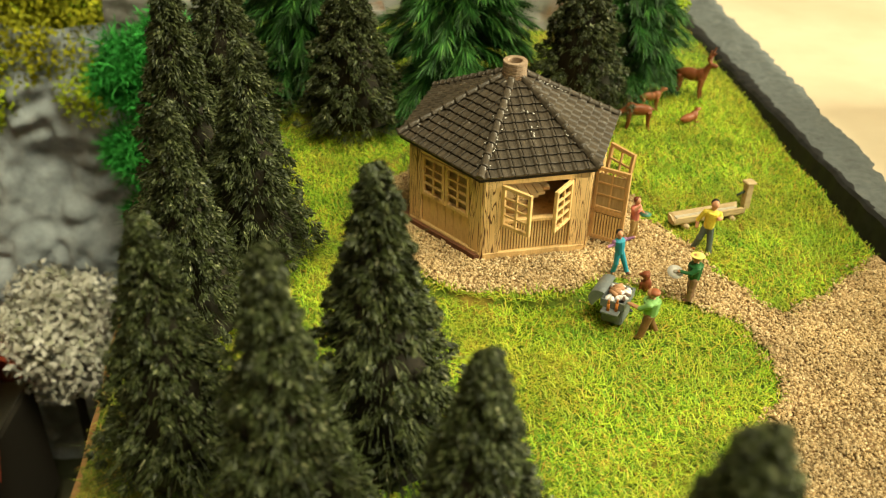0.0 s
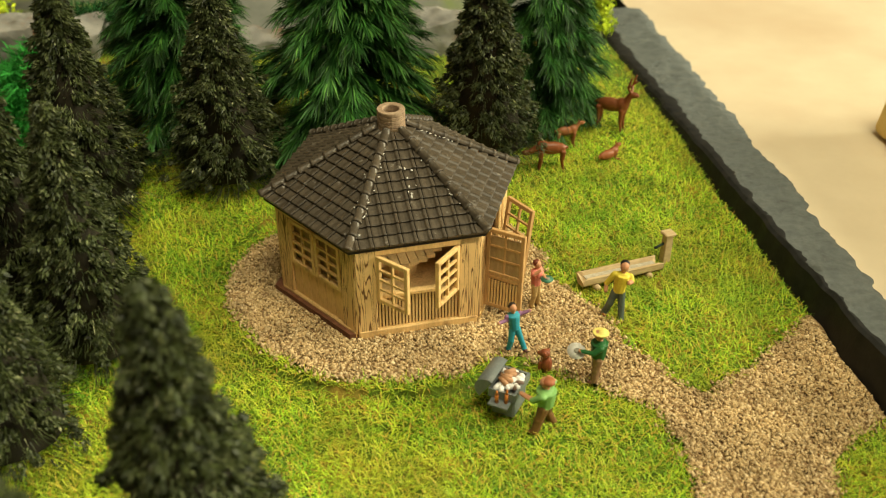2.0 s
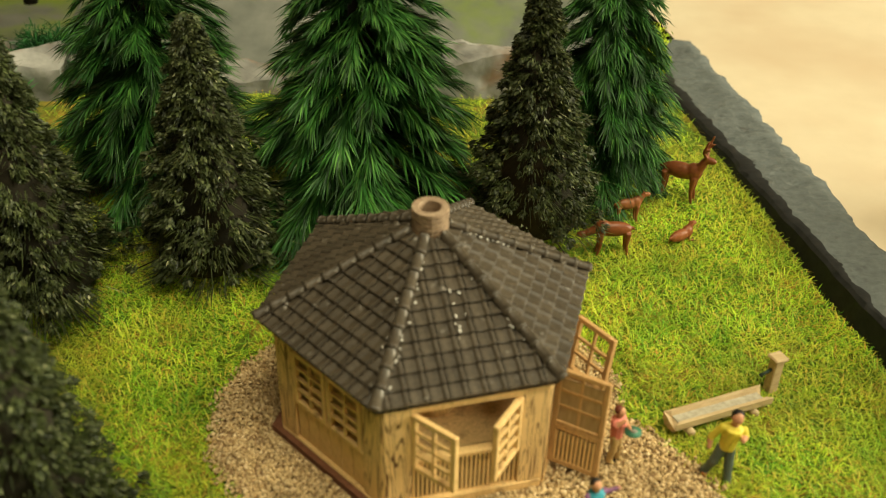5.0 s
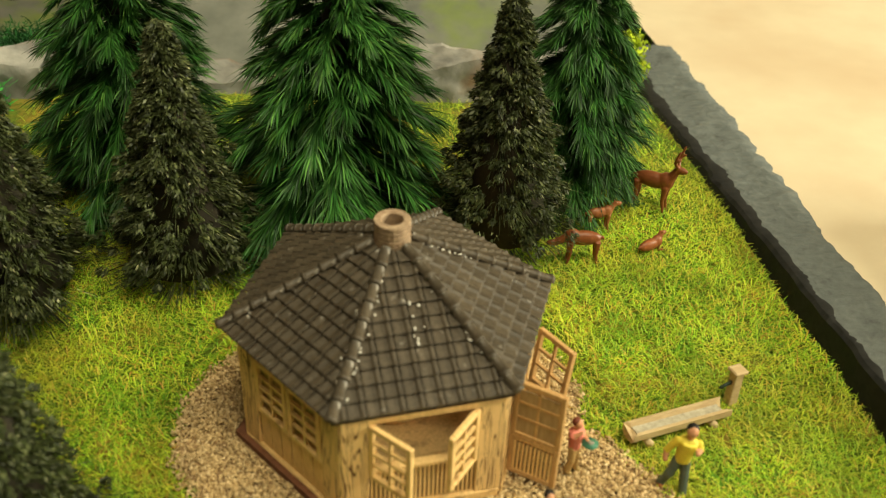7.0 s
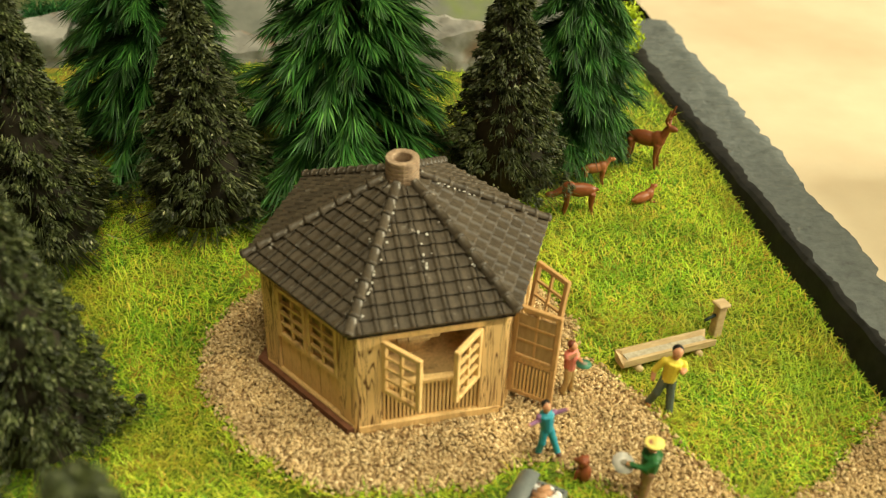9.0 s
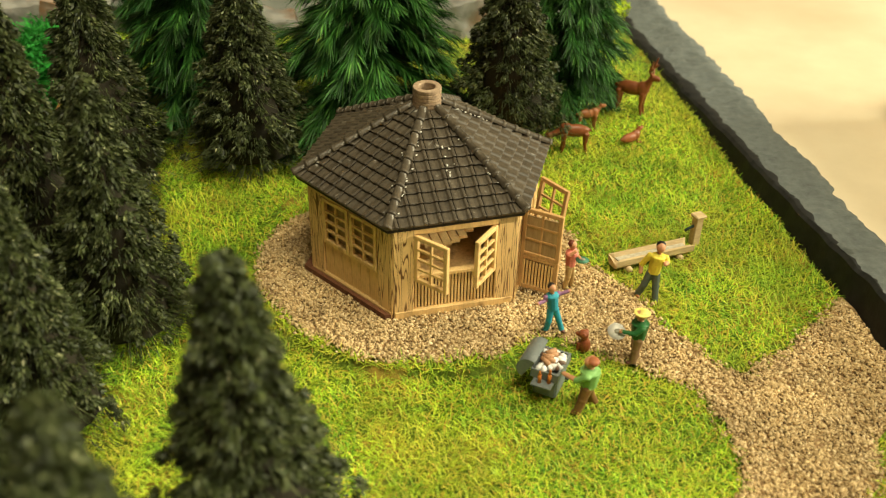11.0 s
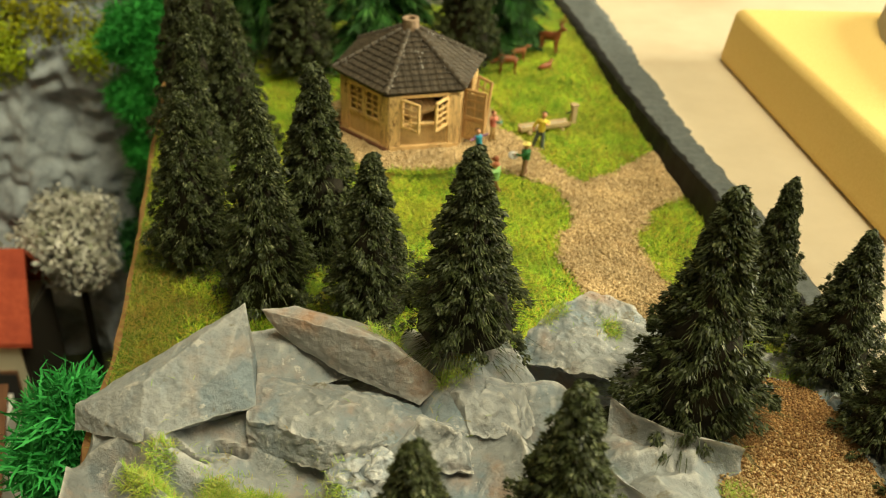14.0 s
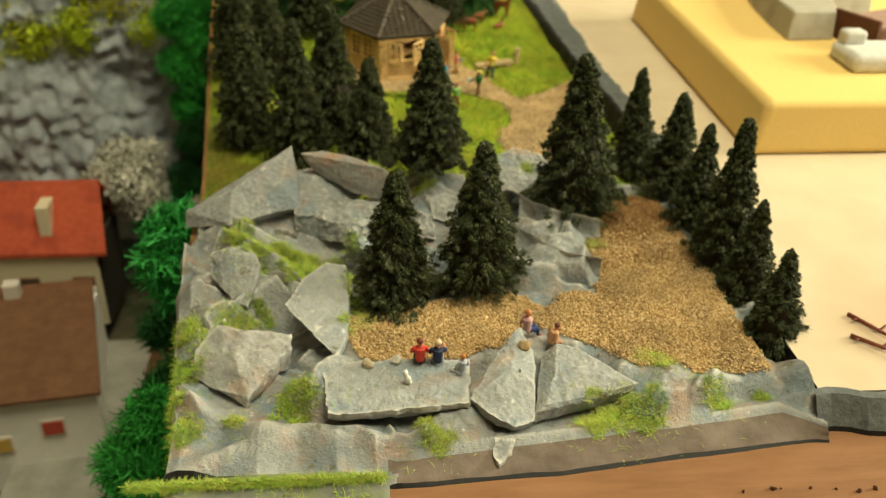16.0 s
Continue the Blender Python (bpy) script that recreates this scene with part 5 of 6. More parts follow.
stand("painted figure in yellow shirt and grey trousers with dark hair", 0.0898, 0.2334, -100, (0.75, 0.6, 0.06), (0.1, 0.13, 0.11), (0.012, 0.01, 0.01), (0.4, 0.14, 0.05), (-0.0018, 0.0026, 0.0138), (0.0036, 0.0002, 0.0088), stride=0.0024, height=0.0182, tilt=6)
stand("painted figure in dark green coat and yellow hat holding a plate", 0.0802, 0.2092, 175, (0.02, 0.12, 0.03), (0.26, 0.15, 0.08), (0.6, 0.46, 0.12), (0.14, 0.06, 0.04), (-0.0014, 0.0046, 0.0128), (0.003, 0.0002, 0.0096), hat=(0.8, 0.68, 0.18), brim=True, height=0.0152, build=1.3, sleeve=(0.02, 0.12, 0.03))
stand("painted figure in light green shirt and brown trousers at the grill", 0.0652, 0.1955, 150, (0.22, 0.44, 0.13), (0.2, 0.1, 0.035), (0.36, 0.12, 0.05), (0.2, 0.1, 0.04), (-0.0004, 0.0052, 0.0112), (0.0026, 0.0006, 0.0165), stride=0.0024, height=0.0152, build=1.45)


def plate(x, y, z, r, color, label, name="plate", tilt=0.0):
    bm = bmesh.new()
    tube(bm, (0, 0, 0), (0, 0, 0.0003), r * 0.6, r * 0.9, 14)
    tube(bm, (0, 0, 0.0003), (0, 0, 0.0006), r * 0.9, r, 14)
    ball(bm, (r * 0.1, 0, 0.0007), r * 0.4, r * 0.3, r * 0.15, 1)
    ob = put(name, bm, paint(color), materials=(paint((0.3, 0.28, 0.22)),))
    ob.matrix_basis = pose(x, y, z, tilt, 0, 0)
    tagged(ob, label, "plate")


plate(0.0747, 0.2095, gz(0.0777, 0.2095) + 0.0094, 0.0023, (0.85, 0.83, 0.77), "small white round plate held by a figure", tilt=25)
plate(0.0716, 0.2351, gz(0.0698, 0.2373) + 0.0098, 0.0018, (0.06, 0.2, 0.12), "small green round tray held by a figure", "tray")


def grill(x, y, heading):
    t = thing("grill_trolley", pose(x, y, gz(x, y), 0, 0, heading) @ Matrix.Diagonal((1.12, 1.12, 1.12, 1.0)), "grey grill trolley with an open lid, foil and sausages", "grill")
    grey = paint((0.17, 0.19, 0.185), 0.45)
    put("cabinet", boxed(-0.0034, 0.0034, -0.0026, 0.0026, 0.0008, 0.0058, 0.0004), grey, t)
    tray = bmesh.new()
    for x0, x1, y0, y1, z0, z1 in ((-0.0042, 0.0042, -0.003, 0.003, 0.0058, 0.0066), (-0.0042, 0.0042, -0.003, -0.0025, 0.0066, 0.0078), (-0.0042, 0.0042, 0.0025, 0.003, 0.0066, 0.0078),
                                   (-0.0042, -0.0037, -0.0025, 0.0025, 0.0066, 0.0078), (0.0037, 0.0042, -0.0025, 0.0025, 0.0066, 0.0078)):
        box(tray, x0, x1, y0, y1, z0, z1)
    put("fire_tray", tray, grey, t)
    lid = bmesh.new()
    arcs = []
    for x in (-0.0042, 0.0042):
        arcs.append([lid.verts.new((x, 0.003 * math.cos(math.pi * i / 10), 0.003 * math.sin(math.pi * i / 10))) for i in range(11)])
    for i in range(10):
        lid.faces.new((arcs[0][i], arcs[1][i], arcs[1][i + 1], arcs[0][i + 1])).smooth = True
    for arc in arcs:
        lid.faces.new(arc)
    put("lid", lid, grey, t, m=pose(0, 0.0036, 0.0072, -58, 0, 0) @ Matrix.Diagonal((1.0, 0.85, 0.85, 1.0)))
    r = random.Random(3)
    for i in range(34):
        b = bmesh.new()
        ball(b, (0, 0, 0), 0.0011, 0.0008, 0.0006, seg=6)
        put("coal", b, paint((0.78, 0.77, 0.74) if i % 4 else (0.16, 0.1, 0.07)), t, m=pose(r.uniform(-0.0033, 0.0033), r.uniform(-0.0022, 0.0022), 0.0077, r.uniform(0, 90), 0, r.uniform(0, 180)))
    for i in range(5):
        b = bmesh.new()
        tube(b, (-0.0012, 0, 0), (0.0012, 0, 0), 0.00055, 0.0005, 7)
        put("sausage", b, paint((0.45, 0.24, 0.12)), t, m=pose(-0.0016 + 0.0009 * i, 0.0008 - 0.0006 * (i % 2), 0.0085, 0, 0, 60 + 20 * i))
    shelf = boxed(-0.0064, -0.003, -0.0022, 0.0022, 0.0052, 0.0057, 0.0001)
    put("side_shelf", shelf, grey, t)
    for bx, by, lean in ((-0.0046, -0.0012, 0.0004), (-0.0052, 0.0006, -0.0003)):
        b = bmesh.new()
        tube(b, (bx, by, 0.0057), (bx + lean * 0.6, by, 0.0078), 0.00042, 0.0004, 7)
        tube(b, (bx + lean * 0.6, by, 0.0078), (bx + lean, by, 0.0089), 0.00034, 0.00016, 7)
        put("bottle", b, paint((0.6, 0.2, 0.04)), t)
    for sy in (-1, 1):
        b = bmesh.new()
        tube(b, (0.0032, sy * 0.0024, 0.0009), (0.004, sy * 0.0024, 0.0009), 0.0009, 0.0009, 10)
        put("wheel", b, paint((0.02, 0.02, 0.02)), t)


grill(0.0577, 0.2023, 60)


def blended(ob, voxel):
    """Melts the overlapping shapes of a moulded animal into one skin."""
    melt = ob.modifiers.new("melt", "REMESH")
    melt.mode, melt.voxel_size, melt.use_smooth_shade = "VOXEL", voxel, True
    soft = ob.modifiers.new("soft", "SMOOTH")
    soft.factor, soft.iterations = 0.5, 5
    return ob


def four_legs(bm, w, l, h, r, index=0):
    for sx in (-1, 1):
        for sy in (-1, 1):
            tube(bm, (sx * w, sy * l, h), (sx * w, sy * l * 0.95, h * 0.45), r * 1.3, r * 0.75, 6, index)
            tube(bm, (sx * w, sy * l * 0.95, h * 0.46), (sx * w, sy * l * 1.12, 0), r * 0.75, r * 0.5, 6, index)


def deer(name, label, x, y, heading, size, head, antlers=False, lying=False, tint=(0.21, 0.065, 0.022)):
    """Moulded deer, one plain mesh; head: ahead and up of the shoulder."""
    bm = bmesh.new()
    h = 0.0018 if lying else 0.0062
    ball(bm, (0, 0, h + 0.0012), 0.0017, 0.0046, 0.002)
    ball(bm, (0, 0.003, h + 0.0016), 0.0017, 0.002, 0.0022)
    if not lying:
        four_legs(bm, 0.001, 0.0034, h + 0.0006, 0.0007)
    else:
        for sx in (-1, 1):
            tube(bm, (sx * 0.0012, 0.003, 0.001), (sx * 0.0014, 0.0052, 0.0004), 0.0006, 0.0004, 6)
    tip = Vector((0, 0.0036 + head[0], h + 0.002 + head[1]))
    tube(bm, (0, 0.0036, h + 0.0018), tip, 0.0013, 0.0008, 8)
    ball(bm, tip + Vector((0, 0.0008, -0.0001)), 0.0008, 0.0017, 0.0009)
    for sx in (-1, 1):
        tube(bm, tip + Vector((sx * 0.0005, 0, 0.0005)), tip + Vector((sx * 0.0013, -0.0004, 0.0013)), 0.0003, 0.0001, 5)
        if antlers:
            a, b, c = tip + Vector((sx * 0.0004, 0, 0.0006)), tip + Vector((sx * 0.0017, -0.0004, 0.0022)), tip + Vector((sx * 0.0019, 0.0004, 0.0052))
            tube(bm, a, b, 0.00046, 0.00042, 6)
            tube(bm, b, c, 0.00042, 0.0003, 6)
            tube(bm, b, b + Vector((sx * 0.0002, 0.0014, 0.0011)), 0.00038, 0.00028, 5)
    tube(bm, (0, -0.0044, h + 0.0018), (0, -0.0052, h + 0.0008), 0.0004, 0.0002, 6)
    ob = blended(put(name, bm, paint(tint, 0.4)), 0.00024)
    ob.matrix_basis = Matrix.LocRotScale((x, y, float(ground_z(x, y)) + 0.0002), Euler((0, 0, radians(heading - 90))), (size, size, size))
    tagged(ob, label, "deer figurine", "deer family")


deer("stag_figurine", "red-brown moulded stag with antlers, head raised", 0.1122, 0.3385, -36, 1.3, (0.0016, 0.0032), True)
deer("doe_figurine", "red-brown moulded doe with lowered head", 0.0862, 0.3122, 178, 1.12, (0.0032, -0.0022))
deer("fawn_figurine", "light brown moulded fawn standing in the grass", 0.0937, 0.327, 8, 0.85, (0.002, 0.0024), tint=(0.3, 0.11, 0.04))
deer("fawn_figurine", "red-brown moulded fawn lying in the grass", 0.1065, 0.316, 30, 0.9, (0.0006, 0.0022), lying=True, tint=(0.28, 0.09, 0.03))


def dog(x, y):
    bm = bmesh.new()
    ball(bm, (0, 0, 0.0024), 0.0014, 0.0015, 0.0024)
    ball(bm, (0, 0.0006, 0.0055), 0.0012, 0.0014, 0.0013)
    ball(bm, (0, 0.0019, 0.0052), 0.0006, 0.0009, 0.0006)
    for sx in (-1, 1):
        tube(bm, (sx * 0.0007, 0.0014, 0.003), (sx * 0.0008, 0.0018, 0), 0.0005, 0.0004, 6)
        ball(bm, (sx * 0.0012, 0.0002, 0.0056), 0.0003, 0.0006, 0.001)
    ob = blended(put("dog_figurine", bm, paint((0.27, 0.075, 0.03), 0.45)), 0.0002)
    ob.matrix_basis = pose(x, y, gz(x, y), 0, 0, 60)
    tagged(ob, "red-brown moulded dog sitting beside the path", "dog figurine")


dog(0.0687, 0.2138)


def water_trough():
    x, y = 0.0955, 0.2495
    t = thing("water_trough", pose(x, y, float(ground_z(x, y)) + 0.0006, 0, 0, 17.5), "pale hollowed log trough on two short logs", "trough")
    pale = surface("pale_wood", (0.4, 0.28, 0.14), (0.58, 0.44, 0.25), scale=900, rough=0.65, bump=0.3, depth=0.0002, stretch=(0.2, 1, 1))
    bm = bmesh.new()
    L, W = 0.0128, 0.0024
    outer = [(-W, 0.0042), (-W * 0.95, 0.0024), (-W * 0.6, 0.0014), (W * 0.6, 0.0014), (W * 0.95, 0.0024), (W, 0.0042)]
    inner = [(W * 0.68, 0.0043), (W * 0.5, 0.0029), (-W * 0.5, 0.0029), (-W * 0.68, 0.0043)]
    ends = []
    for sx, ins in ((-L, -L + 0.0014), (L, L - 0.0014)):
        ends.append([bm.verts.new((sx, a, b)) for a, b in outer] + [bm.verts.new((ins, a, b)) for a, b in inner])
    for i in range(9):
        bm.faces.new((ends[0][i], ends[1][i], ends[1][i + 1], ends[0][i + 1]))
    bm.faces.new((ends[0][9], ends[1][9], ends[1][0], ends[0][0]))
    for e in ends:
        bm.faces.new(e)
    put("trough_body", bm, pale, t)
    put("water", boxed(-L + 0.0016, L - 0.0016, -0.0013, 0.0013, 0.003, 0.0033), surface("grey_water", (0.3, 0.27, 0.2), (0.5, 0.46, 0.36), scale=700, rough=0.15, bump=0.1), t)
    for sx in (-0.0085, 0.0085):
        b = bmesh.new()
        tube(b, (sx, -0.0028, 0.0009), (sx, 0.0028, 0.0009), 0.0009, 0.0009, 9)
        put("support_log", b, pale, t)
    px, py = 0.1108, 0.2579
    p = thing("pump_post", pose(px, py, float(ground_z(px, py)) + 0.0002, 0, 0, 17.5), "pale square pump post with cap and dark spout", "post")
    put("post", boxed(-0.0012, 0.0012, -0.0012, 0.0012, 0, 0.0092, 0.0002), pale, p)
    put("cap", boxed(-0.0018, 0.0018, -0.0017, 0.0017, 0.0092, 0.0102, 0.0003), pale, p)
    b = bmesh.new()
    tube(b, (-0.001, 0, 0.0066), (-0.004, 0, 0.0056), 0.0004, 0.0004, 8)
    put("spout", b, paint((0.03, 0.05, 0.04)), p, "dark metal spout")


water_trough()


def perch(label, x, y, heading, *args, **kw):
    figurine(label, x, y, drop(x, y) + kw.pop("lift", -0.0006), heading, *args, **kw)


perch("seated painted figure in red jacket on the slate bench", 0.0275, -0.0545, 90, (0.75, 0.07, 0.04), (0.06, 0.05, 0.05), (0.2, 0.06, 0.03), (0.05, 0.04, 0.03), (-0.002, 0.0035, 0.0052), (0.0022, 0.0035, 0.0052), seated=True, height=0.0175)
perch("seated painted figure in navy jacket with fair hair", 0.0335, -0.0555, 85, (0.02, 0.03, 0.08), (0.3, 0.3, 0.32), (0.7, 0.56, 0.35), (0.05, 0.04, 0.03), (-0.002, 0.0035, 0.0052), (0.0018, 0.0035, 0.0082), seated=True, height=0.0175)
perch("seated painted figure in pink top and blue jeans", 0.0668, -0.0382, 20, (0.6, 0.36, 0.36), (0.03, 0.05, 0.16), (0.45, 0.16, 0.05), (0.4, 0.05, 0.03), (-0.0026, -0.0012, 0.0026), (0.0028, -0.001, 0.0026), seated=True, height=0.0165, lift=0.0012)
perch("painted sunbathing figure sitting low on the gravel", 0.0742, -0.0442, 15, (0.6, 0.33, 0.18), (0.6, 0.33, 0.18), (0.14, 0.05, 0.03), (0.4, 0.08, 0.05), (-0.0026, 0.0005, 0.0024), (0.0026, 0.0012, 0.0024), seated=True, height=0.0155, lean=0.35, lift=0.0024)
perch("small painted figure with ginger hair crouching by the slab", 0.0412, -0.0618, 110, (0.42, 0.46, 0.52), (0.3, 0.33, 0.38), (0.6, 0.2, 0.04), (0.3, 0.3, 0.3), (-0.0024, 0.002, 0.0034), (0.0022, 0.002, 0.0034), seated=True, height=0.0125, lift=0.001)


def pebble(x, y, size, color, label, name="pebble"):
    bm = bmesh.new()
    bmesh.ops.create_icosphere(bm, subdivisions=2, radius=size)
    for v in bm.verts:
        v.co += noise.noise_vector(v.co * 350 + Vector((x * 900, y * 900, 0))) * size * 0.45
        v.co.z *= 0.75
    ob = put(name, bm, surface("pebble", tuple(c * 0.6 for c in color), color, scale=700, rough=0.8, bump=0.5))
    ob.matrix_basis = pose(x, y, drop(x, y) + size * 0.5)
    tagged(ob, label, "stone", "pebbles on the slate bench")


pebble(0.0098, -0.0545, 0.0022, (0.5, 0.42, 0.28), "small buff pebble on the slate bench")
pebble(0.0197, -0.0535, 0.002, (0.6, 0.57, 0.5), "small pale pebble on the slate bench")
pebble(0.0636, -0.0515, 0.0022, (0.4, 0.28, 0.14), "flat brown stone lying on the pointed slab")
plate(0.0387, -0.0585, drop(0.0387, -0.0585), 0.0013, (0.7, 0.68, 0.62), "tiny white plate on the slate bench")


def white_cat(x, y):
    bm = bmesh.new()
    ball(bm, (0, 0, 0.0018), 0.0011, 0.0014, 0.0018)
    ball(bm, (0, 0.0009, 0.0042), 0.001, 0.0011, 0.001)
    for sx in (-1, 1):
        tube(bm, (sx * 0.0005, 0.0008, 0.0048), (sx * 0.0007, 0.0007, 0.006), 0.0004, 0.0001, 6)
    tube(bm, (0, -0.001, 0.0004), (0.0016, -0.0008, 0.0004), 0.0004, 0.0003, 6)
    ob = blended(put("cat_figurine", bm, paint((0.75, 0.73, 0.68))), 0.0002)
    ob.matrix_basis = pose(x, y, drop(x, y), 0, 0, 60)
    tagged(ob, "tiny white moulded cat on the slate bench", "cat figurine")


white_cat(0.0228, -0.0646)


# ---------------------------------------------------------------- the board's things
def foam_block():
    bm = bmesh.new()
    x0, x1, y0, y1 = 0.2085, 0.46, 0.102, 0.327
    box(bm, x0, x1, y0, y1, 0, 0.029)
    bmesh.ops.bevel(bm, geom=bm.edges[:], offset=0.004, segments=6, profile=0.5, affect="EDGES")
    for v in bm.verts:
        v.co.x -= 0.0045 * (1 - v.co.z / 0.029) * (v.co.x < 0.3)
        v.co.z += float(board_z(v.co.y))
    ob = put("foam_block", bm, YELLOW)
    tagged(ob, "large soft yellow foam block lying on the cream board", "foam block")
    top = lambda y: float(board_z(y)) + 0.029
    base = top(0.25) - 0.0015
    g = bmesh.new()
    outline = [(0.2565, 0.192), (0.2845, 0.193), (0.296, 0.226), (0.33, 0.236), (0.345, 0.31), (0.3, 0.322), (0.277, 0.308), (0.266, 0.282), (0.2605, 0.25), (0.2575, 0.22)]
    low = [g.verts.new((x, y, base)) for x, y in outline]
    high = [g.verts.new((x + (0.3 - x) * 0.06, y + (0.26 - y) * 0.06, base + 0.0165)) for x, y in outline]
    g.faces.new(low[::-1])
    g.faces.new(high)
    for i in range(len(low)):
        g.faces.new((low[i], low[(i + 1) % len(low)], high[(i + 1) % len(low)], high[i]))
    bmesh.ops.bevel(g, geom=[e for e in g.edges], offset=0.0014, segments=3, profile=0.5, affect="EDGES")
    plain = surface("beige_grey_block", (0.36, 0.335, 0.265), (0.45, 0.42, 0.34), scale=120, rough=0.75, bump=0.2, patch=(0.3, 0.28, 0.22), patch_scale=40, patch_amount=0.3)
    tagged(put("stone_ruin", g, plain), "beige-grey rounded stone block on the yellow foam", "stone block")
    crate = thing("wooden_crate", pose(0, 0, base), "dark brown wooden crate with a pinkish lid on the yellow foam", "crate")
    brown = surface("dark_crate_wood", (0.09, 0.032, 0.014), (0.15, 0.06, 0.028), scale=160, rough=0.6)
    m = Matrix.Translation((0.2855, 0.2005, 0)) @ Matrix.Rotation(radians(-66), 4, "Z")
    put("side_board", boxed(0, 0.031, 0, 0.003, 0, 0.017, 0.0004, m), brown, crate)
    put("end_board", boxed(0.028, 0.031, 0.003, 0.06, 0, 0.012, 0.0004, m), brown, crate)
    put("lid", boxed(0.002, 0.0275, 0.0034, 0.06, 0.0005, 0.0125, 0.0006, m), surface("pinkish_lid", (0.3, 0.19, 0.15), (0.4, 0.27, 0.21), scale=160, rough=0.7), crate, "pinkish brown lid")
    sill = thing("stone_sill", pose(0, 0, top(0.15) - 0.0008), "pale rounded stone piece with a raised end on the yellow foam", "stone block")
    pale = surface("pale_stone", (0.5, 0.5, 0.47), (0.66, 0.65, 0.6), scale=200, bump=0.4)
    g = bmesh.new()
    box(g, 0.269, 0.37, 0.138, 0.168, 0, 0.0105)
    bmesh.ops.bevel(g, geom=g.edges[:], offset=0.004, segments=5, profile=0.5, affect="EDGES")
    put("body", g, pale, sill)
    g = bmesh.new()
    box(g, 0.2715, 0.284, 0.157, 0.1665, 0.0095, 0.0175)
    bmesh.ops.bevel(g, geom=g.edges[:], offset=0.002, segments=3, profile=0.5, affect="EDGES")
    put("raised_end", g, pale, sill)
    for (ax, ay), (bx, by) in (((0.1894, -0.0336), (0.199, -0.0525)), ((0.1838, -0.0468), (0.196, -0.06))):
        tw = bmesh.new()
        z = float(board_z(-0.04)) + 0.0008
        tube(tw, (ax, ay, z), (bx, by, z + 0.0008), 0.0009, 0.0006, 7)
        mx, my = ax * 0.4 + bx * 0.6, ay * 0.4 + by * 0.6
        tube(tw, (mx, my, z), (mx + 0.005, my + 0.003, z + 0.001), 0.0006, 0.0003, 6)
        tube(tw, (ax * 0.8 + bx * 0.2, ay * 0.8 + by * 0.2, z), (ax * 0.8 + bx * 0.2 - 0.003, ay * 0.8 + by * 0.2 - 0.001, z + 0.001), 0.0005, 0.0003, 6)
        tagged(put("twig", tw, paint((0.2, 0.06, 0.03), 0.7)), "short red-brown twig lying on the cream board", "twig", "twigs")


foam_block()


def board_edge():
    """Grey painted strip along the board's front, and the black line under it."""
    bm = bmesh.new()
    xs = np.linspace(0.157, 1.25, 200)
    yi = -0.0745 - 0.0025 * np.clip((xs - 0.157) / 0.05, 0, 1) + 0.002 * wobble(xs, xs * 0, 0.012, 31)
    rows = []
    for x, y in zip(xs, yi):
        z = float(board_z(y)) + 0.0006
        rows.append([bm.verts.new(p) for p in ((x, y, z), (x, y - 0.003, z - 0.0003), (x, y - 0.009, -0.0072), (x, y - 0.0095, -0.0092))])
    for a, b in zip(rows, rows[1:]):
        for i in range(3):
            f = bm.faces.new((a[i], a[i + 1], b[i + 1], b[i]))
            f.material_index = 1 if i == 2 else 0
    ob = put("board_edge", bm, GREY_PAINT, materials=(BLACK_SIDE,))
    tagged(ob, "grey painted front edge of the cream board", "edging", kind="structure")


board_edge()


# ---------------------------------------------------------------- the low ground beside the block, and the far side
def leaf_cloud(blobs, count, leaf, seed):
    """Small leaf flakes over a set of balls (x, y, z, radius)."""
    r = np.random.default_rng(seed)
    blobs = np.array(blobs)
    pick = r.integers(0, len(blobs), count)
    d = r.normal(size=(count, 3))
    d /= np.linalg.norm(d, axis=1, keepdims=True)
    c = blobs[pick, :3] + d * (blobs[pick, 3] * r.uniform(0.65, 1.08, count))[:, None]
    along = r.normal(size=(count, 3))
    along /= np.linalg.norm(along, axis=1, keepdims=True)
    side = np.cross(along, d)
    side /= np.linalg.norm(side, axis=1, keepdims=True)
    ln, wd = r.uniform(0.6, 1.3, count)[:, None] * leaf / 2, r.uniform(0.3, 0.7, count)[:, None] * leaf / 2
    v = np.stack([c - along * ln, c - side * wd, c + along * ln, c + side * wd], 1).reshape(-1, 3)
    return big_mesh(v, np.arange(count)[:, None] * 4 + [[0, 1, 2, 3]], np.zeros((0, 3), int))


def lichen_cloud(blobs, count, length, seed):
    """Curly lichen twigs: thin bent ribbons that wander outwards from a set of balls."""
    r = np.random.default_rng(seed)
    blobs = np.array(blobs)
    pick = r.integers(0, len(blobs), count)
    d = r.normal(size=(count, 3))
    d /= np.linalg.norm(d, axis=1, keepdims=True)
    p = blobs[pick, :3] + d * (blobs[pick, 3] * r.uniform(0.2, 0.95, count))[:, None]
    rows, way = [], d + r.normal(0, 0.5, (count, 3))
    side = np.cross(way, r.normal(size=(count, 3)))
    side /= np.linalg.norm(side, axis=1, keepdims=True)
    for i in range(5):
        w = length * np.array([0.04, 0.05, 0.045, 0.04, 0.015])[i]
        rows += [p - side * w, p + side * w]
        way = way / np.linalg.norm(way, axis=1, keepdims=True) + r.normal(0, 0.55, (count, 3))
        p = p + way * length * 0.22
    v = np.stack(rows, 1).reshape(-1, 3)
    k = np.arange(count)[:, None, None] * 10 + np.array([[2 * i, 2 * i + 1, 2 * i + 3, 2 * i + 2] for i in range(4)])[None]
    return big_mesh(v, k.reshape(-1, 4), np.zeros((0, 3), int))


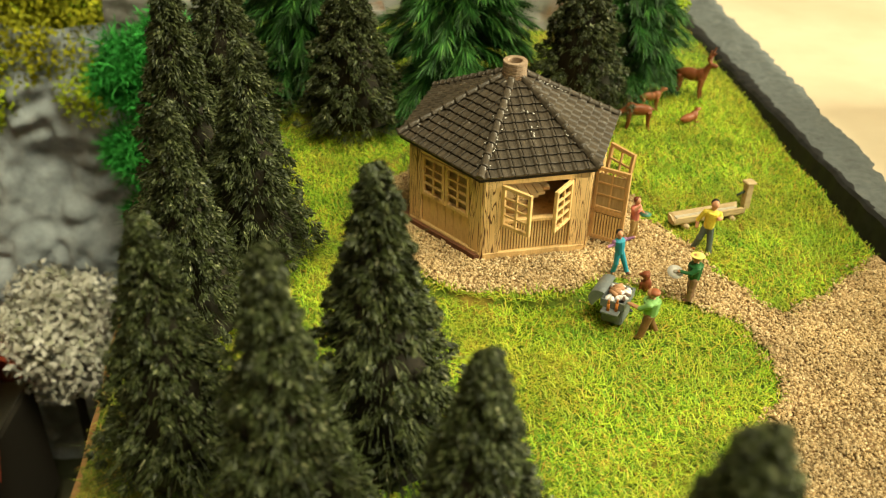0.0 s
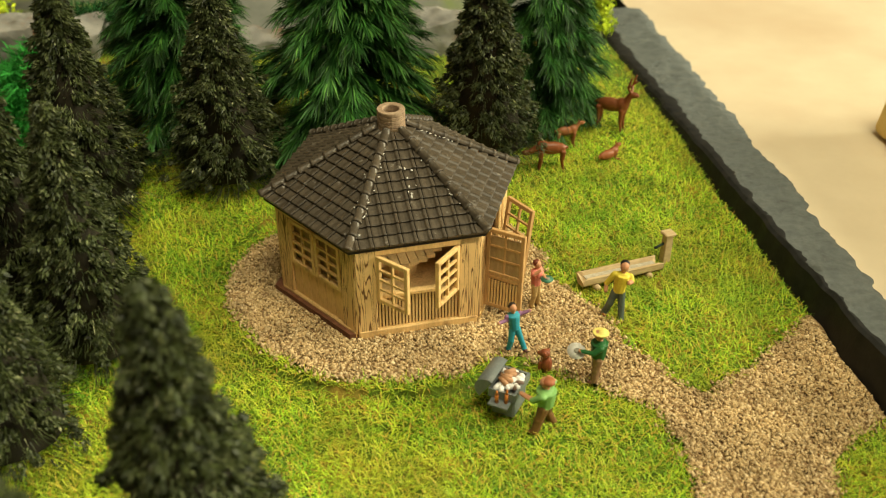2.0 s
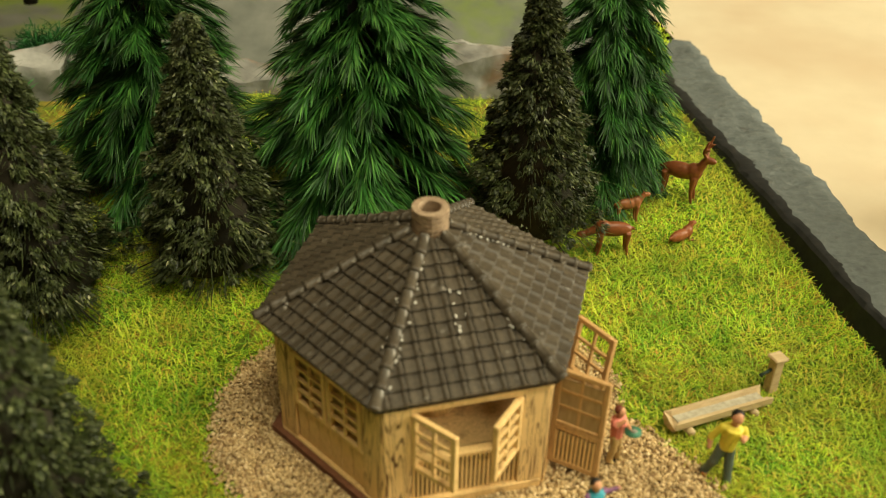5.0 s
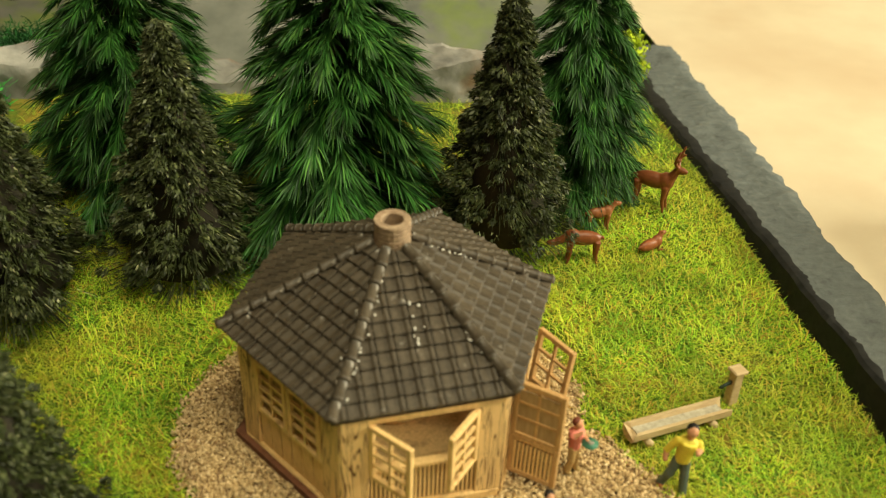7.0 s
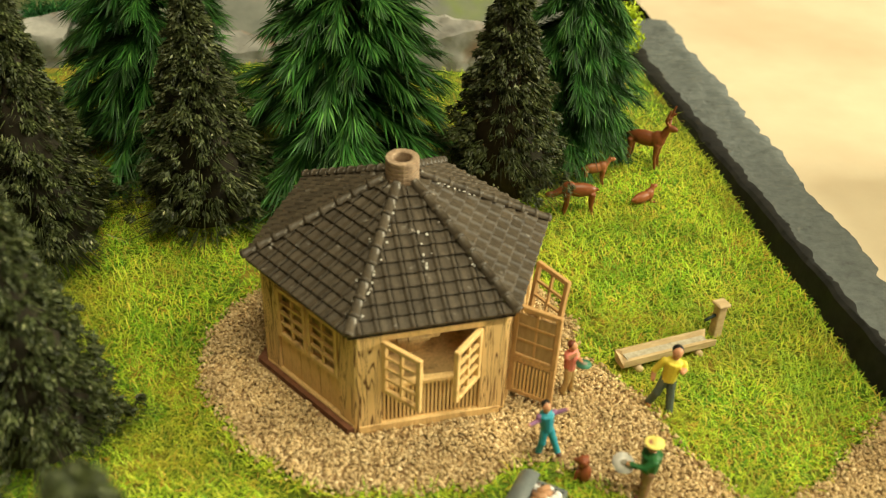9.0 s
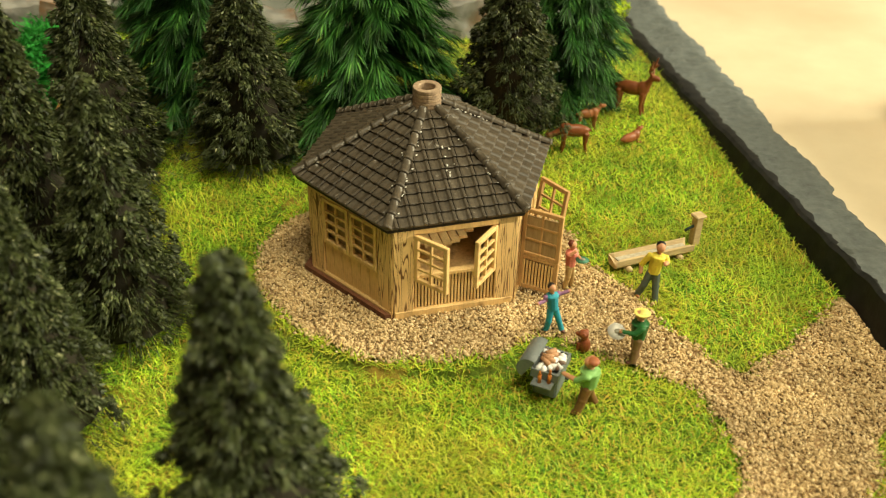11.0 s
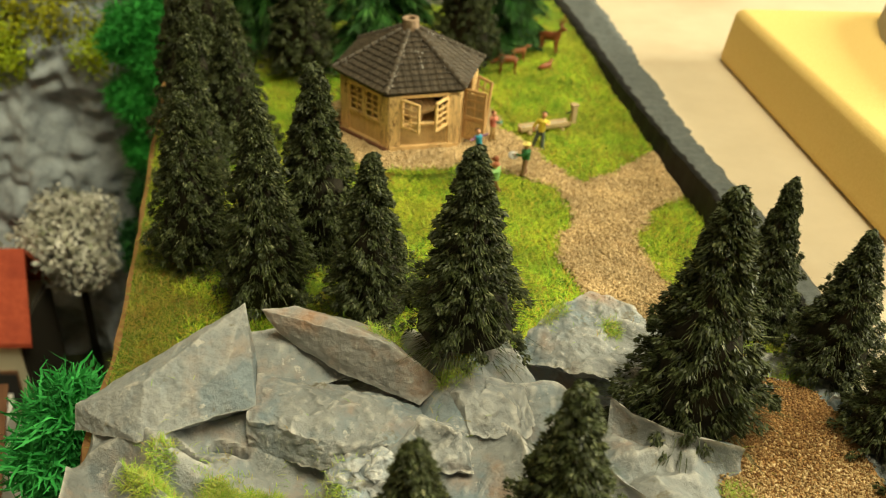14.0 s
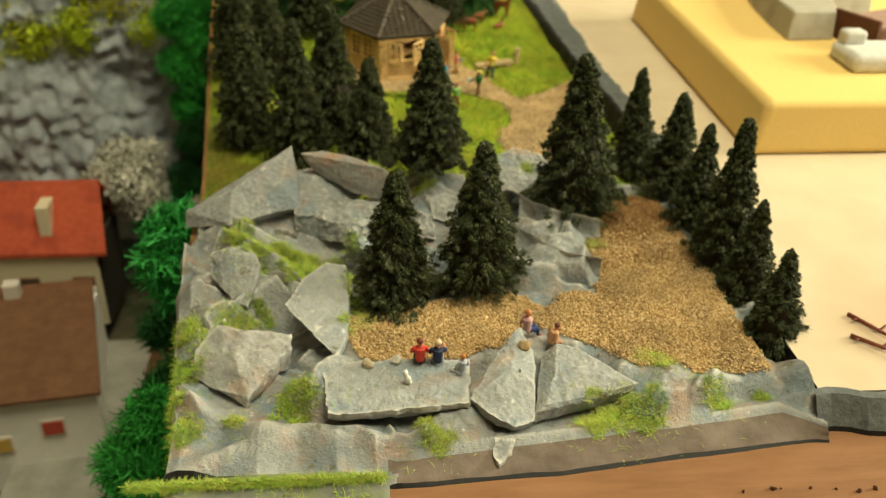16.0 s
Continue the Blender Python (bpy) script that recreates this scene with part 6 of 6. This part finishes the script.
def bush_tree(name, label, x, y, z, r, height, material, seed, count=2600, leaf=0.0035, group="", category="bush"):
    rr = random.Random(seed)
    blobs = []
    for i in range(30):
        a, u = rr.uniform(0, 6.28), rr.uniform(-1, 1)
        q = rr.uniform(0.3, 0.75)
        blobs.append((math.cos(a) * q * r * math.sqrt(1 - u * u), math.sin(a) * q * r * math.sqrt(1 - u * u), u * q * height, r * rr.uniform(0.3, 0.48)))
    t = thing(name, pose(x, y, z), label, category, group)
    put("foliage", (lichen_cloud if material in (VIVID, MINT, MOSS) else leaf_cloud)(blobs, count, leaf, seed), material, t)
    b = bmesh.new()
    foot = -0.235 - z if z < 0.0 else -height * 1.05 - 0.01
    tube(b, (0, 0, foot), (0, 0, height * 0.4), r * 0.09, r * 0.05, 7)
    for i in range(5):
        tube(b, (0, 0, -height * 0.2 * i / 4), (math.cos(i * 1.3) * r * 0.6, math.sin(i * 1.3) * r * 0.6, height * 0.3), r * 0.05, r * 0.02, 6)
    put("stem", b, BARK, t)
    return t


BLOSSOM = strands("white_blossom", [(0.46, 0.46, 0.36), (0.6, 0.59, 0.51), (0.72, 0.71, 0.63), (0.3, 0.32, 0.21)], rough=0.9)
LIME = strands("yellow_green_foam", [(0.22, 0.32, 0.012), (0.39, 0.51, 0.02), (0.5, 0.6, 0.03), (0.3, 0.42, 0.015)], rough=0.9)
OLIVE = strands("olive_yellow_foam", [(0.18, 0.2, 0.01), (0.33, 0.34, 0.012), (0.42, 0.42, 0.015), (0.26, 0.28, 0.012)], rough=0.9)
VIVID = strands("vivid_green_foam", [(0.01, 0.14, 0.015), (0.03, 0.3, 0.035), (0.06, 0.42, 0.06), (0.015, 0.2, 0.025)], rough=0.8)
MINT = strands("mint_green_foam", [(0.015, 0.18, 0.03), (0.035, 0.34, 0.06), (0.07, 0.48, 0.1), (0.02, 0.25, 0.04)], rough=0.8)
MOSS = strands("dark_green_foam", [(0.006, 0.045, 0.01), (0.013, 0.085, 0.018), (0.028, 0.14, 0.028), (0.009, 0.06, 0.012)], rough=0.9)

bush_tree("blossom_tree", "round white blossoming model tree", -0.1716, 0.3622, -0.1273, 0.035, 0.035, BLOSSOM, 41, 9500, 0.0046, "blossom trees", "tree")
bush_tree("blossom_tree", "smaller white blossoming model tree beside the block", -0.112, 0.335, -0.15, 0.018, 0.02, BLOSSOM, 42, 3600, 0.0046, "blossom trees", "tree")
for i, (x, y, z, r) in enumerate([(-0.113, 0.405, 0.004, 0.016), (-0.128, 0.4, -0.008, 0.017), (-0.117, 0.4, -0.026, 0.017), (-0.129, 0.396, -0.044, 0.016), (-0.116, 0.398, -0.06, 0.015), (-0.127, 0.395, -0.078, 0.012)]):
    bush_tree("shrub", "vivid green model shrub on the cliff's edge", x, y, z, r, r * 1.15, VIVID, 50 + i, 6500, 0.007, "vivid green shrubs")
for i, (x, y, z, r) in enumerate([(-0.08, 0.083, -0.02, 0.0085), (-0.0845, 0.077, -0.033, 0.0105), (-0.0785, 0.077, -0.045, 0.0085)]):
    bush_tree("shrub", "vivid green lichen shrub against the rock side", x, y, z, r, r * 1.2, MINT, 60 + i, 1500, 0.0105, "vivid green shrubs")
for i, (x, y, z, r) in enumerate([(-0.084, 0.015, -0.078, 0.015), (-0.09, 0.0, -0.095, 0.018), (-0.1, 0.02, -0.103, 0.015)]):
    bush_tree("shrub", "bright green lichen shrub at the foot of the rock", x, y, z, r, r, VIVID, 90 + i, 5200, 0.006, "vivid green shrubs")
for i, (x, y, z, r) in enumerate([(-0.083, 0.042, -0.082, 0.014), (-0.1, 0.13, -0.11, 0.016), (-0.1, 0.17, -0.13, 0.018), (-0.122, 0.388, -0.105, 0.019), (-0.128, 0.38, -0.14, 0.021), (-0.118, 0.375, -0.175, 0.021)]):
    bush_tree("shrub", "dark green lichen shrub at the foot of the rock", x, y, z, r, r, MOSS, 70 + i, 6000, 0.007, "dark green shrubs")
for i in range(30):
    x = -0.335 + 0.0125 * (i % 15) + 0.006 * math.sin(i * 2.3)
    bush_tree("bush", "yellow-green foam bush above the cliff", x, (0.452 if i < 15 else 0.472) + 0.012 * math.sin(i * 1.7), (-0.02 - 0.05 * max(0, (-0.2 - x) / 0.13) if i < 15 else 0.012 - 0.045 * max(0, (-0.2 - x) / 0.13)) + 0.007 * math.cos(i * 2.9), 0.028, 0.023, OLIVE if i % 2 else LIME, 80 + i, 2600, 0.0034, "yellow-green bushes")


def cliff():
    xs, ts = np.linspace(-0.5, -0.118, 190), np.linspace(0, 1, 110)
    gx, gt = np.meshgrid(xs, ts)
    y = 0.455 - 0.07 * gt ** 0.8
    z = 0.0 - 0.236 * gt
    bumpy = 0.010 * (1 - np.abs(wobble(gx, z, 0.035, 21)) * 2) + 0.008 * np.abs(wobble(gx, z, 0.013, 22)) + 0.003 * wobble(gx, z, 0.006, 24)
    v = np.stack([gx, y - bumpy, z], -1).reshape(-1, 3)
    n = len(xs)
    f = [(j * n + i, (j + 1) * n + i, (j + 1) * n + i + 1, j * n + i + 1) for j in range(len(ts) - 1) for i in range(n - 1)]
    m = surface("grey_cliff_rock", (0.19, 0.215, 0.23), (0.42, 0.47, 0.5), scale=70, rough=0.85, bump=0.7, depth=0.003, detail=7)
    tagged(put("cliff", as_mesh(v, f, smooth=True), m), "grey craggy model cliff above the low ground", "cliff", kind="structure")
    back = bmesh.new()
    xs2, ys2 = np.linspace(-0.9, 1.0, 60), np.linspace(0.425, 1.1, 30)
    rows = [[back.verts.new((x, y if x > -0.11 else max(y, 0.466), float(0.006 + 0.03 * np.clip((y - 0.43) / 0.06, 0, 1) + 0.003 * wobble(x, y, 0.05, 23)) - 0.05 * float(np.clip((-0.105 - x) / 0.01, 0, 1)))) for x in xs2 if x < 0.145 or y > 2] for y in ys2]
    for a, b in zip(rows, rows[1:]):
        for i in range(len(a) - 1):
            back.faces.new((a[i], a[i + 1], b[i + 1], b[i])).smooth = True
    m2 = surface("far_terrain", (0.08, 0.09, 0.075), (0.2, 0.2, 0.175), scale=25, rough=0.9, patch=(0.16, 0.22, 0.03), patch_scale=18, patch_amount=0.5)
    tagged(put("far_terrain", back, m2), "grey and green far terrain of the layout", "terrain", kind="structure")


cliff()
far = random.Random(5)
for i in range(9):
    x, y, z = -0.125 + 0.026 * i + far.uniform(-0.003, 0.003), 0.417 + far.uniform(0, 0.012), 0.006
    w, h = far.uniform(0.012, 0.019), far.uniform(0.012, 0.022)
    boulder([(x + sx * w * far.uniform(0.7, 1.1), y + sy * 0.008, z + (h * far.uniform(0.7, 1.1) if sz else -0.006)) for sx in (-1, 1) for sy in (-1, 1) for sz in (0, 1)],
            "grey-white rock behind the meadow, brown stained", 200 + i, 0.0012, 2, FAR_ROCK)
bush_tree("bush", "yellow-green foam bush behind the firs", -0.125, 0.5, 0.052, 0.033, 0.02, LIME, 110, 4000, 0.0036, "yellow-green bushes")
# added dark bushes that stand in for shaded grass at the meadow's end
for i in range(4):
    x = -0.1 + 0.012 * i
    bush_tree("bush", "dark green low bush added in place of shaded grass behind the meadow", x, 0.428 + 0.006 * math.sin(i * 2.1), float(ground_z(x, 0.428)) + 0.009, 0.012 + 0.002 * math.cos(i * 1.3), 0.011, MOSS, 130 + i, 2200, 0.0045, "dark low bushes")
bush_tree("bush", "small olive bush at the edging's far end", 0.126, 0.425, 0.024, 0.009, 0.012, LIME, 111, 700, 0.0026, "yellow-green bushes")


def gable_house():
    t = thing("red_roofed_house", pose(-0.288, 0.325, -0.219), "cream model house with a red pitched roof", "house")
    wallm, roofm = paint((0.76, 0.7, 0.5), 0.8), surface("red_roof", (0.42, 0.07, 0.03), (0.55, 0.11, 0.05), scale=300, rough=0.7, bump=0.3, patch=(0.36, 0.06, 0.03), patch_scale=50)
    for name, b in (("front_wall", (-0.11, 0.099, -0.032, -0.029, 0, 0.069)), ("back_wall", (-0.11, 0.098, 0.025, 0.028, 0, 0.069)), ("side_wall", (-0.11, -0.107, -0.029, 0.025, 0, 0.069))):
        put(name, boxed(*b, 0.0003), wallm, t)
    # the gable side's shade is painted: near black beside the cream walls
    put("gable_wall", boxed(0.098, 0.101, -0.029, 0.025, 0, 0.069), paint((0.035, 0.03, 0.02), 0.9), t, "gable wall with its shade in the dark brown colour")
    for name, y0, y1 in (("front_roof", -0.035, -0.002), ("back_roof", 0.031, -0.002)):
        bm = bmesh.new()
        pts = [(-0.115, y0, 0.066), (0.108, y0, 0.066), (0.102, y1, 0.11), (-0.115, y1, 0.11)]
        a = [bm.verts.new(p) for p in pts]
        b = [bm.verts.new((p[0], p[1], p[2] - 0.003)) for p in pts]
        bm.faces.new(a)
        bm.faces.new(b[::-1])
        for i in range(4):
            bm.faces.new((a[i], b[i], b[(i + 1) % 4], a[(i + 1) % 4]))
        put(name, bm, roofm, t)
    put("chimney", boxed(0.0605, 0.0695, -0.027, -0.008, 0.076, 0.1, 0.0006), paint((0.78, 0.7, 0.5)), t, "cream chimney")
    for x in (-0.06, -0.01, 0.04, 0.08):
        w = put("window", boxed(x, x + 0.014, -0.0336, -0.0326, 0.02, 0.042), paint((0.05, 0.05, 0.05), 0.2), t)
        put("frame", boxed(x - 0.001, x + 0.015, -0.033, -0.032, 0.018, 0.044), paint((0.2, 0.1, 0.05)), w)


gable_house()


def brown_house():
    t = thing("brown_roofed_house", pose(-0.1545, 0.142, -0.232, 0, 0, 8), "white model house with a flat brown roof", "house")
    white = surface("white_plaster", (0.76, 0.75, 0.7), (0.83, 0.82, 0.78), scale=150, rough=0.8)
    for name, b in (("front_wall", (-0.16, 0.0, 0.0, 0.003, 0.0, 0.07)), ("side_wall", (-0.012, -0.009, 0.003, 0.11, 0.0, 0.07)), ("back_wall", (-0.16, -0.009, 0.11, 0.113, 0.0, 0.074)), ("side_wall", (-0.16, -0.157, 0.003, 0.11, 0.0, 0.07))):
        put(name, boxed(*b), white, t)
    bm = bmesh.new()
    pts = [(-0.165, -0.004, 0.071), (0.004, -0.004, 0.071), (-0.011, 0.116, 0.079), (-0.165, 0.116, 0.079)]
    a = [bm.verts.new(p) for p in pts]
    b = [bm.verts.new((p[0], p[1], p[2] - 0.002)) for p in pts]
    bm.faces.new(a)
    bm.faces.new(b[::-1])
    for i in range(4):
        bm.faces.new((a[i], b[i], b[(i + 1) % 4], a[(i + 1) % 4]))
    put("roof", bm, surface("brown_card", (0.12, 0.055, 0.028), (0.18, 0.09, 0.045), scale=90, rough=0.8), t)
    put("vent", boxed(-0.066, -0.056, 0.1, 0.109, 0.076, 0.088), paint((0.7, 0.67, 0.6)), t, "small white roof vent")
    for x, z, c in ((-0.0345, 0.04, (0.5, 0.08, 0.05)), (-0.0265, 0.006, (0.5, 0.08, 0.05)), (-0.066, 0.031, (0.6, 0.4, 0.1)), (-0.058, 0.002, (0.6, 0.4, 0.1)), (-0.1, 0.03, (0.5, 0.08, 0.05))):
        w = put("window", boxed(x, x + 0.014, -0.0012, 0.0002, z, z + 0.012), paint((0.7, 0.66, 0.58)), t)
        put("pane", boxed(x + 0.0012, x + 0.0128, -0.0018, -0.0006, z + 0.0012, z + 0.0108), paint(c), w)


brown_house()
yard = put("yard", boxed(-0.21, -0.11, 0.1, 0.262, -0.2352, -0.2125), surface("yard_paving", (0.22, 0.22, 0.19), (0.34, 0.33, 0.29), scale=60, rough=0.9))
tagged(yard, "grey paved yard between the model houses", "paving", kind="structure")
tagged(put("wooden_shed", boxed(-0.143, -0.112, 0.205, 0.262, -0.2125, -0.2, 0.0006), surface("shed_brown", (0.09, 0.045, 0.02), (0.15, 0.075, 0.035), scale=120)), "low brown wooden shed in the yard", "shed")


def front_ledge():
    bm = bmesh.new()
    xs = np.linspace(-0.055, 0.0155, 60)
    rows = []
    for x in xs:
        e = float(wobble(x, 0, 0.012, 33)) * 0.0012
        end = abs((x + 0.0165) / 0.033)
        y = -0.0968 - 0.0045 * min(end, 1.3) ** 4
        k = -0.0022 - 0.007 * max(end - 0.8, 0) - 0.12 * max(end - 0.93, 0) ** 1.5
        rows.append([bm.verts.new(p) for p in ((x, y + e * 0.4, -0.014), (x, y - 0.0006 + e * 0.4, k + e * 0.5), (x, y - 0.003, k - 0.0002 + e * 0.5), (x, y - 0.011, k - 0.0022 + e), (x, y - 0.022, -0.0075), (x, y - 0.027, -0.02))])
    for a, b in zip(rows, rows[1:]):
        for i in range(5):
            bm.faces.new((a[i], b[i], b[i + 1], a[i + 1])).smooth = True
    # grey with moss patches, its base darkened to hold the ledge's shadow
    tagged(put("front_ledge", bm, surface("shaded_mossy_ledge", (0.11, 0.12, 0.095), (0.22, 0.23, 0.19), scale=140, rough=0.85, bump=0.6, depth=0.0008, patch=(0.15, 0.19, 0.05), patch_scale=70, patch_amount=0.4, detail=7)), "low grey rock ledge with a mossy rim in front", "rock ledge", kind="structure")


front_ledge()


def crumb(x, y, size, label):
    bm = bmesh.new()
    bmesh.ops.create_icosphere(bm, subdivisions=1, radius=size)
    for v in bm.verts:
        v.co += noise.noise_vector(v.co * 900 + Vector((x * 700, y * 700, 0))) * size * 0.8
    ob = put("crumb", bm, paint((0.09, 0.04, 0.02), 0.9))
    ob.matrix_basis = pose(x, y, -0.009 + size * 0.6)
    tagged(ob, label, "crumb", "crumbs on the tabletop")


crumbs = random.Random(17)
for i in range(26):
    crumb(crumbs.uniform(0.03, 0.17), -0.105 - abs(crumbs.gauss(0, 0.012)), crumbs.uniform(0.0003, 0.0008), "dark crumb lying on the brown tabletop")

# ---------------------------------------------------------------- flock and gravel
def meadow_grass():
    n = 270000
    x, y = rng.uniform(-0.09, 0.155, n), rng.uniform(0.05, 0.42, n)
    keep = (x > block_left(y) + 0.0005) & (x < edge_in(y) - 0.0002) & ~on_gravel(x, y) & (np.hypot(x - HUT[0], y - HUT[1]) > 0.036)
    keep &= rng.uniform(0, 1, n) < np.interp(y, [0.33, 0.36, 0.39], [1.0, 0.6, 0.2])
    keep &= ground_z(x, y) > -0.0105
    x, y = x[keep], y[keep]
    z = ground_z(x, y) + 0.0002
    # outer rim left of the spruces takes the darkened olive fibres
    rim = (x < block_left(y) + 0.02 + 0.008 * wobble(x, y, 0.012, 52) + rng.normal(0, 0.003, len(x))) & (y < 0.185)
    for part, material, label, seed in ((~rim, GRASS, "short yellow-green static grass fibres", 5), (rim, GRASS_OLIVE_SHADED, "olive brown grass, darkened as tree shade, along the block's outer rim", 15)):
        ob = put("grass", fibres(x[part], y[part], z[part], 0.0032, 0.00021, (0.5, 1.45), seed), material)
        tagged(ob, label, "grass", kind="stuff")


meadow_grass()


def terrace_bed():
    gx, gy = np.meshgrid(np.arange(-0.002, 0.156, 0.0012), np.arange(-0.066, 0.072, 0.0012))
    ok = inside(PLATEAU, gx + 0.002 * wobble(gx, gy, 0.006, 41), gy + 0.002 * wobble(gx, gy, 0.006, 42))
    z = np.maximum(rock_z(gx, gy), 0.0) + 0.0003
    n = gx.shape[1]
    used = sorted({k for j, i in zip(*np.nonzero(ok[:-1, :-1])) for k in (j * n + i, j * n + i + 1, (j + 1) * n + i + 1, (j + 1) * n + i)})
    at = {k: q for q, k in enumerate(used)}
    v = np.stack([gx, gy, z], -1).reshape(-1, 3)[used]
    f = [tuple(at[k] for k in (j * n + i, j * n + i + 1, (j + 1) * n + i + 1, (j + 1) * n + i)) for j, i in zip(*np.nonzero(ok[:-1, :-1]))]
    bed = surface("terrace_earth", (0.3, 0.16, 0.055), (0.46, 0.27, 0.1), scale=500, rough=0.95, bump=0.5)
    tagged(put("terrace", as_mesh(v, f, smooth=True), bed), "golden brown earth bed of the hill's terrace", "terrace", kind="structure")


terrace_bed()


def beyond_hex(x, y, middle):
    """Distance from the hut's middle, taken across its six walls."""
    far = np.zeros(np.shape(x))
    for k in range(6):
        a = radians(270 + 60 * k + 10.8)
        far = np.maximum(far, (x - middle[0]) * math.cos(a) + (y - middle[1]) * math.sin(a))
    return far


def path_gravel():
    n = 220000
    x, y = rng.uniform(-0.02, 0.155, n), rng.uniform(0.1, 0.305, n)
    sx, sy = x + rng.normal(0, 0.0011, n), y + rng.normal(0, 0.0011, n)
    keep = on_gravel(sx, sy) & (x < edge_in(y) - 0.0003) & (beyond_hex(x, y, HUT) > 0.0283) & (beyond_hex(x, y, (HUT[0] - 0.0019, HUT[1] + 0.0003)) > 0.0287)
    x, y = x[keep], y[keep]
    z = ground_z(x, y) + 0.0009 + rng.uniform(0, 0.0005, len(x)) + 0.0004 * wobble(x, y, 0.006, 46)
    tagged(put("path_gravel", grains(x, y, z, 0.00088, 8), GRAIN_BROWN), "tan and brown crushed gravel on the path", "gravel", kind="stuff")
    n = 140000
    x, y = rng.uniform(0.0, 0.155, n), rng.uniform(-0.065, 0.07, n)
    x, y = x + rng.normal(0, 0.0009, n), y + rng.normal(0, 0.0009, n)
    keep = inside(PLATEAU, x + 0.002 * wobble(x, y, 0.006, 41) + rng.normal(0, 0.0009, n), y + 0.002 * wobble(x, y, 0.006, 42) + rng.normal(0, 0.0009, n))
    x, y = x[keep], y[keep]
    z = np.maximum(rock_z(x, y), 0.0) + 0.0003 + rng.uniform(0, 0.0005, len(x))
    rust = y + 0.012 * wobble(x, y, 0.018, 44) + rng.normal(0, 0.011, len(x)) > 0.026
    tagged(put("hill_gravel", grains(x[~rust], y[~rust], z[~rust], 0.00085, 9), GRAIN_GOLD), "golden fine gravel on the hill's terrace", "gravel", kind="stuff")
    tagged(put("rusty_gravel", grains(x[rust], y[rust], z[rust], 0.00068, 10), GRAIN_RUST), "rusty brown fine scatter between the spruces", "gravel", kind="stuff")


path_gravel()


def tufts():
    """Grass tufts in the rock's cracks and on its ledges."""
    spots = [(0.0289, -0.0835, 0.007, 700), (-0.0154, -0.0652, 0.008, 800), (0.0847, -0.0775, 0.007, 650), (0.0991, -0.0765, 0.008, 700), (0.1285, -0.0705, 0.0045, 420), (0.1225, -0.071, 0.0035, 200),
             (0.1426, -0.0686, 0.0025, 150), (0.1085, -0.0545, 0.006, 420), (0.1091, 0.0235, 0.005, 380), (-0.0393, 0.0266, 0.006, 450), (-0.022, 0.021, 0.011, 1100), (-0.006, 0.024, 0.007, 500), (-0.012, 0.012, 0.008, 600), (-0.03, 0.014, 0.008, 500), (-0.017, 0.003, 0.007, 450), (-0.054, -0.045, 0.005, 350), (-0.055, -0.066, 0.004, 250), (0.005, 0.006, 0.006, 350), (-0.043, 0.031, 0.005, 260), (-0.034, 0.0275, 0.007, 600), (-0.027, 0.0255, 0.009, 900), (-0.016, 0.0155, 0.010, 900), (-0.018, 0.026, 0.010, 800), (-0.04, 0.036, 0.006, 350), (-0.012, 0.03, 0.007, 400), (0.013, 0.0, 0.006, 350), (0.006, -0.012, 0.006, 350), (-0.011, 0.004, 0.006, 420), (-0.004, 0.012, 0.005, 300),
             (-0.0555, -0.03, 0.006, 420), (-0.0545, -0.062, 0.006, 420), (-0.048, -0.075, 0.006, 350), (-0.0523, -0.052, 0.007, 600), (-0.049, -0.036, 0.006, 420), (-0.036, -0.0265, 0.008, 600), (0.0035, 0.0155, 0.005, 420), (0.0108, 0.0056, 0.006, 480), (-0.0288, -0.0141, 0.004, 350), (0.0025, -0.031, 0.004, 260),
             (0.0373, 0.0615, 0.006, 380), (0.0689, 0.0942, 0.007, 420), (0.0874, 0.0833, 0.003, 130), (0.144, 0.075, 0.006, 360), (0.125, 0.083, 0.008, 420), (0.02, 0.078, 0.008, 300), (-0.033, -0.072, 0.003, 120), (0.009, -0.0275, 0.005, 300)]
    xs, ys, zs = [], [], []
    for sx, sy, r, n in spots:
        for _ in range(int(n * 3.2)):
            a, q = random.uniform(0, 6.283), 1.45 * r * math.sqrt(random.random()) * (0.6 + 0.4 * random.random())
            x, y = sx + math.cos(a) * q, sy + math.sin(a) * q
            z = drop(x, y)
            if z > -0.05 and q < r * (0.85 + 0.6 * float(wobble(x, y, 0.0045, 36))):
                xs.append(x), ys.append(y), zs.append(z - 0.0002)
    for sx, sy, r, n in spots:
        for _ in range(int(n * 0.3)):
            x, y = sx + random.gauss(0, r * 1.15), sy + random.gauss(0, r * 1.15)
            z = drop(x, y)
            if z > -0.05 and wobble(x, y, 0.003, 37) > -0.1:
                xs.append(x), ys.append(y), zs.append(z - 0.0002)
    for _ in range(4200):
        x = random.uniform(-0.06, 0.0145)
        xs.append(x), ys.append(-0.1 - abs(random.gauss(0, 0.0009))), zs.append(-0.0027)
    for _ in range(2200):
        x = random.uniform(-0.06, 0.0145)
        if wobble(x, 0, 0.01, 35) > 0:
            xs.append(x), ys.append(random.uniform(-0.118, -0.101)), zs.append(-0.0042)
    ob = put("rock_tufts", fibres(np.array(xs), np.array(ys), np.array(zs), 0.003, 0.00017, (0.3, 1.45), 6), TUFT)
    tagged(ob, "yellow-green grass tufts growing in the rock", "grass tufts", kind="stuff")


tufts()
